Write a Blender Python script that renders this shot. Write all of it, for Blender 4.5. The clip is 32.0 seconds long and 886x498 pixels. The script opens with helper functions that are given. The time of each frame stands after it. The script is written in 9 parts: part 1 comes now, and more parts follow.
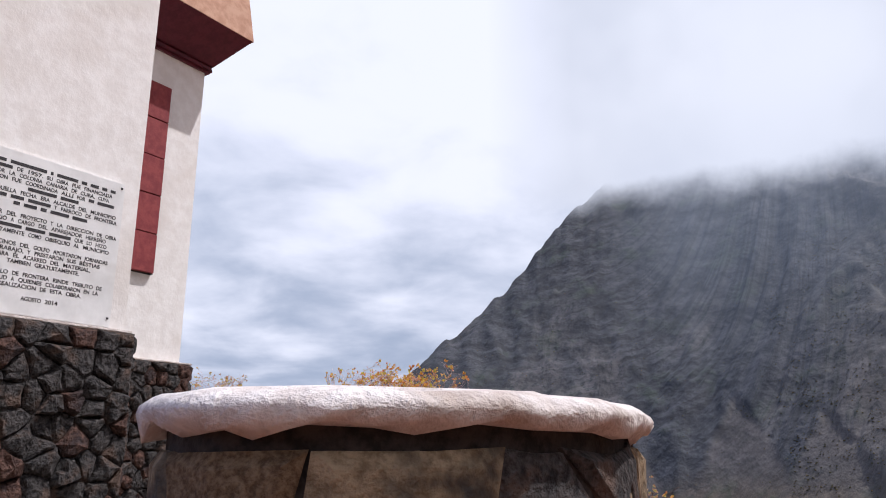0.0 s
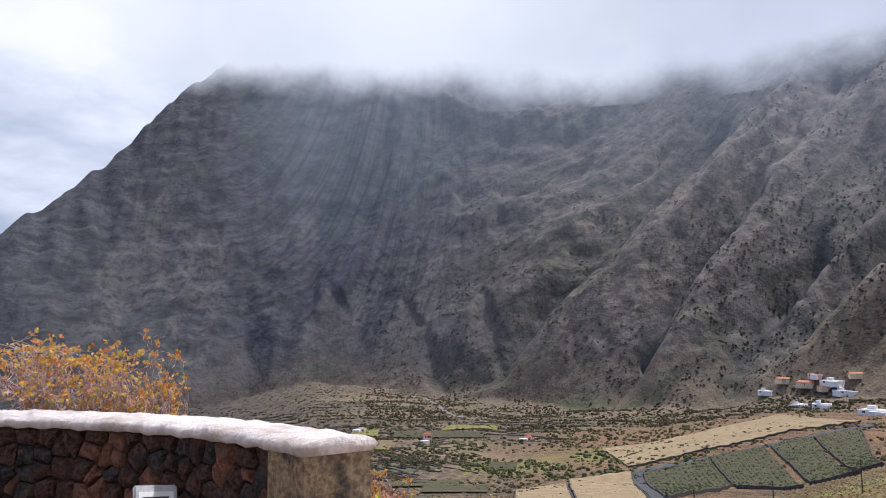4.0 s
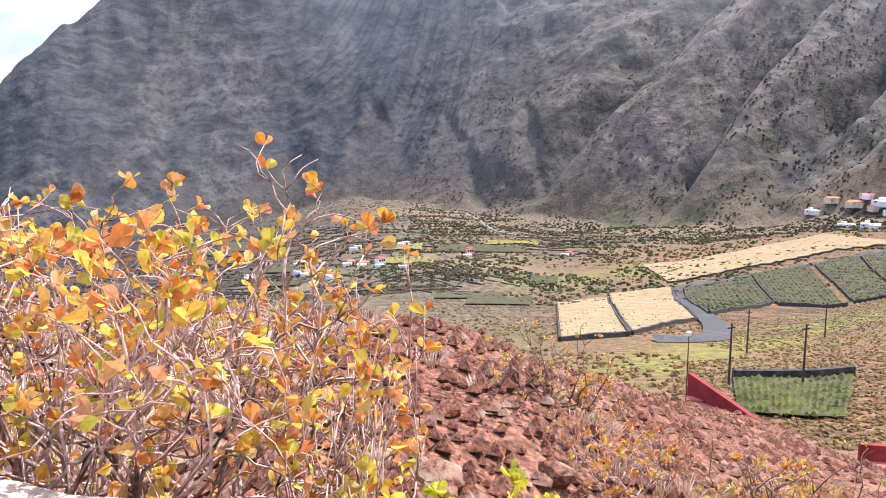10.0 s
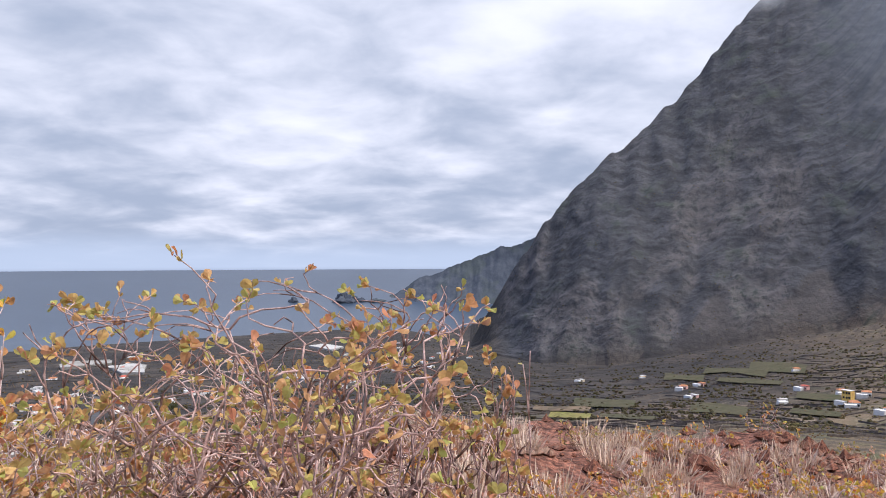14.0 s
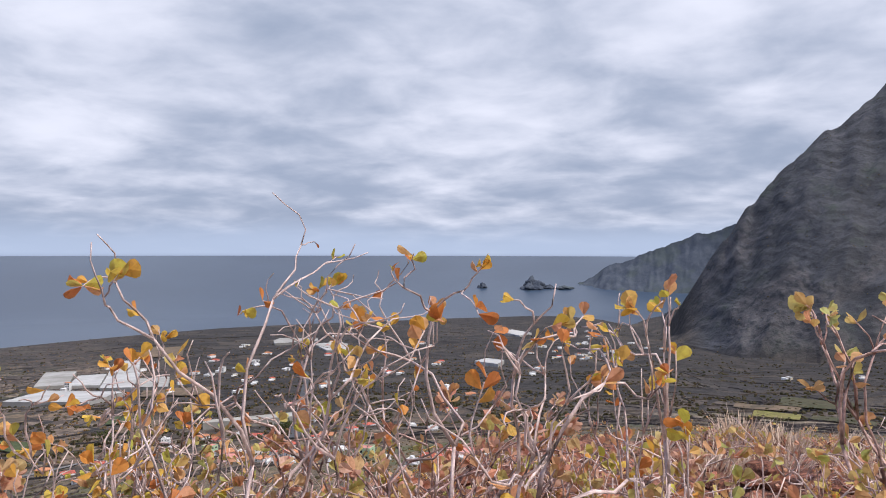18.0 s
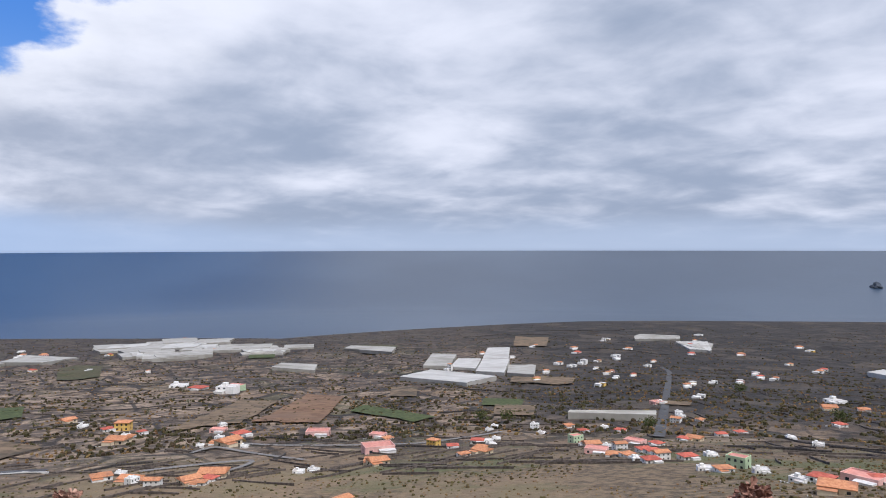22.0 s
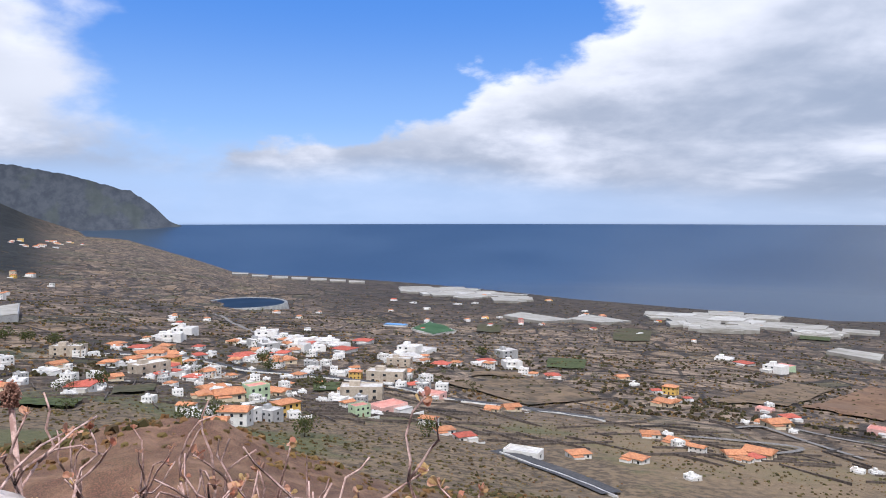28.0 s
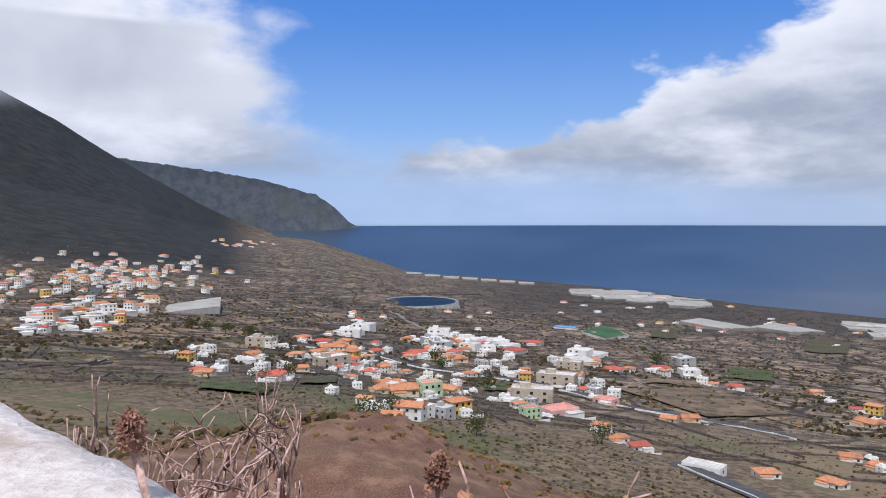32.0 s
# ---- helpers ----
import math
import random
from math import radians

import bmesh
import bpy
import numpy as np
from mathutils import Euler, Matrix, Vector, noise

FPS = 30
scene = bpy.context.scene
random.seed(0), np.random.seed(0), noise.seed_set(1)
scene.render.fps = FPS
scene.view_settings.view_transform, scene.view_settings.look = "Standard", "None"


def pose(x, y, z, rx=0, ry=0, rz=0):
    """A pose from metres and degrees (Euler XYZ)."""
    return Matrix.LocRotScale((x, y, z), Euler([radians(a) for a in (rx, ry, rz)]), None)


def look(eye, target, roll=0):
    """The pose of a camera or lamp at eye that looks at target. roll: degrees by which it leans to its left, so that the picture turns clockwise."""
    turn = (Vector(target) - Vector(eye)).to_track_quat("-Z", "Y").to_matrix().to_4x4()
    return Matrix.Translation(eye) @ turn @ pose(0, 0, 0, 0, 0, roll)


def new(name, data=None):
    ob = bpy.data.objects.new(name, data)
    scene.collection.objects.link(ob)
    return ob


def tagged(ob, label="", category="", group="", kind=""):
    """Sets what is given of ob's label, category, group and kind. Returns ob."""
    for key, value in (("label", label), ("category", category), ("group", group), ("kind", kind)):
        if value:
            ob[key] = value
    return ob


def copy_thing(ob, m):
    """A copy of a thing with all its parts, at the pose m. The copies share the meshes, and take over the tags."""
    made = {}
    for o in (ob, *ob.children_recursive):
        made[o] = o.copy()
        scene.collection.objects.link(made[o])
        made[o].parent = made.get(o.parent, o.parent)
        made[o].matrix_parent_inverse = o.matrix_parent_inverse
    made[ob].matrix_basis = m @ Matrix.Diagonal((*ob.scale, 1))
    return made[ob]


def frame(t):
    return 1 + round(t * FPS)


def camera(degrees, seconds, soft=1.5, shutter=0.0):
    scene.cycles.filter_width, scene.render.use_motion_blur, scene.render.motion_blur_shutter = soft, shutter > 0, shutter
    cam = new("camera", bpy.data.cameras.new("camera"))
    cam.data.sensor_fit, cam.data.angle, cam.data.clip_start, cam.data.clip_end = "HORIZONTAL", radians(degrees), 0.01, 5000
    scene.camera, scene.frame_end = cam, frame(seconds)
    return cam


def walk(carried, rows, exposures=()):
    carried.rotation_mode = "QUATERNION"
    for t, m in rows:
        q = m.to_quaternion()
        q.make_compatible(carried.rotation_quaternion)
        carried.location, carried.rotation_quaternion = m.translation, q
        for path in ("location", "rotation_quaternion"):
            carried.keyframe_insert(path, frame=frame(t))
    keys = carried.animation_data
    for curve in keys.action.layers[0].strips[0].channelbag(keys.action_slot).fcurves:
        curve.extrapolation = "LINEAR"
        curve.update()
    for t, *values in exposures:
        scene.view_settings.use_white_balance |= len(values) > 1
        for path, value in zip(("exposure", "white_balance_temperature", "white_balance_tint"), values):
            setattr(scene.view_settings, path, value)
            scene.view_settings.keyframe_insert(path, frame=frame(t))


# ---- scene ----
cam = camera(61.77, 32.0, soft=1.0)
PATH = [
    (0.0, pose(0.980, -2.918, 0.671, 105.07, 0.20, 0.13)),
    (0.5, pose(0.849, -2.642, 0.940, 104.27, 0.26, 1.81)),
    (1.0, pose(0.717, -2.381, 1.004, 103.33, 0.14, 4.90)),
    (1.5, pose(0.470, -2.041, 1.108, 102.19, -0.14, 9.09)),
    (2.0, pose(0.099, -1.777, 1.202, 101.62, -0.39, 13.90)),
    (2.2, pose(0.005, -1.690, 1.300, 101.53, -0.42, 14.31)),
    (2.5, pose(-0.088, -1.540, 1.470, 101.49, -0.31, 11.42)),
    (3.0, pose(-0.181, -0.989, 1.622, 99.89, 0.12, -0.79)),
    (3.2, pose(-0.178, -0.820, 1.700, 98.98, 0.15, -6.70)),
    (3.5, pose(-0.154, -0.583, 1.789, 97.79, 0.21, -15.98)),
    (4.0, pose(-0.054, -0.246, 1.829, 96.14, 0.55, -29.64)),
    (4.5, pose(0.210, 0.200, 1.820, 95.27, 0.68, -40.67)),
    (5.167, pose(0.450, 1.120, 1.820, 93.67, 0.68, -53.22)),
    (5.833, pose(0.620, 2.090, 1.820, 91.37, 0.57, -61.46)),
    (6.5, pose(0.700, 3.000, 1.820, 88.31, 0.36, -64.71)),
    (7.0, pose(0.780, 3.500, 1.820, 85.75, 0.15, -65.14)),
    (7.5, pose(0.780, 3.950, 1.820, 83.67, -0.08, -63.05)),
    (8.0, pose(0.820, 4.400, 1.820, 82.28, -0.09, -58.29)),
    (8.5, pose(0.870, 4.750, 1.820, 81.64, -0.04, -51.13)),
    (9.0, pose(0.820, 4.900, 1.820, 81.50, 0.02, -42.78)),
    (9.5, pose(0.680, 5.080, 1.820, 81.58, 0.14, -34.36)),
    (10.0, pose(0.520, 5.260, 1.820, 82.00, 0.20, -26.50)),
    (10.5, pose(0.310, 5.470, 1.820, 82.65, -0.08, -19.19)),
    (11.0, pose(0.100, 5.720, 1.820, 83.92, -0.10, -12.42)),
    (11.5, pose(-0.150, 5.983, 1.820, 85.79, -0.13, -6.66)),
    (12.0, pose(-0.483, 6.171, 1.820, 87.92, -0.20, -1.33)),
    (12.5, pose(-0.906, 6.377, 1.820, 89.42, 0.05, 3.19)),
    (13.0, pose(-1.309, 6.511, 1.820, 90.44, 0.25, 6.81)),
    (13.5, pose(-1.552, 6.635, 1.820, 90.84, 0.20, 9.89)),
    (14.0, pose(-1.739, 6.716, 1.820, 90.93, 0.16, 12.68)),
    (14.5, pose(-1.930, 6.788, 1.820, 90.98, 0.10, 15.07)),
    (15.167, pose(-2.106, 6.834, 1.820, 91.03, 0.07, 17.74)),
    (15.833, pose(-2.281, 6.881, 1.820, 90.98, 0.10, 19.74)),
    (16.5, pose(-2.456, 6.928, 1.820, 90.80, 0.16, 21.62)),
    (17.0, pose(-2.657, 6.962, 1.820, 90.60, 0.21, 23.12)),
    (17.5, pose(-2.963, 6.981, 1.820, 90.31, 0.10, 24.83)),
    (18.0, pose(-3.268, 6.999, 1.820, 89.91, -0.13, 27.13)),
    (18.5, pose(-3.709, 6.967, 1.820, 89.25, -0.91, 30.51)),
    (19.0, pose(-4.209, 6.867, 1.820, 89.47, -0.37, 34.01)),
    (19.5, pose(-4.598, 6.741, 1.820, 89.17, 0.04, 38.36)),
    (20.0, pose(-4.932, 6.650, 1.820, 89.07, 0.07, 42.81)),
    (20.5, pose(-5.182, 6.594, 1.820, 89.22, 0.12, 46.50)),
    (21.0, pose(-5.433, 6.539, 1.820, 89.35, 0.14, 49.46)),
    (21.5, pose(-5.555, 6.365, 1.860, 89.45, 0.19, 52.00)),
    (22.0, pose(-5.700, 6.245, 1.895, 89.52, 0.14, 54.38)),
    (22.5, pose(-5.760, 6.220, 1.900, 89.54, 0.10, 57.01)),
    (23.0, pose(-5.805, 6.245, 1.870, 89.49, 0.13, 60.04)),
    (23.5, pose(-5.855, 6.280, 1.840, 89.43, 0.04, 63.08)),
    (24.0, pose(-5.915, 6.305, 1.825, 89.25, 0.10, 66.00)),
    (24.5, pose(-5.990, 6.312, 1.820, 88.83, 0.03, 69.32)),
    (25.0, pose(-6.067, 6.300, 1.820, 88.33, -0.11, 73.01)),
    (25.5, pose(-6.144, 6.273, 1.820, 87.88, -0.06, 77.04)),
    (26.0, pose(-6.222, 6.229, 1.820, 87.62, -0.06, 80.88)),
    (26.5, pose(-6.294, 6.151, 1.820, 87.43, -0.10, 84.99)),
    (27.167, pose(-6.389, 6.046, 1.820, 87.33, -0.08, 90.05)),
    (27.833, pose(-6.485, 5.942, 1.820, 87.42, 0.01, 94.13)),
    (28.5, pose(-6.581, 5.838, 1.820, 87.52, 0.05, 96.99)),
    (29.0, pose(-6.730, 5.660, 1.820, 87.56, 0.02, 98.61)),
    (29.5, pose(-6.850, 5.480, 1.820, 87.57, 0.05, 100.22)),
    (30.0, pose(-6.950, 5.300, 1.820, 87.55, 0.08, 101.91)),
    (30.5, pose(-7.030, 5.170, 1.820, 87.55, 0.10, 103.57)),
    (31.0, pose(-7.090, 5.050, 1.820, 87.57, 0.09, 105.12)),
    (31.5, pose(-7.130, 4.950, 1.820, 87.56, 0.12, 106.63)),
    (32.0, pose(-7.160, 4.860, 1.820, 87.57, 0.15, 108.02)),
]
EXPOSURES = [(0.0, 0.22, 6050, 15), (2.0, 0.35, 6100, 16), (4.0, 0.3, 6000, 14), (5.0, 0.7, 5850, 14), (6.5, 1.3, 5750, 13), (8.0, 1.3, 5750, 13), (9.0, 1.25, 5850, 13), (9.8, 1.3, 6050, 15), (10.5, 0.85, 6300, 17),
             (11.5, 0.45, 6250, 16), (13.0, 0.35, 6100, 15), (17.0, 0.15, 6100, 15), (20.0, 0.05, 6000, 13), (26.0, 0.12, 6000, 13), (29.0, 0.24, 6000, 13), (30.0, 0.1, 6000, 13), (32.0, 0.0, 6000, 13)]
walk(cam, PATH, EXPOSURES)

# ---- light: high midday sun from the south, broken cloud deck ----
SUN_YAW, SUN_EL = -86.0, 62.0


def heading(yaw):
    a = radians(yaw)
    return Vector((-math.sin(a), math.cos(a), 0.0))


sun_data = bpy.data.lights.new("sun", "SUN")
sun_data.energy, sun_data.angle, sun_data.color = 3.6, radians(0.55), (1.0, 0.955, 0.89)
sun = new("sun", sun_data)
sun_from = heading(SUN_YAW) * math.cos(radians(SUN_EL)) + Vector((0, 0, math.sin(radians(SUN_EL))))
sun.matrix_world = look(sun_from * 50, (0, 0, 0))


class Nodes:
    """Short hand for node trees."""

    def __init__(self, tree):
        self.t = tree
        tree.nodes.clear()

    def add(self, kind, ins=None, **props):
        n = self.t.nodes.new(kind)
        for k, v in props.items():
            setattr(n, k, v)
        for k, v in (ins or {}).items():
            if isinstance(v, bpy.types.NodeSocket):
                self.t.links.new(v, n.inputs[k])
            else:
                n.inputs[k].default_value = v
        return n

    def math(self, op, a, b=None, c=None, clamp=False):
        ins = {0: a}
        if b is not None:
            ins[1] = b
        if c is not None:
            ins[2] = c
        return self.add("ShaderNodeMath", ins, operation=op, use_clamp=clamp).outputs[0]

    def ramp(self, fac, lo, hi, out_lo=0.0, out_hi=1.0):
        return self.add("ShaderNodeMapRange", {0: fac, 1: lo, 2: hi, 3: out_lo, 4: out_hi}, interpolation_type="SMOOTHSTEP").outputs[0]

    def noise(self, vec, scale, detail=4.0, rough=0.55, dist=0.0):
        return self.add("ShaderNodeTexNoise", {"Vector": vec, "Scale": scale, "Detail": detail, "Roughness": rough, "Distortion": dist}).outputs[0]

    def mix(self, fac, a, b, blend="MIX"):
        n = self.add("ShaderNodeMix", None, data_type="RGBA", blend_type=blend)
        for i, v in ((0, fac), (6, a), (7, b)):
            if isinstance(v, bpy.types.NodeSocket):
                self.t.links.new(v, n.inputs[i])
            else:
                n.inputs[i].default_value = v if i == 0 else (*v, 1.0) if len(v) == 3 else v
        return n.outputs[2]

    def vmath(self, op, a, b):
        return self.add("ShaderNodeVectorMath", {0: a, 1: b}, operation=op).outputs[0]


# ---- sky: blue gap over the western sea, cloud deck elsewhere ----
world = bpy.data.worlds.new("world")
scene.world = world
world.use_nodes = True
w = Nodes(world.node_tree)
gen = w.add("ShaderNodeTexCoord").outputs["Generated"]
sep = w.add("ShaderNodeSeparateXYZ", {0: gen}).outputs
flat = w.add("ShaderNodeCombineXYZ", {0: sep[0], 1: sep[1], 2: w.math("MULTIPLY", sep[2], 2.1)}).outputs[0]
puff = w.noise(flat, 4.2, 9.0, 0.52, 0.1)
lump = w.noise(flat, 11.0, 7.0, 0.55, 0.1)
layer = w.add("ShaderNodeCombineXYZ", {0: sep[0], 1: sep[1], 2: w.math("MULTIPLY", sep[2], 3.6)}).outputs[0]
streak = w.noise(layer, 3.4, 9.0, 0.56, 0.1)
roll = w.noise(w.add("ShaderNodeCombineXYZ", {0: sep[0], 1: sep[1], 2: w.math("MULTIPLY", sep[2], 2.3)}).outputs[0], 9.0, 8.0, 0.56, 0.1)
az = w.math("ARCTAN2", w.math("MULTIPLY", sep[0], -1.0), sep[1])  # heading, left positive
elev = w.math("ARCSINE", sep[2])
# the gap: a wedge that widens upwards over the western sea
right_edge = w.math("MAXIMUM", w.math("MULTIPLY_ADD", elev, -2.45, 2.03), 1.15)
left_edge = w.math("MULTIPLY_ADD", elev, 0.75, 1.98)
wob = w.math("ADD", w.math("MULTIPLY", w.math("SUBTRACT", puff, 0.5), 0.55), w.math("MULTIPLY", w.math("SUBTRACT", lump, 0.5), 0.22))
past_right = w.math("SUBTRACT", w.math("SUBTRACT", az, wob), right_edge)
past_left = w.math("SUBTRACT", left_edge, w.math("ADD", az, w.math("MULTIPLY", wob, 1.1)))
gap = w.math("MULTIPLY", w.ramp(past_right, -0.02, 0.045), w.ramp(past_left, -0.10, 0.10))
cover = w.math("SUBTRACT", 1.0, gap)
low = w.ramp(w.math("ADD", w.math("ADD", elev, w.ramp(az, 1.75, 1.25, 0.0, 0.032)), w.math("MULTIPLY", w.math("SUBTRACT", streak, 0.5), 0.05)), 0.034, 0.080)  # strip of haze over the horizon
cover = w.math("MULTIPLY", cover, w.math("MULTIPLY_ADD", low, 0.88, 0.12))
sky = w.add("ShaderNodeTexSky", None, sky_type="NISHITA", sun_disc=False, sun_elevation=radians(SUN_EL),
            sun_rotation=radians(-SUN_YAW), altitude=300.0, dust_density=0.3).outputs[0]
air = w.mix(1.0, sky, (0.07, 0.09, 0.12), "MULTIPLY")
deep = w.mix(w.ramp(elev, 0.03, 0.30), (0.34, 0.53, 0.83), (0.085, 0.26, 0.70))
blue = w.mix(0.8, air, deep)
# the deck seen in perspective: rolls that flatten towards the horizon
rise = w.math("MAXIMUM", w.math("ADD", sep[2], 0.20), 0.08)
deck = w.add("ShaderNodeCombineXYZ", {0: w.math("DIVIDE", sep[0], rise), 1: w.math("DIVIDE", sep[1], rise), 2: 0.0}).outputs[0]
broad = w.noise(deck, 0.95, 5.0, 0.50, 0.1)
clump = w.noise(deck, 2.7, 7.0, 0.52, 0.25)
sheet_shade = w.math("ADD", w.math("ADD", w.math("MULTIPLY", broad, 0.62), w.math("MULTIPLY", clump, 0.44)), w.math("MULTIPLY_ADD", elev, 0.5, -0.05))
shade = w.math("ADD", w.math("ADD", w.math("MULTIPLY", streak, 0.62), w.math("MULTIPLY", roll, 0.42)), w.math("MULTIPLY", elev, 0.17))
cloud = w.mix(w.ramp(shade, 0.42, 0.69), (0.37, 0.415, 0.50), (0.82, 0.83, 0.88))
even = w.mix(w.ramp(sheet_shade, 0.42, 0.74), (0.35, 0.405, 0.50), (0.80, 0.815, 0.87))
cloud = w.mix(w.ramp(az, 1.55, 1.15), cloud, even)
rim = w.math("MULTIPLY", w.ramp(past_right, -0.28, -0.01), w.ramp(elev, 0.06, 0.16))
cloud = w.mix(w.math("MULTIPLY", rim, 0.6), cloud, (0.93, 0.93, 0.95))
haze = w.mix(w.ramp(az, 0.9, 1.9), (0.47, 0.55, 0.68), (0.42, 0.56, 0.79))
open_sky = w.mix(w.ramp(elev, 0.03, 0.13), haze, blue)
seen = w.mix(cover, open_sky, cloud)
seen = w.mix(w.ramp(elev, -0.020, -0.006), (0.17, 0.22, 0.31), seen)
out = w.add("ShaderNodeBackground", {"Color": seen, "Strength": 1.0}).outputs[0]
w.add("ShaderNodeOutputWorld", {0: out})


# ---- materials ----
def material(name, rough=0.9, metal=0.0):
    m = bpy.data.materials.new(name)
    m.use_nodes = True
    n = Nodes(m.node_tree)
    bsdf = n.add("ShaderNodeBsdfPrincipled", {"Roughness": rough, "Metallic": metal, "IOR": 1.35})
    n.add("ShaderNodeOutputMaterial", {0: bsdf.outputs[0]})
    n.bsdf = bsdf
    n.pos = n.add("ShaderNodeNewGeometry").outputs["Position"]
    return m, n


def finish(n, color, bump=None, strength=0.3, distance=0.02):
    n.t.links.new(color, n.bsdf.inputs["Base Color"])
    if bump is not None:
        b = n.add("ShaderNodeBump", {"Height": bump, "Strength": strength, "Distance": distance}).outputs[0]
        n.t.links.new(b, n.bsdf.inputs["Normal"])


def mottled(name, c1, c2, scale, c3=None, scale3=1.0, rough=0.9, bump=0.3, dist=0.02, metal=0.0, per_object=0.0, local=False, lo=0.35, hi=0.65):
    """A surface with grain at `scale` per metre and stains at `scale3`."""
    m, n = material(name, rough, metal)
    pos = n.add("ShaderNodeTexCoord").outputs["Object"] if local else n.pos
    grain = n.noise(pos, scale, 5.0, 0.65)
    col = n.mix(n.ramp(grain, lo, hi), c1, c2)
    if c3 is not None:
        col = n.mix(n.ramp(n.noise(pos, scale3, 4.0, 0.6), 0.5, 0.68), col, c3)
    if per_object:
        rnd = n.add("ShaderNodeObjectInfo").outputs["Random"]
        v = n.math("MULTIPLY_ADD", rnd, 2 * per_object, 1 - per_object)
        g = n.add("ShaderNodeCombineColor", {0: v, 1: v, 2: v}).outputs[0]
        col = n.mix(1.0, col, g, "MULTIPLY")
    finish(n, col, grain, bump, dist)
    return m


# ---- numpy noise for the land ----
def lattice(ix, iy, seed):
    h = (ix.astype(np.int64) * 374761393 + iy.astype(np.int64) * 668265263 + seed * 974634777) & 0x7FFFFFFF
    h = ((h ^ (h >> 13)) * 1274126177) & 0x7FFFFFFF
    return ((h ^ (h >> 16)) & 0xFFFF) / 65535.0


def vnoise(x, y, seed=0):
    x, y = np.broadcast_arrays(np.asarray(x, float), np.asarray(y, float))
    ix, iy = np.floor(x), np.floor(y)
    fx, fy = x - ix, y - iy
    fx, fy = fx * fx * (3 - 2 * fx), fy * fy * (3 - 2 * fy)
    ix, iy = ix.astype(np.int64), iy.astype(np.int64)
    a, b = lattice(ix, iy, seed), lattice(ix + 1, iy, seed)
    c, d = lattice(ix, iy + 1, seed), lattice(ix + 1, iy + 1, seed)
    return (a * (1 - fx) + b * fx) * (1 - fy) + (c * (1 - fx) + d * fx) * fy


def fbm(x, y, octaves=4, seed=0, gain=0.5):
    s, amp, tot = 0.0, 1.0, 0.0
    for o in range(octaves):
        s = s + amp * vnoise(x * 2**o, y * 2**o, seed + o)
        tot += amp
        amp *= gain
    return s / tot


def ridged(x, y, octaves=3, seed=0):
    s, amp, tot = 0.0, 1.0, 0.0
    for o in range(octaves):
        s = s + amp * (1 - np.abs(2 * vnoise(x * 2**o, y * 2**o, seed + o) - 1))
        tot += amp
        amp *= 0.5
    return s / tot


# ---- the land: profiles by heading (left positive), as curves of (heading, distance, angle of sight) ----
EYE = Vector((-2.2, 5.6, 1.82))
SEA = -300.0
CREST = [(-180, 8, -20), (-100, 7, -24), (-62, 7.5, -20.5), (-52, 8.6, -15.0), (-43, 9.4, -12.2), (-25, 10, -11.4), (-10, 10.5, -11.2), (5, 9, -10.8),
         (22, 8.5, -11.2), (35, 7.5, -14.5), (60, 6.5, -23), (110, 6.5, -24), (140, 7, -20), (180, 8, -20)]
FOOT = [(-180, 60, -14), (-100, 42, -22), (-80, 46, -21.5), (-55, 60, -20.5), (-43, 70, -19.6), (-25, 90, -18), (0, 110, -17), (20, 120, -18),
        (45, 150, -20.5), (63, 170, -21.5), (88, 180, -20.5), (110, 150, -18.5), (140, 120, -14), (180, 100, -12)]
FLOOR = [(-180, 200, -8), (-100, 92, -15), (-90, 104, -13.0), (-83, 135, -10.9), (-75, 185, -9.9), (-68, 400, -8.0), (-61, 430, -8.6), (-55, 330, -11.2),
         (-45, 400, -11.5), (-35, 380, -12.2), (-25, 400, -11), (-10, 500, -11), (5, 500, -12), (20, 450, -13), (45, 420, -14.2), (63, 400, -15.3),
         (88, 420, -14.5), (110, 420, -12.5), (125, 420, -10.5), (140, 420, -9), (180, 420, -8)]
BENCH = [(-180, 800, 5), (-100, 500, 9.8), (-95, 500, 9.4), (-85, 600, 7.5), (-74, 700, -0.5), (-67, 800, -4.4), (-55, 900, -5.3), (-45, 1000, -6.1),
         (-35, 1150, -6.1), (-20, 1500, -4), (-15, 1550, -5), (-8, 1500, -6.3), (0, 1450, -7.9), (5, 1500, -7.9), (10.7, 1700, -7.0),
         (20, 1300, -8.7), (45, 1100, -9.6), (63, 1000, -10.3), (88, 1100, -9.1), (110, 1400, -6.95), (120, 1500, -5.3), (130, 1500, -4.2),
         (140, 1500, -3.4), (180, 1500, 0)]
RISE = [(-180, 1800, 16), (-100, 1250, 22), (-85, 1400, 19), (-67, 1500, 14.5), (-55, 1550, 13.3), (-45, 1600, 11.8), (-35, 1700, 9.8), (-20, 1900, 7.5), (-8, 1800, 4),
        (0, 1650, 0), (5, 1650, -4), (9, 1750, -6.2), (10.7, 1950, -6.55), (12.5, 2350, -5.9), (15, 2750, -5.4), (17.5, 3000, -5.2), (20, 3100, -5.2), (30.9, 2866, -5.62), (43.6, 2697, -5.97),
        (54.5, 2460, -6.54), (66.8, 2240, -7.18), (77.4, 2380, -6.75), (85, 2550, -6.32), (99.5, 3220, -5.0), (108, 3660, -4.4), (110.8, 4060, -3.97),
        (115, 4450, -2.55), (118, 4600, -1.65), (122, 4300, -1.3), (130, 3000, 0.6), (139, 2700, 2.6), (180, 2700, 9)]
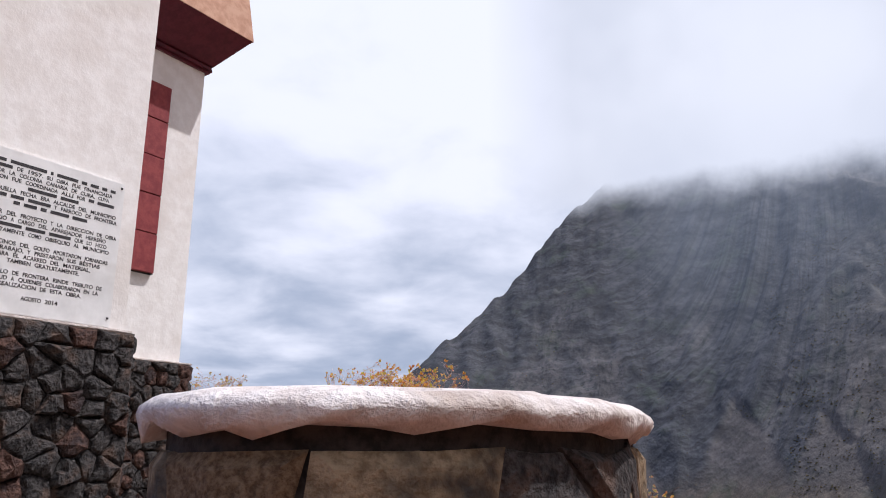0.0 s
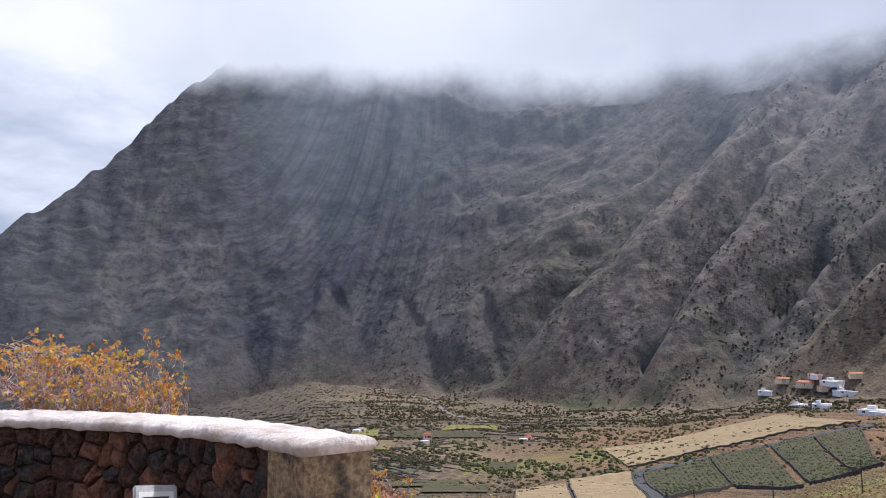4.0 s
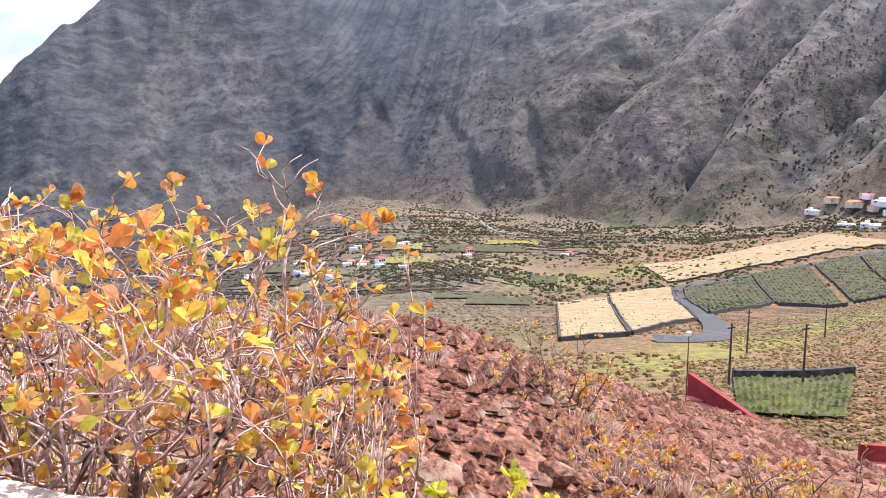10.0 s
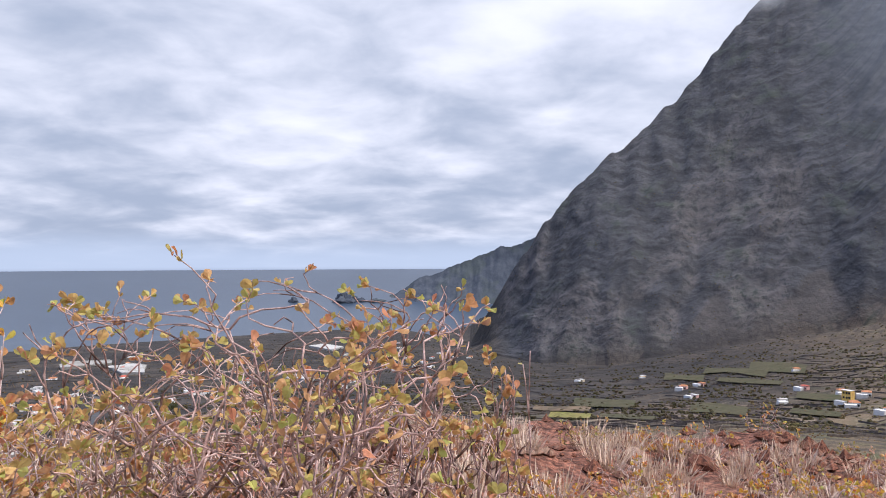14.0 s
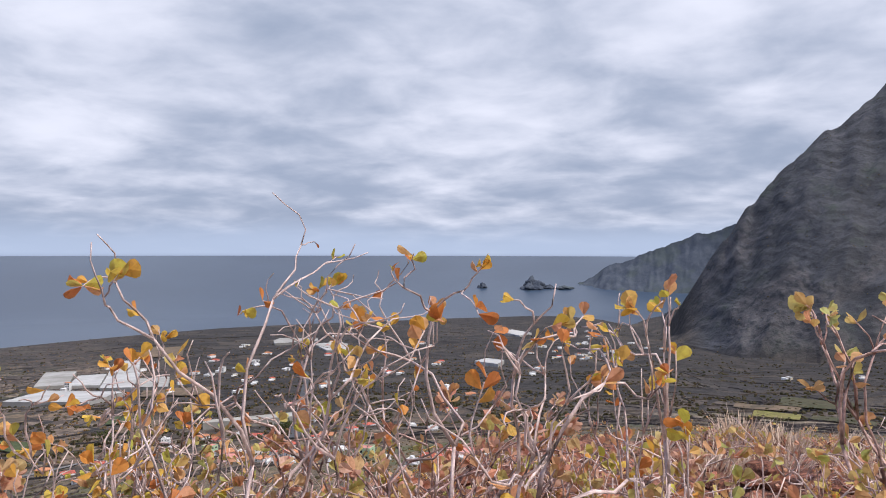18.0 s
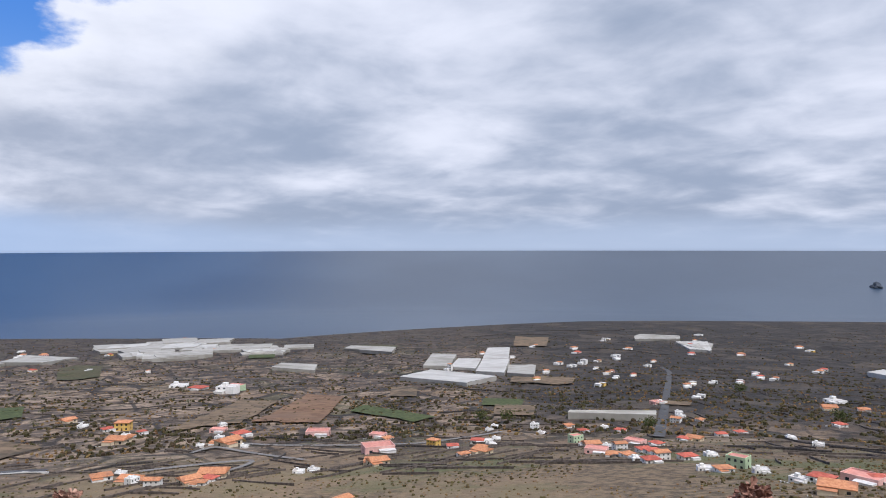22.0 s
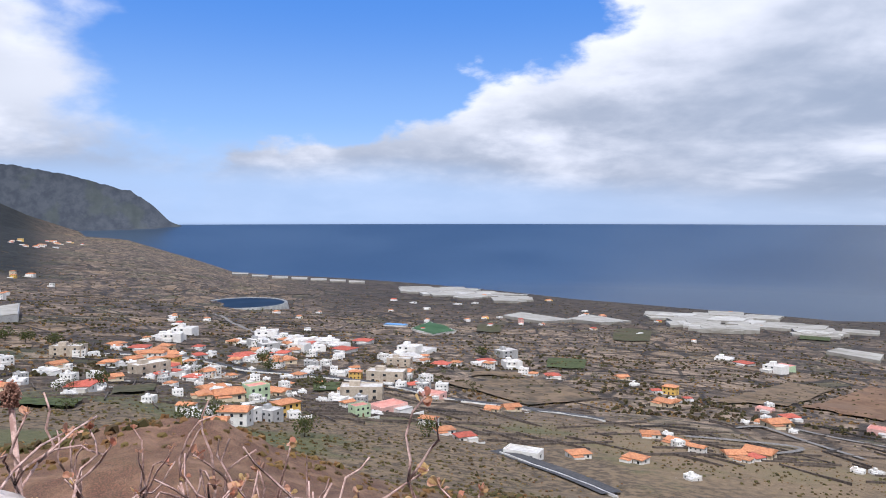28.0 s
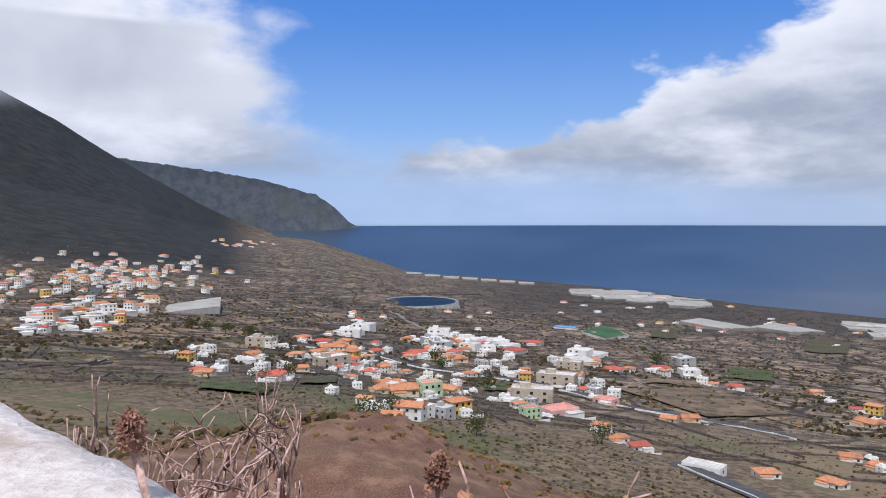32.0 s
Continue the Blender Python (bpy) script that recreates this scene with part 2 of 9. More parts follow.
TOP = [(-180, 2600, 27), (-100, 2000, 29), (-67, 2300, 27), (-45, 2500, 25), (-35, 2550, 24), (-20, 2600, 22.5), (-14.6, 2500, 20.3), (-10.6, 2350, 17.9),
       (-7.84, 2250, 15.06), (-5, 2150, 11.7), (-1.64, 2050, 8.9), (2.65, 1950, 5.4), (5.48, 1900, 1.75), (7.9, 1900, -1.7), (9.2, 1950, -3.9),
       (10.7, 2050, -6.6), (12.5, 2420, -6.6), (15, 2820, -6.3), (17.5, 3060, -6.0), (20, 3150, -6.0), (30.9, 2916, -6.5), (43.6, 2747, -6.9),
       (54.5, 2510, -7.5), (66.8, 2290, -8.2), (77.4, 2430, -7.8), (85, 2600, -7.3), (99.5, 3270, -5.8), (108, 3710, -5.1), (110.8, 4110, -4.6)]
TOP += [(115, 4500, -4.2), (118, 4650, -4.1), (121, 4700, -1.1), (124.3, 4550, 0.1), (130, 4300, 3.3), (135.4, 4000, 6.7), (139, 3900, 8.6), (150, 3900, 12), (180, 3600, 18)]

YAWS = np.concatenate([np.arange(-180, -104, 1.0), np.arange(-104, 143, 0.21), np.arange(143, 180.01, 1.0)])
ROWS = (14, 46, 64, 84, 120, 120)


def curve(points, yaw):
    p = np.array(points, float)
    r = np.exp(np.interp(yaw, p[:, 0], np.log(p[:, 1])))
    z = EYE.z + np.interp(yaw, p[:, 0], p[:, 1] * np.tan(np.radians(p[:, 2])))
    return r, z


def land():
    base = [(np.full_like(YAWS, 2.2), np.full_like(YAWS, 0.35))] + [curve(c, YAWS) for c in (CREST, FOOT, FLOOR, BENCH, RISE, TOP)]
    rs, zs = [], []
    for k, n in enumerate(ROWS):
        for i in range(n):
            f = i / n
            rs.append(base[k][0] ** (1 - f) * base[k + 1][0] ** f)
            fr = (rs[-1] - base[k][0]) / (base[k + 1][0] - base[k][0])
            zs.append(base[k][1] * (1 - fr) + base[k + 1][1] * fr)
    rs.append(base[-1][0]); zs.append(base[-1][1])
    wet = (YAWS > 8.6) & (YAWS < 119.5)
    back_r = np.where(wet, 4900.0, np.minimum(base[-1][0] * 1.08, 4900))
    back_z = np.where(wet, SEA - 60, base[-1][1] - 30)
    rs.append(back_r); zs.append(back_z)
    r, z = np.array(rs), np.array(zs)
    # soften the knees between the curves
    for _ in range(3):
        z[1:-2] = 0.25 * z[:-3] + 0.5 * z[1:-2] + 0.25 * z[2:-1]
    return r, z


R, Z = land()
YW = np.broadcast_to(YAWS, R.shape)
A = np.radians(YW)
X, Y = EYE.x - np.sin(A) * R, EYE.y + np.cos(A) * R


def smooth(v, a, b):
    f = np.clip((v - a) / (b - a), 0, 1)
    return f * f * (3 - 2 * f)


ELEV = np.degrees(np.arctan2(Z - EYE.z, R))
K = np.concatenate([k + np.arange(n) / n for k, n in enumerate(ROWS)] + [[6.0, 7.0]])[:, None]
is_mtn = smooth(K, 3.9, 4.25) * (1 - smooth(K, 5.9, 6.2) * 0) * np.clip(smooth(-YW, -9.5, -7.0) + smooth(YW, 121, 125), 0, 1)
# diagonal spurs in the east, upright buttresses and level beds in the north-east cliff
east = smooth(-YW, 12, 46)
diag = YW * 0.67 + ELEV * 0.74
u = diag * east + (YW + 0.15 * ELEV) * (1 - east)
v = ELEV * (1 - east) + (YW * 0.74 - ELEV * 0.67) * east
wu = u + (2.2 - 1.5 * east) * (fbm(v * 0.25, u * 0.2, 3, 5) - 0.5)
spur = ridged(wu * 0.17, v * 0.022, 3, 11) - 0.5
gully = ridged(wu * 0.50, v * (0.3 - 0.275 * east), 4, 21) - 0.5
fine = fbm(u * (1.3 + 0.9 * east) + 0.5 * (1 - east) * fbm(v, u, 2, 33), v * (1.0 - 0.84 * east), 6, 31, 0.60) - 0.5
beds = fbm(ELEV * 1.3 + 1.2 * fbm(YW * 0.25, ELEV * 0.25, 3, 43), YW * 0.30, 5, 41, 0.6) - 0.5
# scree cones at the foot of the cliff: heading and sight of the apex, sight of the base, half width there
CONE = np.zeros(Z.shape)
for c_yaw, c_top, c_base, c_wide in ((-21.5, 3.4, -4.5, 5.0), (-27.0, 2.4, -4.5, 4.5), (-14.2, -0.4, -5.0, 3.6), (-7.5, -2.4, -6.2, 3.2), (-33.0, 3.0, -5.0, 3.0)):
    down = np.clip((c_top - ELEV) / (c_top - c_base), 0.0, 1.2)
    off = np.abs(YW - c_yaw + 0.9 * (fbm(YW * 0.6, ELEV * 0.8, 3, 47) - 0.5)) / (c_wide * down + 0.05)
    CONE = np.maximum(CONE, smooth(down, 0.0, 0.10) * (1 - smooth(off, 0.70, 1.05)))
WEST = 1 - 0.86 * smooth(YW, 60, 100)
fade = np.clip(1.15 - smooth(K, 5.75, 6.0) * 0.75, 0, 1)
Z += is_mtn * fade * (R / 2000) * WEST * (spur * (54 + 26 * east) + gully * (20 + 84 * east) * smooth(K, 4.0, 4.7) + fine * (19 + 23 * east) + beds * 10 * (1 - 0.7 * east)) * (1 - 0.75 * CONE)
# named spurs and ravines of the eastern flank, as lines of (heading, angle of sight): height, half width
FLANK = [([(-33.0, -6.5), (-34.7, -5.8), (-39, -2.1), (-43.4, 0.6), (-46.2, 4.3), (-49.8, 7.2), (-54, 11.8), (-58, 16)], 40, 1.9),
         ([(-30, -4), (-34.1, -3.5), (-37.3, 0.6), (-40.6, 4.5), (-45.1, 8.6), (-50, 13)], -26, 1.5),
         ([(-42.5, -5.8), (-44.9, -2.5), (-46.9, 0.2), (-48.9, 2.7), (-53, 7)], -24, 0.9),
         ([(-46, -4.3), (-48.9, 0.6), (-52.2, 4.8), (-56, 9), (-59.9, 12.3), (-64, 16)], 30, 1.5),
         ([(-50.4, -4.9), (-51.5, -1.1), (-54.2, 2.3), (-57, 6.0)], -26, 0.9),
         ([(-52.0, -4.6), (-54.8, -1.9), (-57.6, 1.0), (-59.8, 4.0), (-62.2, 7.2), (-65.9, 11), (-70, 15)], -44, 1.5),
         ([(-53.5, -4.4), (-58.9, -0.9), (-64.1, 1.7), (-69.3, 5.7), (-74.8, 8.4), (-80.5, 10.9), (-85, 14)], 46, 1.9),
         ([(-66, -3.8), (-67.8, -0.7), (-69.2, 1.6)], -26, 0.6),
         ([(-72.0, -2.2), (-74.9, -0.3), (-78.6, 2.6), (-82.6, 6.4), (-86, 9.4), (-90, 13)], -34, 1.4),
         ([(-62, 12), (-66, 14.5), (-70, 18)], 30, 1.6), ([(-71.2, 1.05), (-73.6, 1.25)], -30, 0.55), ([(-45.2, -2.1), (-45.8, -1.8)], -22, 0.45)]


def away(points):
    d = np.full(YW.shape, 99.0)
    for (ya, ea), (yb, eb) in zip(points, points[1:]):
        ux, uy = yb - ya, eb - ea
        t = np.clip(((YW - ya) * ux + (ELEV - ea) * uy) / (ux * ux + uy * uy), 0, 1)
        d = np.minimum(d, np.hypot(YW - ya - t * ux, ELEV - ea - t * uy))
    return d


WARP = (fbm(YW * 0.9, ELEV * 0.9, 3, 97) - 0.5) * 0.8
# masks: spurs painted as sunlit, ravines painted as shaded
LIT_SPUR, RAVINE = np.zeros(Z.shape), np.zeros(Z.shape)
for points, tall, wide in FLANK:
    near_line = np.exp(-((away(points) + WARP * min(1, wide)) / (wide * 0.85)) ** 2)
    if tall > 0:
        LIT_SPUR = np.maximum(LIT_SPUR, near_line * (1.0 if tall > 44 else 0.35))
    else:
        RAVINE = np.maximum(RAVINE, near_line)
    Z += is_mtn * (R / 1300) * tall * 1.7 * np.exp(-((away(points) + WARP * min(1, wide)) / wide) ** 2)
# the dry village hill, and the spurs painted paler as if sunlit
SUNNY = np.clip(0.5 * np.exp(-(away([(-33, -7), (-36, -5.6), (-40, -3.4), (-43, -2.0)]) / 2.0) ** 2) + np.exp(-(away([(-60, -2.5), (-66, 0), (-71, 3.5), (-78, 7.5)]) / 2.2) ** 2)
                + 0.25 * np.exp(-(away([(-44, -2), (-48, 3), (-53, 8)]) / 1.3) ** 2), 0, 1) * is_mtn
HILL = smooth(-YW, 54, 58) * smooth(-YW - 1.9 * ELEV, 58, 64) * (1 - smooth(ELEV, 6, 9))
Z += smooth(K, 5.5, 6.0) * is_mtn * (fbm(YW * 0.8, YW * 0 + 3, 4, 51) - 0.5) * 40 * WEST
# rolling ground and dry-stone terraces on the plain and hill flanks
mid = smooth(K, 1.6, 2.2) * (1 - smooth(K, 4.6, 4.95) * smooth(YW, 11, 13)) * (1 - is_mtn)
Z += mid * (fbm(X / 90, Y / 90, 4, 61) - 0.5) * np.clip(R / 90, 0, 11)
terr = smooth(K, 2.2, 2.8) * (1 - smooth(K, 4.3, 4.9))
step = np.clip(R / 260, 0.6, 5.0)
q = Z / step
stair = (np.floor(q) + smooth(q - np.floor(q), 0.0, 0.28)) * step
patch = smooth(fbm(X / 160, Y / 160, 3, 71), 0.46, 0.6)
ledge = np.clip(terr * patch * (1 - is_mtn) + HILL * smooth(K, 3.2, 4.0) * smooth(fbm(X / 120, Y / 120, 3, 73), 0.40, 0.52), 0, 1)
RISER = ledge * smooth(q - np.floor(q), 0.0, 0.05) * (1 - smooth(q - np.floor(q), 0.2, 0.3))
Z += ledge * (stair - Z) * 0.85
# cinder knoll west of the viewpoint
KN = EYE + heading(113.5) * 74
Z += 6.2 * np.exp(-(((X - KN.x) ** 2 + (Y - KN.y) ** 2) / 15.0**2)) * smooth(R, 30, 60)
# lumpy cinder near by
near = (1 - smooth(K, 1.7, 2.1))
Z += near * smooth(R, 4.6, 6.5) * ((fbm(X / 1.3, Y / 1.3, 4, 81) - 0.5) * 0.42 + (fbm(X / 0.22, Y / 0.22, 3, 85) - 0.5) * 0.11)
Z += smooth(K, 1.0, 1.4) * near * (fbm(X / 9, Y / 9, 4, 88) - 0.5) * np.clip(R / 12, 0, 4.5)
# the plaza and the apartment building stand on cut ground
EX, EY = X - 0.78, Y - 3.5
ER, EYAW = np.hypot(EX, EY), np.degrees(np.arctan2(-EX, EY))
cut = smooth(-EYAW, 82, 86) * smooth(ER, 35, 40) * (1 - smooth(ER, 88, 96)) * (1 - smooth(-EYAW, 118, 126))
Z = np.where(cut > 0, Z * (1 - cut) + cut * np.minimum(Z, -20.3 - 2.2 * smooth(ER, 68, 78)), Z)
# terrace round the tower is level
LEVEL = (np.hypot(X + 3.2, Y - 3.1) < 4.7)
Z = np.where(LEVEL, np.minimum(Z, -0.05), Z)


# benches cut for the street and its houses
STREET_LINE = [(510, 232, -59), (400, 167.5, -53.4), (301.5, 113.4, -45.1), (233.5, 79.2, -37.8), (181, 54, -30.3), (147.5, 32.3, -26.2), (128.5, 18.9, -23.2), (111, 4.2, -20.5)]
near_d, near_z = np.full(Z.shape, 999.0), np.zeros(Z.shape)
for (xa, ya, za), (xb, yb, zb) in zip(STREET_LINE, STREET_LINE[1:]):
    t = np.clip(((X - xa) * (xb - xa) + (Y - ya) * (yb - ya)) / ((xb - xa) ** 2 + (yb - ya) ** 2), 0, 1)
    d = np.hypot(X - xa - t * (xb - xa), Y - ya - t * (yb - ya))
    near_z = np.where(d < near_d, za + t * (zb - za), near_z)
    near_d = np.minimum(d, near_d)
bench = 1 - smooth(near_d, 14.5, 18.5)
Z = Z * (1 - bench) + bench * np.minimum(Z, near_z - 0.2)
GRASSY = np.clip(np.exp(-(away([(-40, -17.0), (-46, -15.6), (-52, -13.6), (-58, -11.4), (-63, -9.4), (-67, -7.6)]) / 1.15) ** 2)
                 + 0.9 * np.exp(-(away([(-32, -10.9), (-37, -10.2), (-42, -9.4)]) / 0.55) ** 2)
                 + 0.8 * np.exp(-(away([(-70, -3.8), (-73, -2.6), (-76, -2.0)]) / 0.6) ** 2)
                 + 0.9 * np.exp(-(away([(-87, 7.2), (-91, 7.8), (-96, 8.0)]) / 0.9) ** 2)
                 + 0.6 * np.exp(-(away([(-82, 1.0), (-87, 2.2), (-92, 2.4)]) / 0.5) ** 2), 0, 1) * smooth(R, 55, 75)

RT, ZT = np.ascontiguousarray(R.T), np.ascontiguousarray(Z.T)


def ground(x, y):
    """Height of the land at a place."""
    dx, dy = x - EYE.x, y - EYE.y
    rr, yw = math.hypot(dx, dy), math.degrees(math.atan2(-dx, dy))
    c = int(np.clip(np.searchsorted(YAWS, yw) - 1, 0, len(YAWS) - 2))
    fc = min(max((yw - YAWS[c]) / (YAWS[c + 1] - YAWS[c]), 0), 1)
    z2 = []
    for i in (0, 1):
        k = min(max(int(np.searchsorted(RT[c + i], rr)), 1), len(R) - 1)
        r0, r1 = RT[c + i][k - 1], RT[c + i][k]
        f = min(max((rr - r0) / (r1 - r0), 0), 1)
        z2.append(ZT[c + i][k - 1] * (1 - f) + ZT[c + i][k] * f)
    return float(z2[0] * (1 - fc) + z2[1] * fc)


VIEW_EAST, VIEW_WEST = Vector((0.78, 3.5, 1.82)), Vector((-6.4, 5.6, 1.82))


def sight(yaw, elev, rmin=150.0, rmax=4700.0):
    """The place on the land that is seen from the terrace under a heading and an angle of sight."""
    eye = VIEW_EAST if yaw < -30 else VIEW_WEST if yaw > 30 else EYE
    h, t = heading(yaw), math.tan(radians(elev))
    r, last = rmin, rmin
    best, best_gap = rmin, 1e9
    while r < rmax:
        p = eye + h * r
        gap = eye.z + r * t - ground(p.x, p.y)
        if gap <= 0:
            lo, hi = last, r
            for _ in range(6):
                m = (lo + hi) / 2
                p = eye + h * m
                lo, hi = (lo, m) if eye.z + m * t <= ground(p.x, p.y) else (m, hi)
            best = hi
            break
        if gap / r < best_gap:
            best, best_gap = r, gap / r
        last, r = r, r * 1.025
    p = eye + h * best
    return Vector((p.x, p.y, ground(p.x, p.y)))


def sheet(name, x, y, z, mat, closed=False):
    rows, cols = z.shape
    me = bpy.data.meshes.new(name)
    idx = np.arange(rows * cols).reshape(rows, cols)
    quads = np.stack([idx[:-1, :-1], idx[1:, :-1], idx[1:, 1:], idx[:-1, 1:]], -1).reshape(-1, 4)[:, ::-1]
    me.vertices.add(rows * cols)
    me.vertices.foreach_set("co", np.stack([x, y, z], -1).astype(np.float32).ravel())
    me.loops.add(quads.size)
    me.polygons.add(len(quads))
    me.loops.foreach_set("vertex_index", quads.ravel().astype(np.int32))
    me.polygons.foreach_set("loop_start", np.arange(0, quads.size, 4, dtype=np.int32))
    me.polygons.foreach_set("use_smooth", np.ones(len(quads), bool))
    me.update(calc_edges=True)
    me.materials.append(mat)
    return new(name, me)


def attribute(ob, name, values):
    at = ob.data.attributes.new(name, "FLOAT", "POINT")
    at.data.foreach_set("value", np.asarray(values, np.float32).ravel())


# ---- land material: cinder, dry scrub, fields, basalt cliff ----
def land_material():
    m, n = material("land", 0.95)

    def att(name):
        return n.add("ShaderNodeAttribute", None, attribute_name=name).outputs["Fac"]

    pos = n.pos
    g_fine = n.noise(pos, 9.0, 6.0, 0.7)
    g_mid = n.noise(pos, 0.35, 6.0, 0.65)
    g_big = n.noise(pos, 0.018, 6.0, 0.62)
    g_far = n.noise(pos, 0.0042, 7.0, 0.62)
    clod = n.add("ShaderNodeTexVoronoi", {"Vector": pos, "Scale": 17.0, "Randomness": 1.0}).outputs["Distance"]
    cinder = n.mix(n.ramp(g_fine, 0.36, 0.64), (0.062, 0.026, 0.018), (0.40, 0.17, 0.108))
    cinder = n.mix(n.math("MULTIPLY", n.ramp(clod, 0.34, 0.66), 0.45), cinder, (0.022, 0.010, 0.009))
    cinder = n.mix(n.math("MULTIPLY", n.ramp(g_mid, 0.50, 0.68), 0.6), cinder, (0.37, 0.19, 0.128))
    scrub = n.mix(n.ramp(g_mid, 0.38, 0.62), (0.075, 0.058, 0.04), (0.20, 0.145, 0.09))
    scrub = n.mix(n.math("MULTIPLY", n.ramp(g_big, 0.50, 0.62), 0.8), scrub, (0.085, 0.095, 0.04))
    scrub = n.mix(n.math("MULTIPLY", n.ramp(g_far, 0.52, 0.62), 0.6), scrub, (0.23, 0.165, 0.10))
    plain = n.mix(n.ramp(g_big, 0.36, 0.62), (0.058, 0.044, 0.035), (0.165, 0.120, 0.086))
    plain = n.mix(n.math("MULTIPLY", n.ramp(g_far, 0.5, 0.64), 0.7), plain, (0.15, 0.108, 0.07))
    plain = n.mix(n.math("MULTIPLY", n.ramp(n.noise(pos, 0.011, 5.0, 0.7), 0.56, 0.64), 0.75), plain, (0.05, 0.06, 0.032))
    rock = n.mix(n.ramp(g_big, 0.34, 0.66), (0.036, 0.038, 0.044), (0.076, 0.076, 0.083))
    field = n.add("ShaderNodeTexVoronoi", {"Vector": n.vmath("MULTIPLY", pos, (1.0, 1.5, 0.0)), "Scale": 0.013, "Randomness": 0.9})
    seam = n.add("ShaderNodeTexVoronoi", {"Vector": n.vmath("MULTIPLY", pos, (1.0, 1.5, 0.0)), "Scale": 0.013, "Randomness": 0.9}, feature="DISTANCE_TO_EDGE").outputs[0]
    small = n.add("ShaderNodeTexVoronoi", {"Vector": n.vmath("MULTIPLY", pos, (1.6, 1.0, 0.0)), "Scale": 0.031, "Randomness": 1.0}, feature="DISTANCE_TO_EDGE").outputs[0]
    tint = n.add("ShaderNodeSeparateColor", {0: field.outputs["Color"]}).outputs
    plain = n.mix(n.math("MULTIPLY", n.ramp(tint[0], 0.68, 0.76), 0.7), plain, (0.21, 0.145, 0.092))
    plain = n.mix(n.math("MULTIPLY", n.ramp(tint[1], 0.76, 0.82), 0.6), plain, (0.058, 0.066, 0.03))
    plain = n.mix(n.math("MULTIPLY", n.ramp(tint[2], 0.6, 0.9), 0.5), plain, (0.036, 0.028, 0.026))
    plain = n.mix(n.math("MULTIPLY", n.ramp(n.noise(pos, 0.07, 7.0, 0.75), 0.50, 0.62), 0.75), plain, (0.020, 0.018, 0.015))
    plain = n.mix(n.math("MULTIPLY", n.ramp(n.noise(pos, 0.05, 7.0, 0.78), 0.49, 0.60), 0.75), plain, (0.31, 0.235, 0.17))
    # dark lava ground, with the cloud shadow over the plain put into its colour
    shaded_lava = n.mix(n.ramp(n.noise(pos, 0.03, 7.0, 0.75), 0.36, 0.64), (0.016, 0.0145, 0.0145), (0.052, 0.044, 0.038))
    shaded_lava = n.mix(n.math("MULTIPLY", n.ramp(tint[1], 0.70, 0.80), 0.6), shaded_lava, (0.085, 0.068, 0.052))
    # tan fields, painted paler for the sunlit part of the plain
    sunlit_tan = n.mix(n.ramp(n.noise(pos, 0.05, 7.0, 0.75), 0.36, 0.64), (0.075, 0.055, 0.040), (0.36, 0.27, 0.19))
    plain = n.mix(att("sunlit_tan"), plain, sunlit_tan)
    plain = n.mix(att("lava"), plain, shaded_lava)
    plain = n.mix(n.math("MULTIPLY", n.ramp(seam, 0.045, 0.02), 0.85), plain, (0.020, 0.018, 0.018))
    plain = n.mix(n.math("MULTIPLY", n.ramp(small, 0.06, 0.02), 0.6), plain, (0.024, 0.021, 0.02))
    rock = n.mix(n.math("MULTIPLY", n.ramp(n.noise(pos, 0.009, 7.0, 0.7), 0.52, 0.66), 0.75), rock, (0.045, 0.056, 0.044))
    scree = n.mix(n.ramp(g_big, 0.35, 0.65), (0.085, 0.076, 0.074), (0.155, 0.138, 0.13))
    lay = n.add("ShaderNodeCombineXYZ", {0: att("across"), 1: att("along"), 2: 0.0}).outputs[0]
    vein = n.noise(lay, 2.2, 8.0, 0.66)
    bed = n.noise(n.vmath("MULTIPLY", lay, (0.22, 2.4, 0.0)), 1.0, 7.0, 0.62)
    rock = n.mix(n.math("MULTIPLY", n.ramp(bed, 0.52, 0.40), 0.55), rock, (0.026, 0.027, 0.030))
    rock = n.mix(n.math("MULTIPLY", n.ramp(vein, 0.54, 0.72), 0.10), rock, (0.14, 0.13, 0.125))
    rock = n.mix(n.math("MULTIPLY", n.ramp(vein, 0.48, 0.34), 0.5), rock, (0.028, 0.032, 0.030))
    rock = n.mix(n.math("MULTIPLY", att("scree"), n.ramp(vein, 0.36, 0.56)), rock, scree)
    talus = n.mix(n.ramp(n.noise(pos, 0.012, 7.0, 0.7), 0.36, 0.64), (0.060, 0.055, 0.054), (0.118, 0.105, 0.098))
    rock = n.mix(att("cone"), rock, talus)
    flank = n.mix(n.ramp(n.noise(pos, 0.03, 7.0, 0.7), 0.36, 0.64), (0.058, 0.052, 0.044), (0.150, 0.126, 0.104))
    flank = n.mix(n.math("MULTIPLY", n.ramp(n.noise(pos, 0.007, 5.0, 0.65), 0.48, 0.60), 0.35), flank, (0.062, 0.066, 0.044))
    # pale soil of the spurs, with the sunlight on them put into the colour
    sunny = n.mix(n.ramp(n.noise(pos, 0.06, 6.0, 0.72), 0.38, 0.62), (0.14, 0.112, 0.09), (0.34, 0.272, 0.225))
    # darkens the western slope for the cloud shadow lying on it
    west_shade = n.mix(n.ramp(n.noise(pos, 0.02, 7.0, 0.7), 0.36, 0.64), (0.009, 0.011, 0.011), (0.026, 0.027, 0.025))
    rock = n.mix(att("west_shade"), rock, west_shade)
    rock = n.mix(att("flank"), rock, flank)
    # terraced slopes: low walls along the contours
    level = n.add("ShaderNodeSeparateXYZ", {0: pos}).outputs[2]
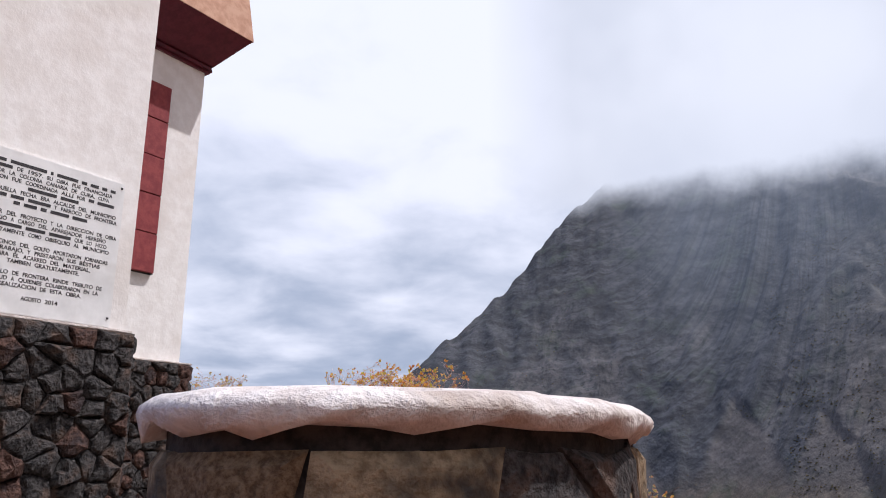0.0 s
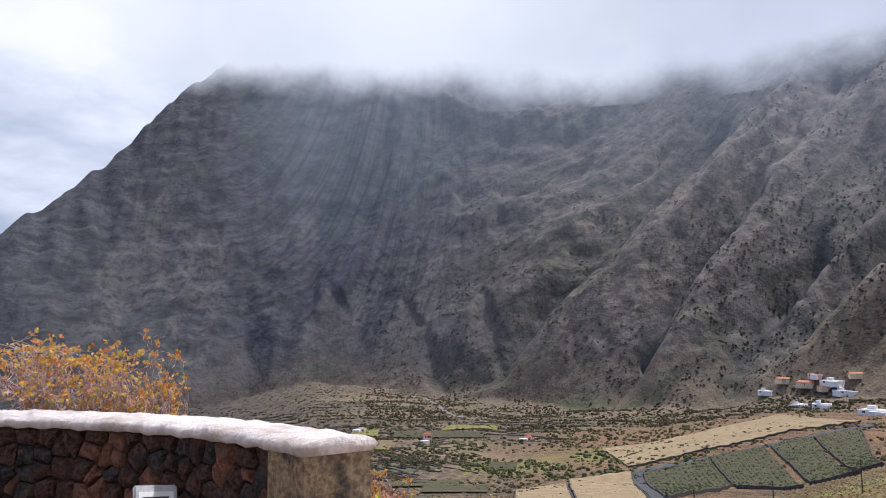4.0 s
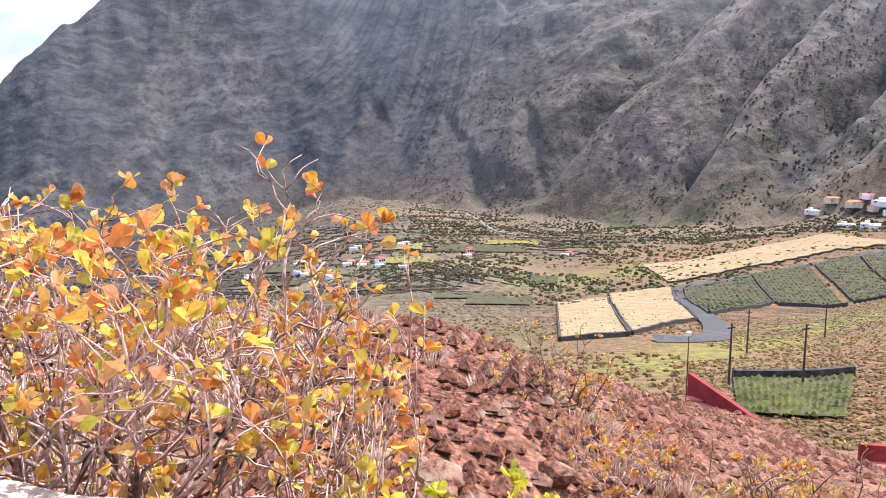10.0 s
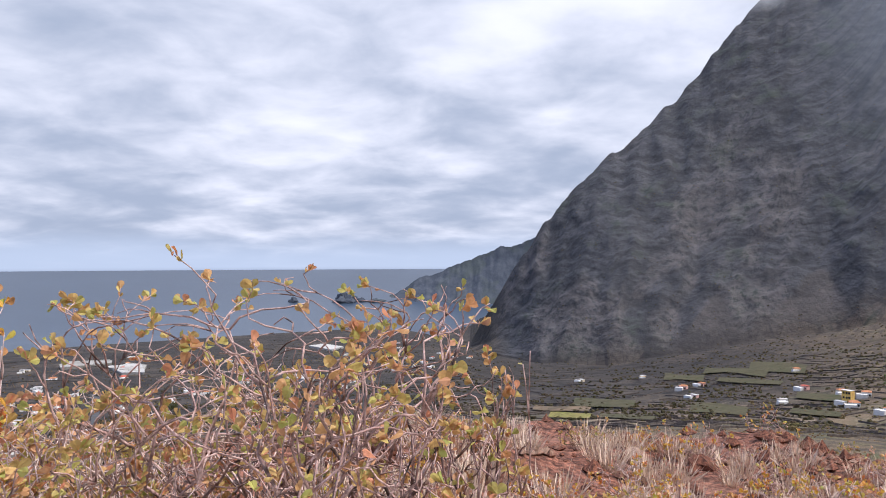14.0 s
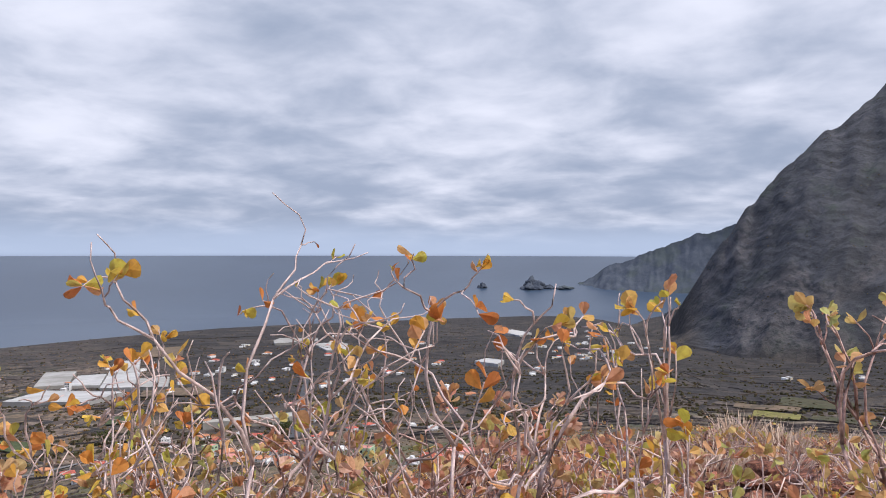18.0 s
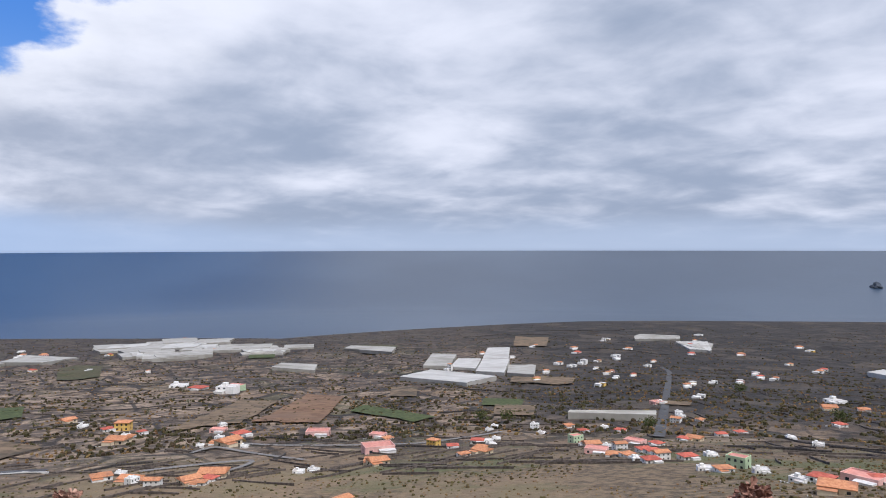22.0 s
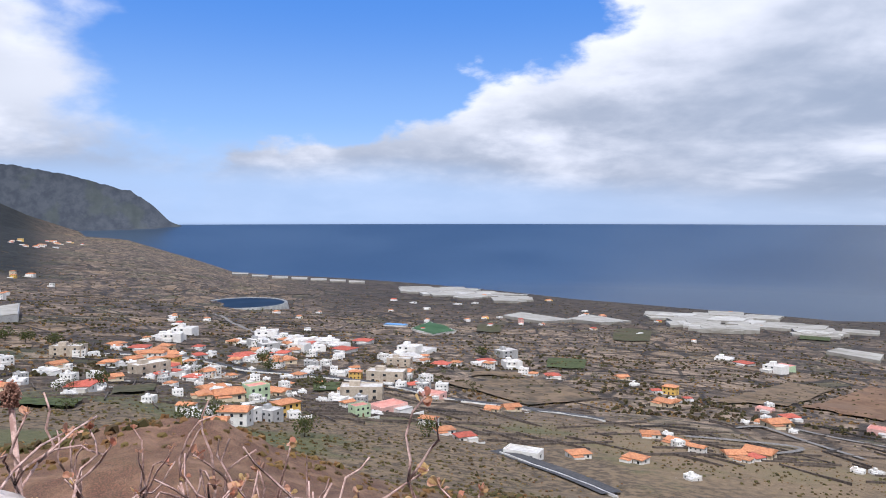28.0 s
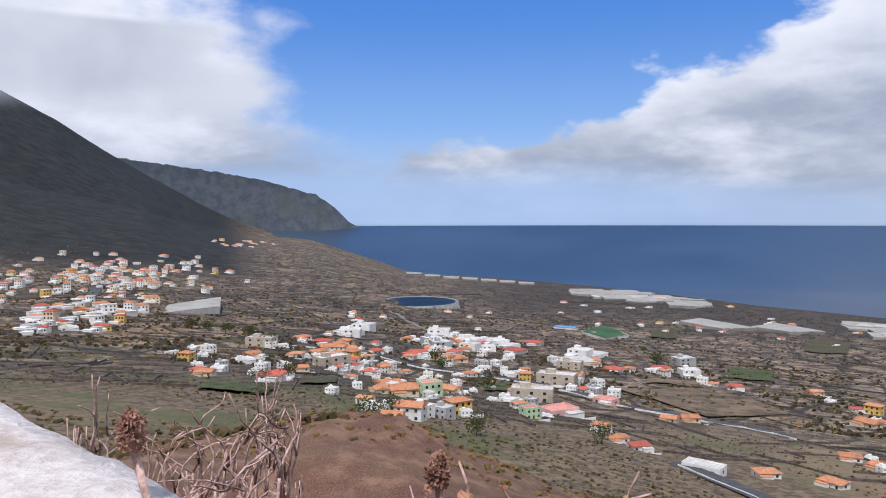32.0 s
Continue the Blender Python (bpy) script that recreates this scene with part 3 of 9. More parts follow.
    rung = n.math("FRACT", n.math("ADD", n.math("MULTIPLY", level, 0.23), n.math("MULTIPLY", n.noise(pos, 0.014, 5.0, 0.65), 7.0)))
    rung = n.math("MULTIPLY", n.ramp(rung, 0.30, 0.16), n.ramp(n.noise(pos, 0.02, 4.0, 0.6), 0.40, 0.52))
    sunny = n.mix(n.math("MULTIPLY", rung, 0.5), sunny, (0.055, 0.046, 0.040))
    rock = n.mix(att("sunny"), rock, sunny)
    hill = n.mix(n.ramp(n.noise(pos, 0.09, 7.0, 0.72), 0.36, 0.64), (0.075, 0.056, 0.040), (0.215, 0.155, 0.105))
    hill = n.mix(n.math("MULTIPLY", n.ramp(n.noise(pos, 0.02, 5.0, 0.65), 0.52, 0.64), 0.5), hill, (0.105, 0.10, 0.045))
    hill = n.mix(n.math("MULTIPLY", rung, 0.6), hill, (0.05, 0.042, 0.036))
    rock = n.mix(att("hill"), rock, hill)
    # dark scrub of the ravines, with their shade put into the colour
    ravine_shade = n.mix(n.ramp(n.noise(pos, 0.03, 6.0, 0.7), 0.36, 0.64), (0.026, 0.027, 0.024), (0.066, 0.062, 0.054))
    rock = n.mix(n.math("MULTIPLY", att("ravine"), 0.75), rock, ravine_shade)
    warm = n.mix(n.ramp(n.noise(pos, 0.8, 6.0, 0.7), 0.38, 0.62), (0.080, 0.050, 0.031), (0.265, 0.148, 0.072))
    warm = n.mix(n.math("MULTIPLY", n.ramp(n.noise(pos, 0.06, 5.0, 0.65), 0.54, 0.68), 0.5), warm, (0.15, 0.135, 0.050))
    warm = n.mix(n.math("MULTIPLY", n.ramp(n.noise(pos, 0.12, 6.0, 0.75), 0.54, 0.66), 0.7), warm, (0.045, 0.040, 0.026))
    scrub = n.mix(att("warm"), scrub, warm)
    col = n.mix(att("scrub"), cinder, scrub)
    col = n.mix(att("plain"), col, plain)
    h_vein = n.math("MULTIPLY", n.math("MULTIPLY", vein, att("rock")), 3.0)
    col = n.mix(att("rock"), col, rock)
    h = n.math("ADD", n.math("MULTIPLY", n.math("SUBTRACT", g_fine, clod), 0.07), n.math("MULTIPLY", g_mid, 0.8))
    h = n.math("ADD", h, n.math("MULTIPLY", g_big, 15.0))
    grassy = n.mix(n.ramp(n.noise(pos, 0.5, 6.0, 0.7), 0.36, 0.64), (0.10, 0.095, 0.028), (0.25, 0.225, 0.06))
    col = n.mix(n.math("MULTIPLY", att("grassy"), n.ramp(n.noise(pos, 0.045, 5.0, 0.7), 0.36, 0.56)), col, grassy)
    walls = n.mix(n.ramp(n.noise(pos, 0.5, 4.0, 0.7), 0.35, 0.65), (0.022, 0.02, 0.02), (0.07, 0.06, 0.055))
    col = n.mix(n.math("MULTIPLY", att("riser"), 0.85), col, walls)
    finish(n, col, n.math("ADD", h, h_vein), 0.6, 1.0)
    return m


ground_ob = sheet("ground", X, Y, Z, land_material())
tagged(ground_ob, "red cinder hill, dry plain and dark volcanic cliffs", "ground", kind="structure")
attribute(ground_ob, "rock", is_mtn)
attribute(ground_ob, "scree", np.clip(smooth(fbm(wu * 0.35, v * 0.2, 3, 91) + 0.35 * (0.5 - (ELEV + 6) / 20), 0.5, 0.68), 0, 1) * np.clip(1.4 - (ELEV + 6) / 16, 0, 1) * (YW < 60) * 0.6)
attribute(ground_ob, "cone", CONE * is_mtn * 0.85)
attribute(ground_ob, "flank", smooth(-YW, 24, 42) * (1 - 0.35 * smooth(ELEV, 8, 18)))
attribute(ground_ob, "sunny", np.clip(0.85 * SUNNY + 0.75 * LIT_SPUR * (1 - 0.5 * smooth(ELEV, 6, 14)), 0, 1) * (1 - HILL) * (1 - 0.8 * RAVINE) * is_mtn)
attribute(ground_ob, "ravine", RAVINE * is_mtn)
attribute(ground_ob, "hill", HILL * smooth(K, 3.3, 4.0))
# masks for the painted cloud shadow on lava ground and the painted sunlit fields
attribute(ground_ob, "lava", smooth(-YW + 9 * (fbm(X / 500, Y / 500, 3, 63) - 0.5), -54, -44) * smooth(K, 2.9, 3.3) * smooth(YW, -30, -5) + 0.75 * smooth(R, 1000, 1700) * smooth(YW, 30, 50) * (1 - is_mtn) * (1 - smooth(YW, 100, 112)))
attribute(ground_ob, "sunlit_tan", 0.6 * smooth(YW + 8 * (fbm(X / 300, Y / 300, 3, 67) - 0.5), 66, 80) * (1 - smooth(YW, 94, 104)) * smooth(R, 200, 320) * (1 - smooth(R, 1000, 1400)))
attribute(ground_ob, "grassy", GRASSY)
attribute(ground_ob, "west_shade", smooth(YW, 112, 118))
attribute(ground_ob, "warm", np.clip(smooth(-YW, 26, 46) * (1 - smooth(R, 600, 900)), 0, 1))
attribute(ground_ob, "riser", RISER)
attribute(ground_ob, "across", wu)
attribute(ground_ob, "along", v * (1.1 - 0.68 * east))
scrub_w = smooth(R, 26, 70) * (1 - 0.55 * np.exp(-(((X - KN.x) ** 2 + (Y - KN.y) ** 2) / 26.0**2)))
plain_w = smooth(K, 2.55, 3.1) * np.clip(smooth(YW, -30, -8) + 0, 0, 1)
attribute(ground_ob, "scrub", scrub_w)
attribute(ground_ob, "plain", plain_w)


# ---- sea: one sheet out to the horizon ----
def sea_sheet():
    yaw = np.arange(-30, 150.1, 1.0)
    rr = np.concatenate([np.linspace(1500, 3300, 20), np.linspace(3400, 4900, 50)])
    a, r = np.meshgrid(np.radians(yaw), rr)
    f = np.clip((r - 3300) / 1600, 0, 1)
    rim = EYE.z - 4900 * math.tan(radians(0.62))
    z = SEA + (rim - SEA) * f**1.25
    m, n = material("sea", 0.34)
    fine = n.noise(n.vmath("MULTIPLY", n.pos, (1.0, 1.0, 0.3)), 0.02, 8.0, 0.7)
    wide = n.noise(n.pos, 0.0011, 4.0, 0.5)
    col = n.mix(n.ramp(wide, 0.35, 0.65), (0.030, 0.049, 0.080), (0.042, 0.065, 0.100))
    n.bsdf.inputs["Specular IOR Level"].default_value = 0.5
    finish(n, col, fine, 0.25, 2.0)
    ob = sheet("water", EYE.x - np.sin(a) * r, EYE.y + np.cos(a) * r, z, m)
    return tagged(ob, "calm blue grey ocean under broken cloud", "sea", kind="structure")


sea_sheet()


# ---- shared makers ----
def part(name, bm, mat, parent=None, label="", soft=False):
    """Link a bmesh as one mesh object, under a thing or a part."""
    me = bpy.data.meshes.new(name)
    bm.to_mesh(me)
    bm.free()
    if soft:
        me.polygons.foreach_set("use_smooth", np.ones(len(me.polygons), bool))
    me.materials.append(mat)
    ob = new(name, me)
    if parent is not None:
        ob.parent = parent
    if label:
        ob["label"] = label
    return ob


def raw(name, verts, faces, mat, parent=None, label=""):
    me = bpy.data.meshes.new(name)
    me.from_pydata([tuple(p) for p in verts], [], faces)
    me.update()
    me.materials.append(mat)
    ob = new(name, me)
    if parent is not None:
        ob.parent = parent
    if label:
        ob["label"] = label
    return ob


def thing(name, label, category, group="", kind=""):
    return tagged(new(name), label, category, group, kind)


def box(x0, x1, y0, y1, z0, z1, m=None, bevel=0.0):
    bm = bmesh.new()
    bmesh.ops.create_cube(bm, size=1)
    bmesh.ops.transform(bm, matrix=Matrix.Translation(((x0 + x1) / 2, (y0 + y1) / 2, (z0 + z1) / 2)) @ Matrix.Diagonal((x1 - x0, y1 - y0, z1 - z0, 1)), verts=bm.verts)
    if bevel:
        bmesh.ops.bevel(bm, geom=bm.edges[:], offset=bevel, segments=2, affect="EDGES")
    if m is not None:
        bmesh.ops.transform(bm, matrix=m, verts=bm.verts)
    bmesh.ops.recalc_face_normals(bm, faces=bm.faces)
    return bm


def prism(poly, z0, z1):
    """An upright prism over a plan outline."""
    bm = bmesh.new()
    lo = [bm.verts.new((x, y, z0)) for x, y in poly]
    hi = [bm.verts.new((x, y, z1)) for x, y in poly]
    n = len(poly)
    for i in range(n):
        bm.faces.new((lo[i], lo[(i + 1) % n], hi[(i + 1) % n], hi[i]))
    bm.faces.new(hi)
    bm.faces.new(lo[::-1])
    bmesh.ops.recalc_face_normals(bm, faces=bm.faces)
    return bm


def tube(bm, pts, radii, sides=6):
    rings = []
    for i, p in enumerate(pts):
        p = Vector(p)
        a = Vector(pts[max(i - 1, 0)])
        b = Vector(pts[min(i + 1, len(pts) - 1)])
        d = (b - a).normalized()
        s = d.cross(Vector((0.3, 0.2, 1.0)) if abs(d.z) < 0.9 else Vector((1, 0, 0))).normalized()
        t = d.cross(s)
        rings.append([bm.verts.new(p + (s * math.cos(2 * math.pi * k / sides) + t * math.sin(2 * math.pi * k / sides)) * radii[i]) for k in range(sides)])
    for p, q in zip(rings, rings[1:]):
        for k in range(sides):
            bm.faces.new((p[k], p[(k + 1) % sides], q[(k + 1) % sides], q[k]))
    bm.faces.new(rings[-1])
    bm.faces.new(rings[0][::-1])


def clip(poly, mid, nrm):
    out = []
    for i, p in enumerate(poly):
        q = poly[(i + 1) % len(poly)]
        dp, dq = (p[0] - mid[0]) * nrm[0] + (p[1] - mid[1]) * nrm[1], (q[0] - mid[0]) * nrm[0] + (q[1] - mid[1]) * nrm[1]
        if dp <= 0:
            out.append(p)
        if dp * dq < 0:
            f = dp / (dp - dq)
            out.append((p[0] + (q[0] - p[0]) * f, p[1] + (q[1] - p[1]) * f))
    return out


def rubble(width, height, size, rng):
    """Outlines of rubble stones that fill a wall face."""
    nx, ny = max(1, round(width / size)), max(1, round(height / (size * 0.8)))
    seeds = [((i + 0.5 + rng.uniform(-0.42, 0.42) + 0.25 * (j % 2)) * width / nx, (j + 0.5 + rng.uniform(-0.4, 0.4)) * height / ny) for j in range(ny) for i in range(nx)]
    cells = []
    for i, s in enumerate(seeds):
        poly = [(0, 0), (width, 0), (width, height), (0, height)]
        for j, o in enumerate(seeds):
            if i != j and abs(o[0] - s[0]) < 3 * size and abs(o[1] - s[1]) < 3 * size:
                poly = clip(poly, ((s[0] + o[0]) / 2, (s[1] + o[1]) / 2), (o[0] - s[0], o[1] - s[1]))
                if len(poly) < 3:
                    break
        if len(poly) >= 3:
            cells.append(poly)
    return cells


def stone_pieces(width, height, size, place, mats, parent, rng, depth=0.05, gap=0.012):
    """Rubble stones, each an object. place(s, h, d): world point at s along, h up, d out of the face."""
    for poly in rubble(width, height, size, rng):
        cx, cy = sum(p[0] for p in poly) / len(poly), sum(p[1] for p in poly) / len(poly)
        d = depth * rng.uniform(0.55, 1.25)
        ring = []
        for k, q in enumerate(poly):
            nq = poly[(k + 1) % len(poly)]
            ring.append(q)
            if math.hypot(nq[0] - q[0], nq[1] - q[1]) > size * 0.35:
                ring.append(((q[0] + nq[0]) / 2 + rng.uniform(-1, 1) * size * 0.05, (q[1] + nq[1]) / 2 + rng.uniform(-1, 1) * size * 0.05))
        n = len(ring)
        vs, fs = [], []
        for inset, dd in ((0.0, -0.02), (0.0, d * 0.45), (0.26, d)):
            for q in ring:
                vx, vy = q[0] - cx, q[1] - cy
                ln = max(math.hypot(vx, vy), 1e-4)
                k = max(0.2, 1 - gap / ln) * (1 - inset)
                j = rng.uniform(0.94, 1.06)
                vs.append(place(cx + vx * k * j, cy + vy * k * j, dd + rng.uniform(-0.2, 0.2) * d * (inset > 0)))
        vs.append(place(cx, cy, d * rng.uniform(1.0, 1.35)))
        for b in (0, n):
            fs += [(b + k, b + (k + 1) % n, b + n + (k + 1) % n, b + n + k) for k in range(n)]
        fs += [(2 * n + k, 2 * n + (k + 1) % n, 3 * n) for k in range(n)]
        raw("stone", vs, fs, rng.choice(mats), parent)


rng = random.Random(7)

# ---- near materials ----
plaster = mottled("white_plaster", (0.76, 0.72, 0.69), (0.84, 0.81, 0.785), 9.0, (0.72, 0.67, 0.63), 1.3, 0.85, 0.4, 0.012)
limewash = mottled("limewash", (0.56, 0.49, 0.455), (0.70, 0.64, 0.605), 16.0, (0.44, 0.36, 0.31), 3.0, 0.95, 0.9, 0.03)
lava_dark = mottled("lava_dark", (0.018, 0.016, 0.017), (0.10, 0.088, 0.084), 34.0, (0.13, 0.085, 0.065), 7.0, 0.8, 1.0, 0.06)
lava_red = mottled("lava_red", (0.045, 0.022, 0.018), (0.15, 0.08, 0.06), 30.0, (0.05, 0.035, 0.035), 6.0, 0.85, 1.0, 0.06)
lava_rust = mottled("lava_rust", (0.10, 0.045, 0.03), (0.25, 0.12, 0.075), 20.0, (0.06, 0.04, 0.035), 5.0, 0.9, 0.9, 0.03)
mortar = mottled("dark_mortar", (0.014, 0.012, 0.012), (0.05, 0.04, 0.036), 18.0, rough=0.95, bump=0.6)
quoin_dark = mottled("quoin_dark", (0.030, 0.028, 0.026), (0.12, 0.105, 0.085), 60.0, (0.055, 0.045, 0.035), 6.0, 0.95, 1.0, 0.02)
quoin_brown = mottled("quoin_brown", (0.09, 0.055, 0.03), (0.24, 0.16, 0.095), 55.0, (0.13, 0.09, 0.05), 6.0, 0.95, 1.0, 0.02)
tan_stone = mottled("tan_stone", (0.16, 0.11, 0.065), (0.36, 0.27, 0.17), 24.0, (0.05, 0.045, 0.04), 4.0, 0.95, 0.9, 0.03)
joint_white = mottled("joint_white", (0.66, 0.57, 0.54), (0.80, 0.74, 0.71), 30.0, rough=0.9, bump=0.6)
maroon = mottled("maroon_paint", (0.085, 0.014, 0.024), (0.125, 0.022, 0.034), 10.0, (0.07, 0.012, 0.02), 2.0, 0.45, 0.1)
maroon_tile = mottled("maroon_tile", (0.20, 0.035, 0.04), (0.27, 0.055, 0.055), 12.0, rough=0.7, bump=0.2)
cornice_top = mottled("cornice_ochre", (0.44, 0.24, 0.16), (0.56, 0.34, 0.24), 8.0, rough=0.85, bump=0.2)
door_dark = mottled("dark_glass", (0.012, 0.010, 0.009), (0.028, 0.022, 0.018), 3.0, rough=0.12, bump=0.0)
marble = mottled("marble", (0.70, 0.69, 0.68), (0.80, 0.79, 0.78), 5.0, (0.64, 0.62, 0.60), 2.0, 0.35, 0.05)
ink = mottled("engraved_paint", (0.035, 0.033, 0.035), (0.06, 0.056, 0.06), 40.0, rough=0.8)
steel = mottled("brushed_steel", (0.55, 0.55, 0.55), (0.68, 0.68, 0.68), 60.0, rough=0.35, bump=0.05, metal=1.0)
grey_sign = mottled("grey_sign", (0.36, 0.36, 0.37), (0.48, 0.48, 0.49), 30.0, rough=0.6)
paving = mottled("terrace_paving", (0.15, 0.12, 0.10), (0.26, 0.21, 0.17), 16.0, (0.12, 0.09, 0.075), 1.5, 0.9, 0.4)

# ---- bell tower: local x along the front towards its far end, y out of it ----
CENTRE = Vector((-3.2, 3.1, 0))
TW = Matrix(((0.551, 0.8345, 0, -1.024), (0.8345, -0.551, 0, 1.716), (0, 0, 1, 0), (0, 0, 0, 1)))


def tw(x, y, z):
    return TW @ Vector((x, y, z))


def taper(lo, hi, z0, z1):
    """A block whose plan rectangle (x0, x1, y0, y1) grows from foot to top."""
    bm = bmesh.new()
    rings = [[bm.verts.new(TW @ Vector((x, y, z))) for x, y in ((q[0], q[2]), (q[1], q[2]), (q[1], q[3]), (q[0], q[3]))] for q, z in ((lo, z0), (hi, z1))]
    for k in range(4):
        bm.faces.new((rings[0][k], rings[0][(k + 1) % 4], rings[1][(k + 1) % 4], rings[1][k]))
    bm.faces.new(rings[0][::-1])
    bm.faces.new(rings[1])
    bmesh.ops.recalc_face_normals(bm, faces=bm.faces)
    return bm


tower = thing("bell_tower", "white plastered bell tower with lava stone plinth and maroon trim", "tower")
part("front_wall", box(-1.125, 0, -1.95, 0, -0.1, 5.6, TW, 0.02), plaster, tower)
part("left_wall", box(-3.4, -2.85, -1.95, 0, -0.1, 5.6, TW), plaster, tower)
part("lintel_wall", box(-2.85, -1.125, -1.95, -0.02, 3.9, 5.6, TW), plaster, tower)
part("main_wall", box(-3.5, 1.87, -4.6, -1.92, -0.1, 4.64, TW, 0.015), plaster, tower)
part("upper_wall", box(-3.3, 1.7, -4.5, -2.1, 5.3, 5.8, TW), plaster, tower)
part("cornice", box(-3.56, 1.93, -4.68, -1.86, 4.60, 4.69, TW, 0.03), maroon, tower, "maroon painted moulding")
part("cornice", taper((-3.56, 1.93, -4.68, -1.87), (-3.75, 2.09, -4.9, -1.46), 4.69, 4.94), maroon, tower, "maroon painted moulding")
part("roof_edge", taper((-3.76, 2.10, -4.91, -1.45), (-3.7, 2.04, -4.85, -1.51), 4.94, 5.5), cornice_top, tower, "ochre painted roof edge")
slot = part("slit_window", box(1.06, 1.445, -1.92, -1.885, 2.28, 4.23, TW), mortar, tower, "maroon tiled window strip")
for k in range(5):
    part("tile", box(1.065, 1.44, -1.89, -1.862 - 0.002 * (k % 2), 2.288 + 0.388 * k, 2.668 + 0.388 * k, TW, 0.004), maroon_tile, slot)
# lava plinths
core = part("plinth_core", box(-1.12, 0.02, -0.9, 0.03, -0.1, 1.355, TW), mortar, tower)
stone_pieces(1.15, 1.37, 0.15, lambda s, h, d: tw(-1.12 + s, 0.03 + d, h), [lava_dark, lava_dark, lava_dark, lava_red], core, rng, 0.06, 0.001)
stone_pieces(0.92, 1.36, 0.10, lambda s, h, d: tw(0.02 + d, 0.03 - s, h), [lava_dark, lava_dark, lava_red], core, rng, 0.05, 0.002)
core = part("plinth_core", box(-0.2, 1.93, -2.6, -1.86, -0.1, 1.45, TW), mortar, tower)
stone_pieces(2.13, 1.46, 0.14, lambda s, h, d: tw(-0.2 + s, -1.86 + d, h), [lava_dark, lava_dark, lava_red], core, rng, 0.06, 0.003)
stone_pieces(0.75, 1.46, 0.14, lambda s, h, d: tw(1.93 + d, -1.86 - s, h), [lava_dark, lava_dark, lava_red], core, rng, 0.05, 0.003)
part("ledge", box(-1.12, 0.02, -0.02, 0.05, 1.366, 1.388, TW, 0.008), limewash, tower)
part("ledge", box(0.0, 1.95, -1.95, -1.83, 1.458, 1.478, TW, 0.008), limewash, tower)
# door jamb of squared stones with white joints
jamb = part("door_jamb", box(-1.385, -1.125, -0.5, 0.006, -0.1, 4.2, TW), joint_white, tower, "stone jamb with white painted joints")
for k, (a, b, mt) in enumerate(((-0.1, 0.36, quoin_brown), (0.43, 0.93, quoin_brown), (1.005, 1.455, quoin_brown), (1.53, 2.222, quoin_brown), (2.315, 2.90, quoin_dark), (2.99, 3.62, quoin_dark))):
    bm = box(-1.395, -1.118, -0.49, 0.022, a, b, None, 0.012)
    bmesh.ops.subdivide_edges(bm, edges=[e for e in bm.edges if e.calc_length() > 0.1], cuts=5, use_grid_fill=True)
    for q in bm.verts:
        q.co += Vector((noise.noise(q.co * 16 + Vector((k, 0, 0))), noise.noise(q.co * 16 + Vector((0, k, 7))), noise.noise(q.co * 16 + Vector((5, 0, k))))) * 0.011
    bmesh.ops.transform(bm, matrix=TW, verts=bm.verts)
    bmesh.ops.recalc_face_normals(bm, faces=bm.faces)
    part("stone", bm, mt, jamb, soft=True)
part("door_jamb", box(-3.1, -2.84, -0.5, 0.02, -0.1, 3.9, TW), quoin_dark, tower)
part("lintel", box(-3.1, -1.125, -0.5, 0.02, 3.9, 4.2, TW), quoin_dark, tower)
door = part("door", box(-2.84, -1.385, -0.42, -0.36, -0.1, 3.9, TW), door_dark, tower, "maroon door with tall dark glass panes")
for x0, x1, y1, z0, z1 in ((-1.56, -1.385, -0.24, -0.1, 3.9), (-2.84, -2.72, -0.24, -0.1, 3.9), (-2.72, -1.56, -0.28, -0.1, 0.62), (-2.72, -1.56, -0.26, 1.06, 1.2),
                           (-2.72, -1.56, -0.25, 2.50, 2.60), (-2.72, -1.56, -0.27, 2.60, 2.72), (-2.72, -1.56, -0.25, 2.72, 2.80), (-2.72, -1.56, -0.27, 3.75, 3.9)):
    part("rail", box(x0, x1, -0.36, y1, z0, z1, TW, 0.012), maroon, door)
for x in (-1.76, -1.85, -2.1, -2.2, -2.5):
    part("muntin", box(x - 0.024, x + 0.024, -0.36, -0.29, 1.2, 2.50, TW, 0.008), maroon, door)
part("hinge", box(-1.57, -1.55, -0.24, -0.21, 1.45, 1.67, TW), steel, door)
for k in range(4):
    part("door_panel", box(-2.62, -1.64, -0.36, -0.31, 0.64 + 0.1 * k, 0.72 + 0.1 * k, TW, 0.015), maroon, door)

# ---- memorial plaque ----
plaque = thing("memorial_plaque", "white marble plaque with dark inscription above the lava plinth", "plaque")
part("slab", box(-1.052, -0.132, 0.0, 0.028, 1.392, 2.322, TW, 0.004), marble, plaque)
for px, pz in ((-1.0, 1.447), (-0.156, 1.447), (-1.0, 2.287), (-0.156, 2.287)):
    part("screw", box(px - 0.006, px + 0.006, 0.026, 0.033, pz - 0.006, pz + 0.006, TW), ink, plaque)
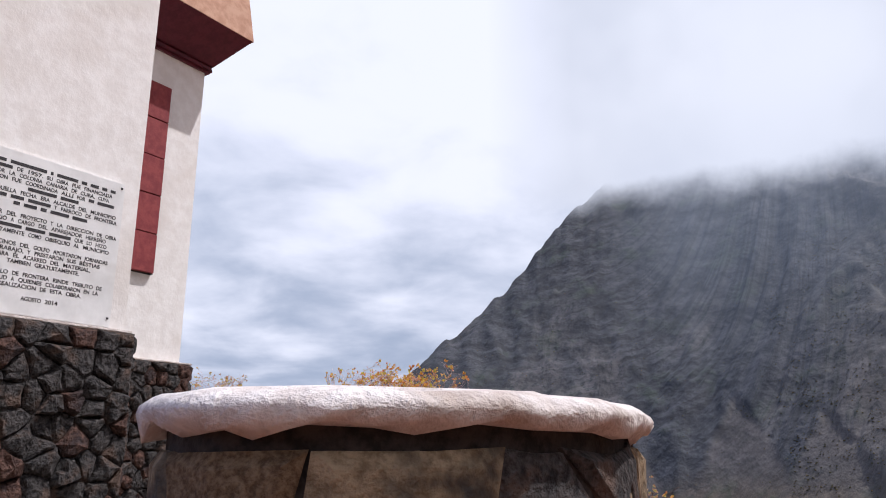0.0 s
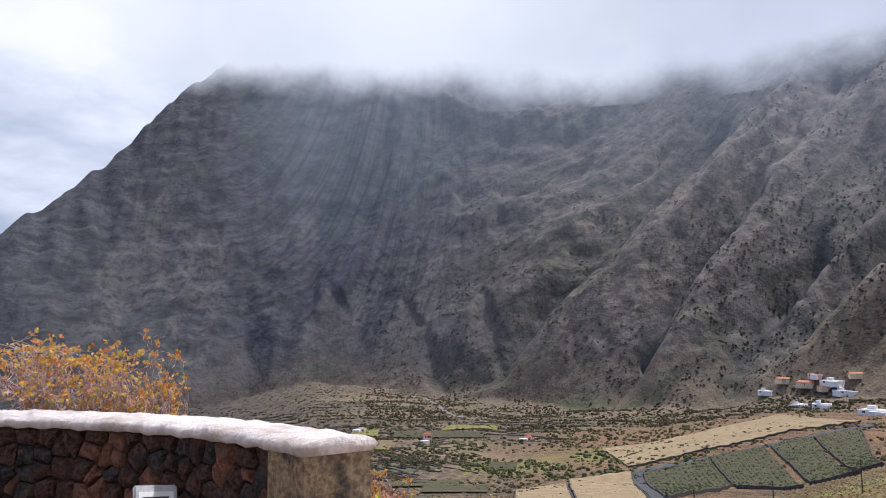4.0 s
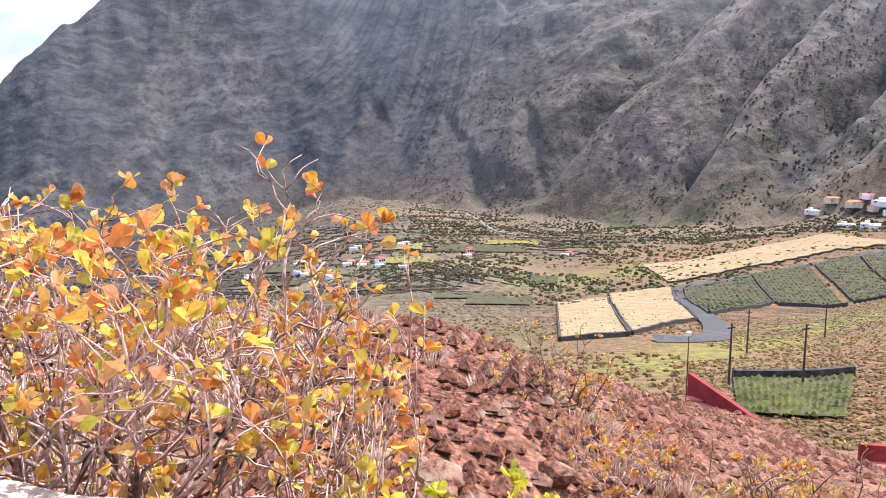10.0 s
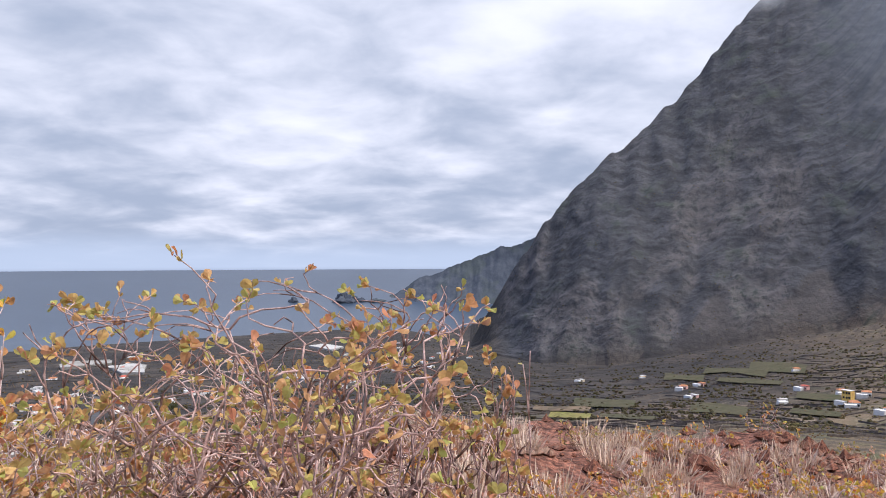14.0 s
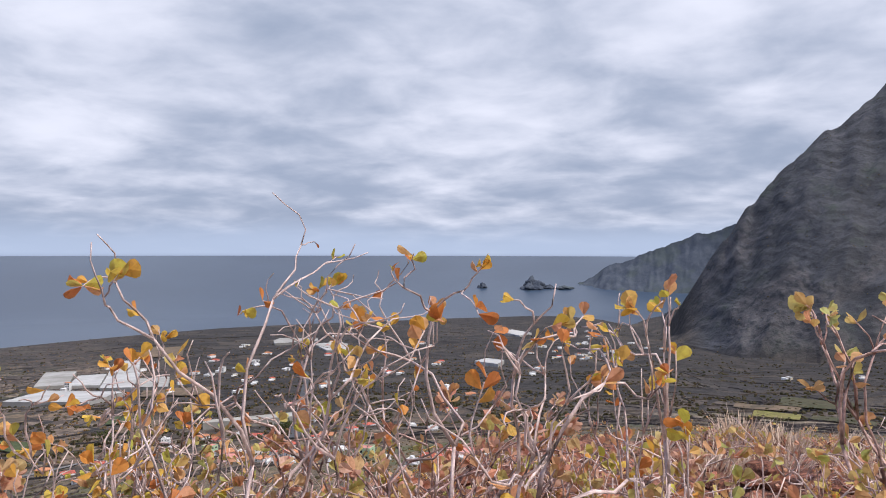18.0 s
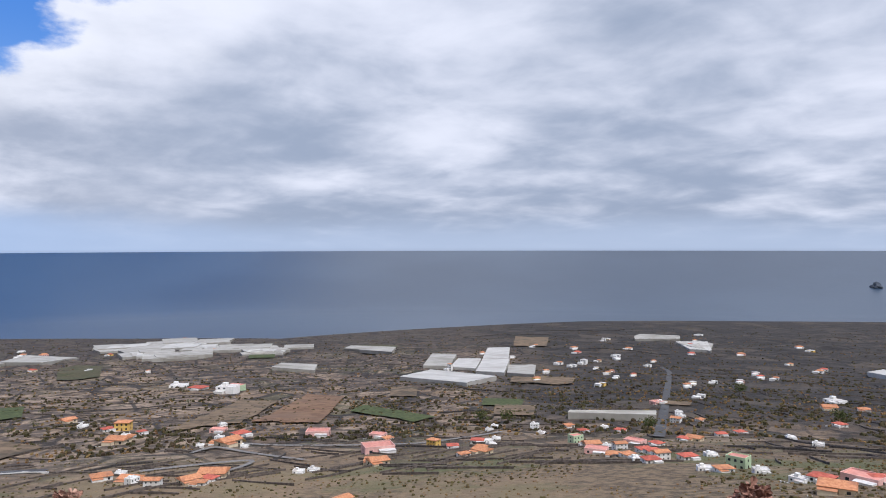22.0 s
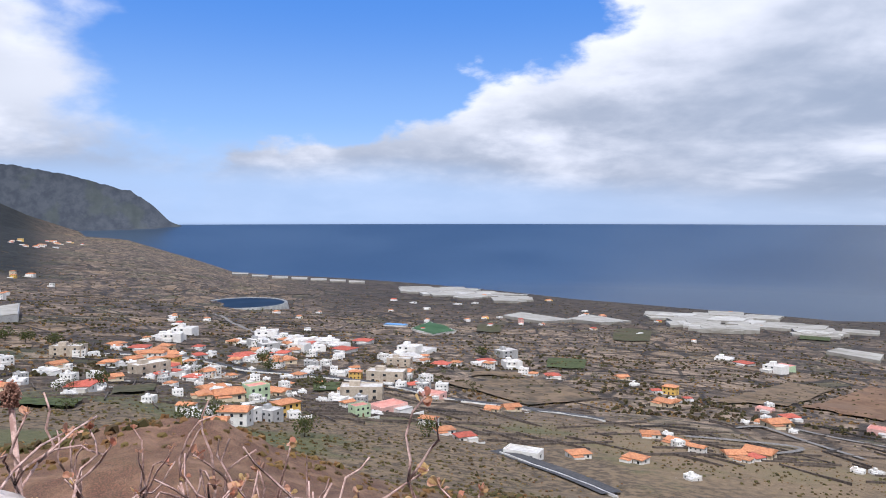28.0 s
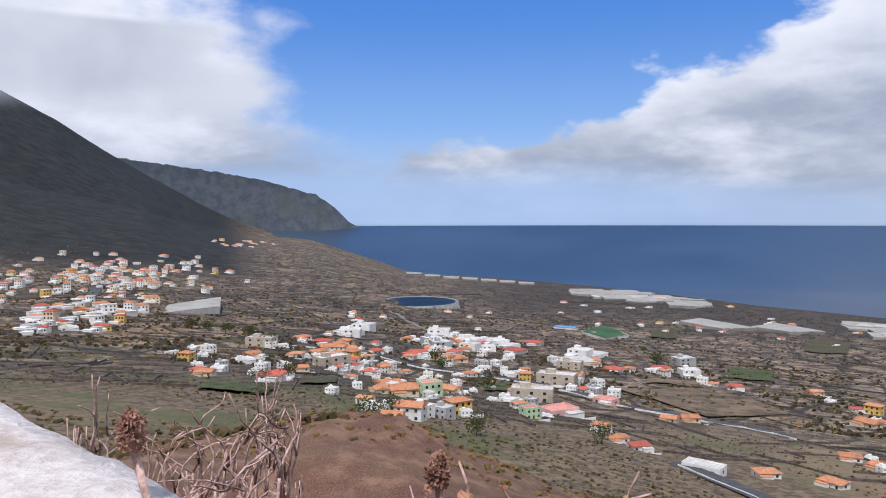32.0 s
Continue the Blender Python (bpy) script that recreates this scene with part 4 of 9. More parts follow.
LINES = ["##### ########### # ####### ## ### ## ##", "###### DE 1957. SU OBRA FUE FINANCIADA", "POR LA COLONIA CANARIA DE CUBA, CUYA", "ACCION FUE COORDINADA ALLI POR ## ######",
         "######### ######", "EN AQUELLA FECHA ERA ALCALDE DEL MUNICIPIO", "## ##### #### ######, Y PARROCO DE FRONTERA", "## #### ## ###### #####", "",
         "EL AUTOR DEL PROYECTO Y LA DIRECCION DE OBRA", "CORRIO A CARGO DEL APAREJADOR HERREÑO", "## ######## ###### ######, QUE LO HIZO", "GRATUITAMENTE COMO OBSEQUIO AL MUNICIPIO", "",
         "LOS VECINOS DEL GOLFO APORTARON JORNADAS", "DE TRABAJO, Y PRESTARON SUS BESTIAS", "PARA EL ACARREO DEL MATERIAL,", "TAMBIEN GRATUITAMENTE.", "",
         "EL PUEBLO DE FRONTERA RINDE TRIBUTO DE", "GRATITUD A QUIENES COLABORARON EN LA", "REALIZACION DE ESTA OBRA.", "", "AGOSTO 2014"]
FACE = Matrix(((0.551, 0, 0.8345, 0), (0.8345, 0, -0.551, 0), (0, 1, 0, 0), (0, 0, 0, 1)))


def text_mesh(body, size):
    cu = bpy.data.curves.new("lettering", "FONT")
    cu.body, cu.size, cu.extrude = body, size, 0.0006
    cu.offset = 0.0006
    ob = bpy.data.objects.new("lettering", cu)
    scene.collection.objects.link(ob)
    me = bpy.data.meshes.new_from_object(ob.evaluated_get(bpy.context.evaluated_depsgraph_get()))
    bpy.data.objects.remove(ob)
    wide = max((q.co.x for q in me.vertices), default=0.0)
    return me, wide


for k, line in enumerate(LINES):
    if not line:
        continue
    pieces, run, cur = [], "", None
    cw, size = 0.0193, 0.0325
    zline = 2.238 - k * 0.0331
    total = len(line) * cw
    x = -0.578 - total / 2
    words = line.split(" ")
    for word in words:
        wlen = len(word) * cw
        if set(word.strip(",.")) <= {"#"}:
            raw_bar = box(x, x + wlen - 0.004, 0.028, 0.0295, zline + 0.002, zline + 0.021, TW)
            part("inscription", raw_bar, ink, plaque)
        else:
            me, wide = text_mesh(word, size)
            me.materials.append(ink)
            ob = new("inscription", me)
            ob.parent = plaque
            o = tw(x, 0.0287, zline)
            ob.matrix_basis = Matrix.Translation(o) @ FACE @ Matrix.Diagonal(((wlen - 0.003) / max(wide, 1e-4), 1, 1, 1))
        x += wlen + cw


# ---- round terrace: paving, ring wall of lava rubble with a limewashed cap ----
def ring(theta, r, z):
    a = radians(theta)
    if theta > 156:
        r += 5.22 * (1 / math.cos(radians(min(theta - 156, 33))) - 1)
    return Vector((CENTRE.x + r * math.cos(a), CENTRE.y + r * math.sin(a), z))




def ring_strip(a0, a1, profile, n, wobble=0.0, seed=3):
    bm = bmesh.new()
    rows = []
    for i in range(n + 1):
        th = a0 + (a1 - a0) * i / n
        rows.append([bm.verts.new(ring(th, r + wobble * (noise.noise((th * 0.55, j * 3.1, seed)) if wobble else 0), z + wobble * 0.9 * noise.noise((th * 0.7, j * 2.3, seed + 5)))) for j, (r, z) in enumerate(profile)])
    m = len(profile)
    for p, q in zip(rows, rows[1:]):
        for j in range(m):
            bm.faces.new((p[j], q[j], q[(j + 1) % m], p[(j + 1) % m]))
    bm.faces.new(rows[0][::-1])
    bm.faces.new(rows[-1])
    bmesh.ops.recalc_face_normals(bm, faces=bm.faces)
    return bm


bm = bmesh.new()
bmesh.ops.create_circle(bm, cap_ends=True, radius=5.0, segments=72, matrix=Matrix.Translation((CENTRE.x, CENTRE.y, 0.0)))
tagged(part("terrace_floor", bm, paving), "dusty brown paved terrace round the tower", "floor", kind="structure")

WALL_END = 13.4
wall = thing("ring_wall", "round lava rubble parapet with a white limewashed cap", "wall")
wall["kind"] = "structure"
wcore = part("wall_core", ring_strip(WALL_END, 252, ((4.80, -0.5), (4.80, 1.10), (5.15, 1.10), (5.15, -1.2)), 180), mortar, wall)
part("cap", ring_strip(WALL_END - 2.2, 252, ((4.72, 1.085), (4.705, 1.125), (4.74, 1.16), (4.85, 1.178), (5.10, 1.178), (5.22, 1.15), (5.24, 1.11), (5.21, 1.075)), 360, 0.022), limewash, wall, "white limewashed cap", soft=True)
part("pier", ring_strip(WALL_END - 2.0, WALL_END + 3.0, ((4.73, -0.3), (4.73, 1.09), (5.2, 1.09), (5.2, -1.0)), 8, 0.012), tan_stone, wall, "squared tan stone pier at the wall end")
for a0, a1 in ((WALL_END + 3.1, 52), (52, 84)):
    length = radians(a1 - a0) * 4.8
    stone_pieces(length, 1.09, 0.17, lambda s, h, d, a0=a0: ring(a0 + math.degrees(s / 4.8), 4.80 - d, h), [lava_red, lava_red, lava_dark, lava_red, lava_rust], wcore, rng, 0.055, 0.009)
# outer face stones, seen over the cap's end only
stone_pieces(1.4, 1.0, 0.22, lambda s, h, d: ring(WALL_END + 3.1 + math.degrees(s / 5.15), 5.15 + d, h), [lava_red, lava_dark], wcore, rng, 0.05)

# lower wall that runs on from the pier and widens to a blunt end beside the entrance
low_wall = thing("entrance_wall", "low curved stone wall with a thick limewashed top", "wall", kind="structure")
INNER = [(1.43, 4.12), (1.41, 3.2), (1.38, 2.2), (1.37, 1.4), (1.36, 0.7), (1.30, 0.25), (1.12, -0.12), (0.93, -0.42), (0.66, -0.70), (0.32, -0.93)]
OUTER = [(0.24, -1.14), (0.42, -1.50), (0.72, -1.56), (1.08, -1.42), (1.42, -1.15), (1.60, -0.65), (1.80, 0.1), (1.97, 1.0), (2.07, 1.9), (2.12, 2.8), (2.08, 3.5), (1.98, 4.15)]


def rounded(poly, times=2):
    for _ in range(times):
        poly = [((p[0] * (3 - 2 * e) + q[0] * (1 + 2 * e)) / 4, (p[1] * (3 - 2 * e) + q[1] * (1 + 2 * e)) / 4) for p, q in zip(poly, poly[1:] + poly[:1]) for e in (0, 1)]
    return poly


def inset(poly, d):
    out = []
    for k, p in enumerate(poly):
        a, b = poly[k - 1], poly[(k + 1) % len(poly)]
        t = Vector((b[0] - a[0], b[1] - a[1])).normalized()
        out.append((p[0] + t.y * d, p[1] - t.x * d))
    return out


PLAN = rounded(INNER + OUTER)
turn_sum = sum(p[0] * q[1] - q[0] * p[1] for p, q in zip(PLAN, PLAN[1:] + PLAN[:1]))
IN = -1.0 if turn_sum > 0 else 1.0
low_core = part("wall_core", prism(inset(PLAN, IN * 0.07), -1.9, 0.72), mortar, low_wall)
bm = bmesh.new()
rings = []
for d, z in ((0.06, 0.722), (0.015, 0.731), (0.0, 0.745), (0.008, 0.762), (0.035, 0.780), (0.10, 0.79)):
    rings.append([bm.verts.new((x + 0.014 * noise.noise((x * 6, y * 6, z * 9)), y + 0.014 * noise.noise((x * 6 + 9, y * 6, z * 9)), z + (0.03 if z < 0.72 else 0.014) * noise.noise((x * 7, y * 7, 3)) - (0.07 * abs(noise.noise((x * 11, y * 11, 8))) if z < 0.735 else 0)))
                  for x, y in inset(PLAN, IN * d)])
for p, q in zip(rings, rings[1:]):
    for k in range(len(p)):
        bm.faces.new((p[k], p[(k + 1) % len(p)], q[(k + 1) % len(p)], q[k]))
bm.faces.new(rings[-1])
bm.faces.new(rings[0][::-1])
bmesh.ops.recalc_face_normals(bm, faces=bm.faces)
part("cap", bm, limewash, low_wall, "uneven limewashed cap", soft=True)


def along(line, out):
    """A place function for stones on an upright face over a plan line; out: which side they stand out to."""
    seg = [(Vector(p), Vector(q), (Vector(q) - Vector(p)).length) for p, q in zip(line, line[1:])]

    def place(s, h, d):
        for p, q, n in seg:
            if s <= n or q == seg[-1][1]:
                t = (q - p).normalized()
                c = p + t * s + Vector((t.y, -t.x)) * d * out
                return Vector((c.x, c.y, h - 0.6))
            s -= n

    return place, sum(n for _, _, n in seg)


CORE = inset(PLAN, IN * 0.07)
k0 = CORE.index(min(CORE, key=lambda p: (p[0] - 0.36) ** 2 + (p[1] + 1.2) ** 2))
k1 = CORE.index(min(CORE, key=lambda p: (p[0] - 1.78) ** 2 + (p[1] - 0.1) ** 2))
place, length = along(CORE[k0:k1 + 1], IN * -1.0)
stone_pieces(length, 1.27, 0.30, place, [tan_stone, lava_dark, lava_dark, quoin_brown], low_core, rng, 0.03, 0.004)
k2 = 4
k3 = CORE.index(min(CORE, key=lambda p: (p[0] - 0.95) ** 2 + (p[1] + 0.4) ** 2))
place, length = along(CORE[k2:k3 + 1], IN * -1.0)
stone_pieces(length, 1.27, 0.17, place, [lava_red, lava_red, lava_dark, lava_rust], low_core, rng, 0.05, 0.008)

# tilted information panel in front of the wall
panel = thing("info_panel", "small tilted grey metal information panel on a post", "sign")
PM = Matrix.Translation((0.80, 5.12, 0.0)) @ Matrix.Rotation(radians(16), 4, "Z")
part("post", box(-0.03, 0.03, -0.03, 0.03, 0.0, 0.44, PM), steel, panel)
TILT = PM @ Matrix.Translation((0, 0, 0.52)) @ Matrix.Rotation(radians(62), 4, "X") @ Matrix.Rotation(radians(-8), 4, "Z")
part("plate", box(-0.15, 0.15, -0.3, 0.3, -0.015, 0.015, TILT, 0.012), grey_sign, panel)
part("sheet", box(-0.12, 0.12, -0.2, 0.25, 0.015, 0.018, TILT), marble, panel)
for k in range(6):
    part("line", box(-0.095, 0.085 - 0.022 * (k % 3), 0.2 - k * 0.055, 0.215 - k * 0.055, 0.018, 0.0195, TILT), ink, panel)


# ---- shrubs ----
def leaf_material(name, c_list, rough=0.55):
    m, n = material(name, rough)
    rnd = n.add("ShaderNodeNewGeometry").outputs["Random Per Island"]
    ramp = n.add("ShaderNodeValToRGB", {0: rnd})
    el = ramp.color_ramp.elements
    while len(el) < len(c_list):
        el.new(0.5)
    for i, c in enumerate(c_list):
        el[i].position, el[i].color = i / (len(c_list) - 1), (*c, 1)
    blotch = n.noise(n.pos, 60.0, 3.0, 0.6)
    col = n.mix(n.math("MULTIPLY", n.ramp(blotch, 0.45, 0.65), 0.35), ramp.outputs[0], (0.30, 0.12, 0.03))
    finish(n, col)
    n.bsdf.inputs["Subsurface Weight"].default_value = 0.0
    tr = n.add("ShaderNodeBsdfTranslucent", {0: col}).outputs[0]
    mixn = n.add("ShaderNodeMixShader", {0: 0.4, 1: n.bsdf.outputs[0], 2: tr}).outputs[0]
    outn = [q for q in n.t.nodes if q.bl_idname == "ShaderNodeOutputMaterial"][0]
    n.t.links.new(mixn, outn.inputs[0])
    return m


leaf_autumn = leaf_material("autumn_leaves", [(0.50, 0.16, 0.05), (0.72, 0.27, 0.07), (0.76, 0.45, 0.07), (0.74, 0.56, 0.09), (0.52, 0.50, 0.08), (0.66, 0.30, 0.18), (0.78, 0.50, 0.12)])
leaf_lime = leaf_material("lime_leaves", [(0.66, 0.62, 0.05), (0.50, 0.56, 0.06), (0.74, 0.60, 0.06), (0.36, 0.46, 0.06), (0.70, 0.48, 0.06)])
leaf_dry = leaf_material("dry_leaves", [(0.62, 0.33, 0.20), (0.72, 0.44, 0.18), (0.64, 0.54, 0.18), (0.42, 0.46, 0.13), (0.70, 0.30, 0.18), (0.54, 0.54, 0.15)])
leaf_red = leaf_material("red_dry_leaves", [(0.60, 0.25, 0.17), (0.70, 0.38, 0.24), (0.62, 0.46, 0.20), (0.50, 0.29, 0.20), (0.74, 0.46, 0.34)])
twig_grey = mottled("grey_twigs", (0.36, 0.22, 0.19), (0.66, 0.47, 0.42), 40.0, (0.10, 0.065, 0.055), 9.0, 0.9, 0.4)
twig_pale = mottled("bleached_twigs", (0.54, 0.40, 0.36), (0.78, 0.62, 0.57), 40.0, (0.22, 0.15, 0.13), 9.0, 0.9, 0.4)
twig_brown = mottled("brown_twigs", (0.07, 0.045, 0.035), (0.22, 0.14, 0.10), 40.0, rough=0.9, bump=0.4)
husk = mottled("dry_husks", (0.16, 0.075, 0.055), (0.44, 0.24, 0.17), 30.0, (0.52, 0.33, 0.25), 14.0, 0.95, 0.5)
straw = mottled("dry_grass", (0.54, 0.40, 0.29), (0.76, 0.61, 0.48), 12.0, rough=0.95, bump=0.1)


def leaf_verts(p, d, size, rnd):
    """A spoon-shaped leaf with a folded middle."""
    d = d.normalized()
    s = d.cross(Vector((rnd.uniform(-1, 1), rnd.uniform(-1, 1), rnd.uniform(-0.3, 1)))).normalized()
    u = d.cross(s)
    w = size * rnd.uniform(0.30, 0.46)
    f = u * size * rnd.uniform(0.08, 0.22)
    tip = d * size + u * size * rnd.uniform(-0.2, 0.2)
    edge = [p + d * size * a + s * w * b + f * c for a, b, c in ((0.0, 0.0, 0.0), (0.32, 0.55, 0.7), (0.58, 0.96, 1.0), (0.82, 0.92, 1.0), (0.97, 0.48, 0.6))]
    edge += [p + tip] + [p + d * size * a - s * w * b + f * c for a, b, c in ((0.97, 0.48, 0.6), (0.82, 0.92, 1.0), (0.58, 0.96, 1.0), (0.32, 0.55, 0.7))]
    return edge + [p + d * size * 0.6 - f * 0.2]


LEAF_FACES = [(k, (k + 1) % 10, 10) for k in range(10)]


def shrub(base, radius, height, stems, leaves, leaf_mat, twig_mat, seed, label, leaf=0.05, bare=0.25, lean=0.0, depth=4, name="shrub", group="shrubs on the hill"):
    """A woody shrub: crooked stems that fork, with leaves in tufts at the twig ends."""
    rnd = random.Random(seed)
    segs, tips = [], []

    def grow(p, d, length, rad, level):
        pts, rads = [p], [rad]
        q = p.copy()
        for k in range(4):
            d = (d + Vector((rnd.uniform(-1, 1), rnd.uniform(-1, 1), rnd.uniform(-0.65, 0.75))) * 0.72).normalized()
            q = q + d * length / 4
            pts.append(q.copy())
            rads.append(rad * (1 - 0.10 * (k + 1)))
        segs.append((pts, rads, level))
        if level >= depth:
            tips.append((q, d, rnd.random() < bare))
            return
        for _ in range(2 if rnd.random() < 0.62 else 3):
            nd = (d + Vector((rnd.uniform(-1, 1), rnd.uniform(-1, 1), rnd.uniform(-0.45, 0.75))) * 0.85).normalized()
            grow(q, nd, length * rnd.uniform(0.58, 0.86), rad * 0.64, level + 1)
        if rnd.random() < 0.5:
            tips.append((pts[2], d, rnd.random() < bare))

    base = Vector(base)
    for i in range(stems):
        a = 2 * math.pi * (i + rnd.random()) / stems
        out = rnd.uniform(0.15, 1.0)
        d = Vector((math.cos(a) * out * radius, math.sin(a) * out * radius, height * rnd.uniform(0.55, 1.0))).normalized()
        ln = math.hypot(out * radius, height) * 0.41
        grow(base + Vector((math.cos(a), math.sin(a), 0)) * radius * 0.3 * rnd.random() - Vector((0, 0, 0.08)), d, ln, 0.0078 * (height + 0.3), 1)
    # pull the twigs into the shrub's envelope
    bm = bmesh.new()

    def fit(p):
        v = p - base
        h = math.hypot(v.x, v.y)
        k = radius * 1.15 * math.tanh(h / (radius * 1.15)) / max(h, 1e-3)
        z = v.z if v.z < height * 0.8 else height * 0.8 + (v.z - height * 0.8) * 0.5
        return base + Vector((v.x * k, v.y * k, max(z, 0.02 + 0.05 * h)))

    def in_wall(q):
        return q.z < 1.24 and (q.xy - CENTRE.xy).length < 5.3

    for pts, rads, level in segs:
        fitted = [fit(p) for p in pts]
        if not any(in_wall(q) for q in fitted):
            tube(bm, fitted, rads, 5 if level < 2 else 3)
    ob = thing(name, label, "shrub", group)
    part("branch_frame", bm, twig_mat, ob, soft=True)
    vs, fs = [], []
    live = [t for t in tips if not t[2]]
    for i in range(leaves):
        p, d, _ = live[rnd.randrange(len(live))]
        p = fit(p - d * rnd.uniform(-0.01, 0.055))
        if in_wall(p):
            continue
        dd = (d * 0.5 + Vector((rnd.uniform(-1, 1), rnd.uniform(-1, 1), rnd.uniform(-0.4, 1)))).normalized()
        b = len(vs)
        away_wall = p.xy - CENTRE.xy
        if p.z < 1.3 and away_wall.length < 5.42:
            dd = (dd + Vector((*away_wall.normalized(), 0.0)) * 1.6).normalized()
        vs += leaf_verts(p, dd, leaf * rnd.uniform(0.55, 1.25), rnd)
        fs += [tuple(b + k for k in f) for f in LEAF_FACES]
    if vs:
        lv = raw("leaves", vs, fs, leaf_mat, ob)
        lv["kind"] = "stuff"
    return ob


def on_land(x, y, sink=0.03):
    return (x, y, ground(x, y) - sink)


# shrubs outside the wall, as the walk passes them
shrub((0.42, 7.42, 0.30), 0.95, 1.54, 30, 3000, leaf_autumn, twig_grey, 11, "dense orange and yellow leaved shrub behind the parapet", 0.040, 0.25, depth=5)
shrub((-0.15, 7.72, 0.34), 0.5, 1.62, 10, 560, leaf_autumn, twig_pale, 12, "orange leaved shrub with bare pale twig ends", 0.038, 0.4, depth=5)
shrub((0.86, 7.18, 0.25), 0.45, 1.54, 13, 1200, leaf_autumn, twig_grey, 22, "yellow and orange leaved shrub with tangled twigs", 0.038, 0.3, depth=5)
shrub((1.35, 6.45, 0.22), 0.62, 0.90, 16, 2200, leaf_lime, twig_brown, 13, "bright lime green shrub growing against the wall", 0.046, 0.1)
shrub((1.75, 5.95, 0.12), 0.55, 0.97, 14, 1500, leaf_lime, twig_brown, 14, "bright lime green shrub growing against the wall", 0.046, 0.1)
shrub((2.35, 4.6, -0.1), 0.4, 0.84, 10, 600, leaf_lime, twig_brown, 24, "small lime green shrub beside the stone pier", 0.04, 0.2)
shrub((-2.62, 8.5, 0.36), 0.66, 1.55, 22, 2700, leaf_dry, twig_grey, 15, "half bare shrub with dry ochre leaves", 0.028, 0.4, depth=5)
shrub((-3.05, 8.75, 0.38), 0.5, 1.2, 16, 1700, leaf_dry, twig_pale, 25, "half bare shrub with dry ochre leaves", 0.028, 0.4, depth=5)
shrub((-4.1, 8.34, 0.38), 0.56, 1.58, 10, 620, leaf_autumn, twig_pale, 16, "bleached twiggy shrub with few green and rust leaves", 0.036, 0.5, depth=5)
shrub((-3.5, 8.6, 0.42), 0.55, 1.02, 13, 800, leaf_dry, twig_pale, 17, "tangled dry shrub with rust coloured leaves", 0.034, 0.4, depth=5)
shrub((-5.12, 8.18, 0.34), 0.46, 1.40, 9, 420, leaf_autumn, twig_pale, 18, "thin shrub with pale twigs and scattered leaves", 0.036, 0.5, depth=5)
shrub((-5.62, 8.02, 0.30), 0.46, 1.30, 19, 1500, leaf_red, twig_pale, 19, "low leafy shrub with red and green leaves", 0.044, 0.3)
for i, (a, rr, h) in enumerate(((80, 5.7, 0.85), (88, 5.65, 0.8), (95, 5.7, 1.28), (100, 5.75, 1.36), (106, 5.75, 1.36), (112, 5.8, 1.22), (118, 5.8, 1.06), (97, 6.4, 1.15), (108, 6.5, 1.2), (74, 5.9, 0.75), (115, 5.65, 1.12), (123, 5.7, 0.92))):
    q = ring(a, rr, 0)
    shrub(on_land(q.x, q.y), 0.52, h, 19, 1500 if a > 94 else 500, leaf_red if i % 2 else leaf_dry, twig_pale if i % 3 else twig_grey, 30 + i, "low tangle of dry rust and green leaved shrub", 0.036, 0.3)
# bare bush and dry mats by the western wall
q = ring(179, 5.7, 0)
shrub((q.x, q.y, ground(q.x, q.y)), 0.34, 1.5 - ground(q.x, q.y), 10, 0, leaf_dry, twig_grey, 51, "leafless grey thorny bush", 0.03, 0.99, depth=5)
for i, (a, rr) in enumerate(((158, 5.75), (164, 5.7), (170, 5.8), (184, 5.9), (190, 5.7))):
    q = ring(a, rr, 0)
    shrub(on_land(q.x, q.y), 0.55, (1.45, 1.5, 1.4, 1.25, 1.1)[i] - ground(q.x, q.y), 13, 700, leaf_red, twig_grey, 60 + i, "dry brown bush full of dead twigs", 0.03, 0.5)


def dry_rosette(x, y, top, size, seed, lean=0.1):
    """A withered succulent head on a bare stalk."""
    rnd = random.Random(seed)
    z0 = ground(x, y) - 0.03
    ob = thing("withered_succulent", "withered brown rosette on a bare woody stalk", "plant", "withered succulents")
    bm = bmesh.new()
    bend = Vector((rnd.uniform(-lean, lean), rnd.uniform(-lean, lean), 0))
    pts = [Vector((x, y, z0)) + bend * k * k + Vector((0, 0, (top - size - z0) * k)) for k in (0, 0.35, 0.7, 1.0)]
    tube(bm, pts, [0.012, 0.010, 0.009, 0.010], 6)
    part("stalk", bm, twig_grey, ob, "pale woody stalk", soft=True)
    vs, fs = [], []
    head = pts[-1]
    for i in range(760):
        h = rnd.random()
        a = rnd.uniform(0, 2 * math.pi)
        r = size * 0.40 * math.sin(math.pi * (0.2 + 0.7 * h)) * rnd.uniform(0.3, 1.1)
        p = head + Vector((math.cos(a) * r, math.sin(a) * r, size * (1.2 * h - 0.25)))
        d = Vector((math.cos(a + rnd.uniform(-1.6, 1.6)), math.sin(a + rnd.uniform(-1.6, 1.6)), rnd.uniform(-2.2, 0.9)))
        b = len(vs)
        vs += leaf_verts(p, d, size * rnd.uniform(0.09, 0.20), rnd)
        fs += [tuple(b + k for k in f) for f in LEAF_FACES]
    lv = raw("rosette", vs, fs, husk, ob, "withered drooping leaves")
    lv["kind"] = "stuff"
    return ob


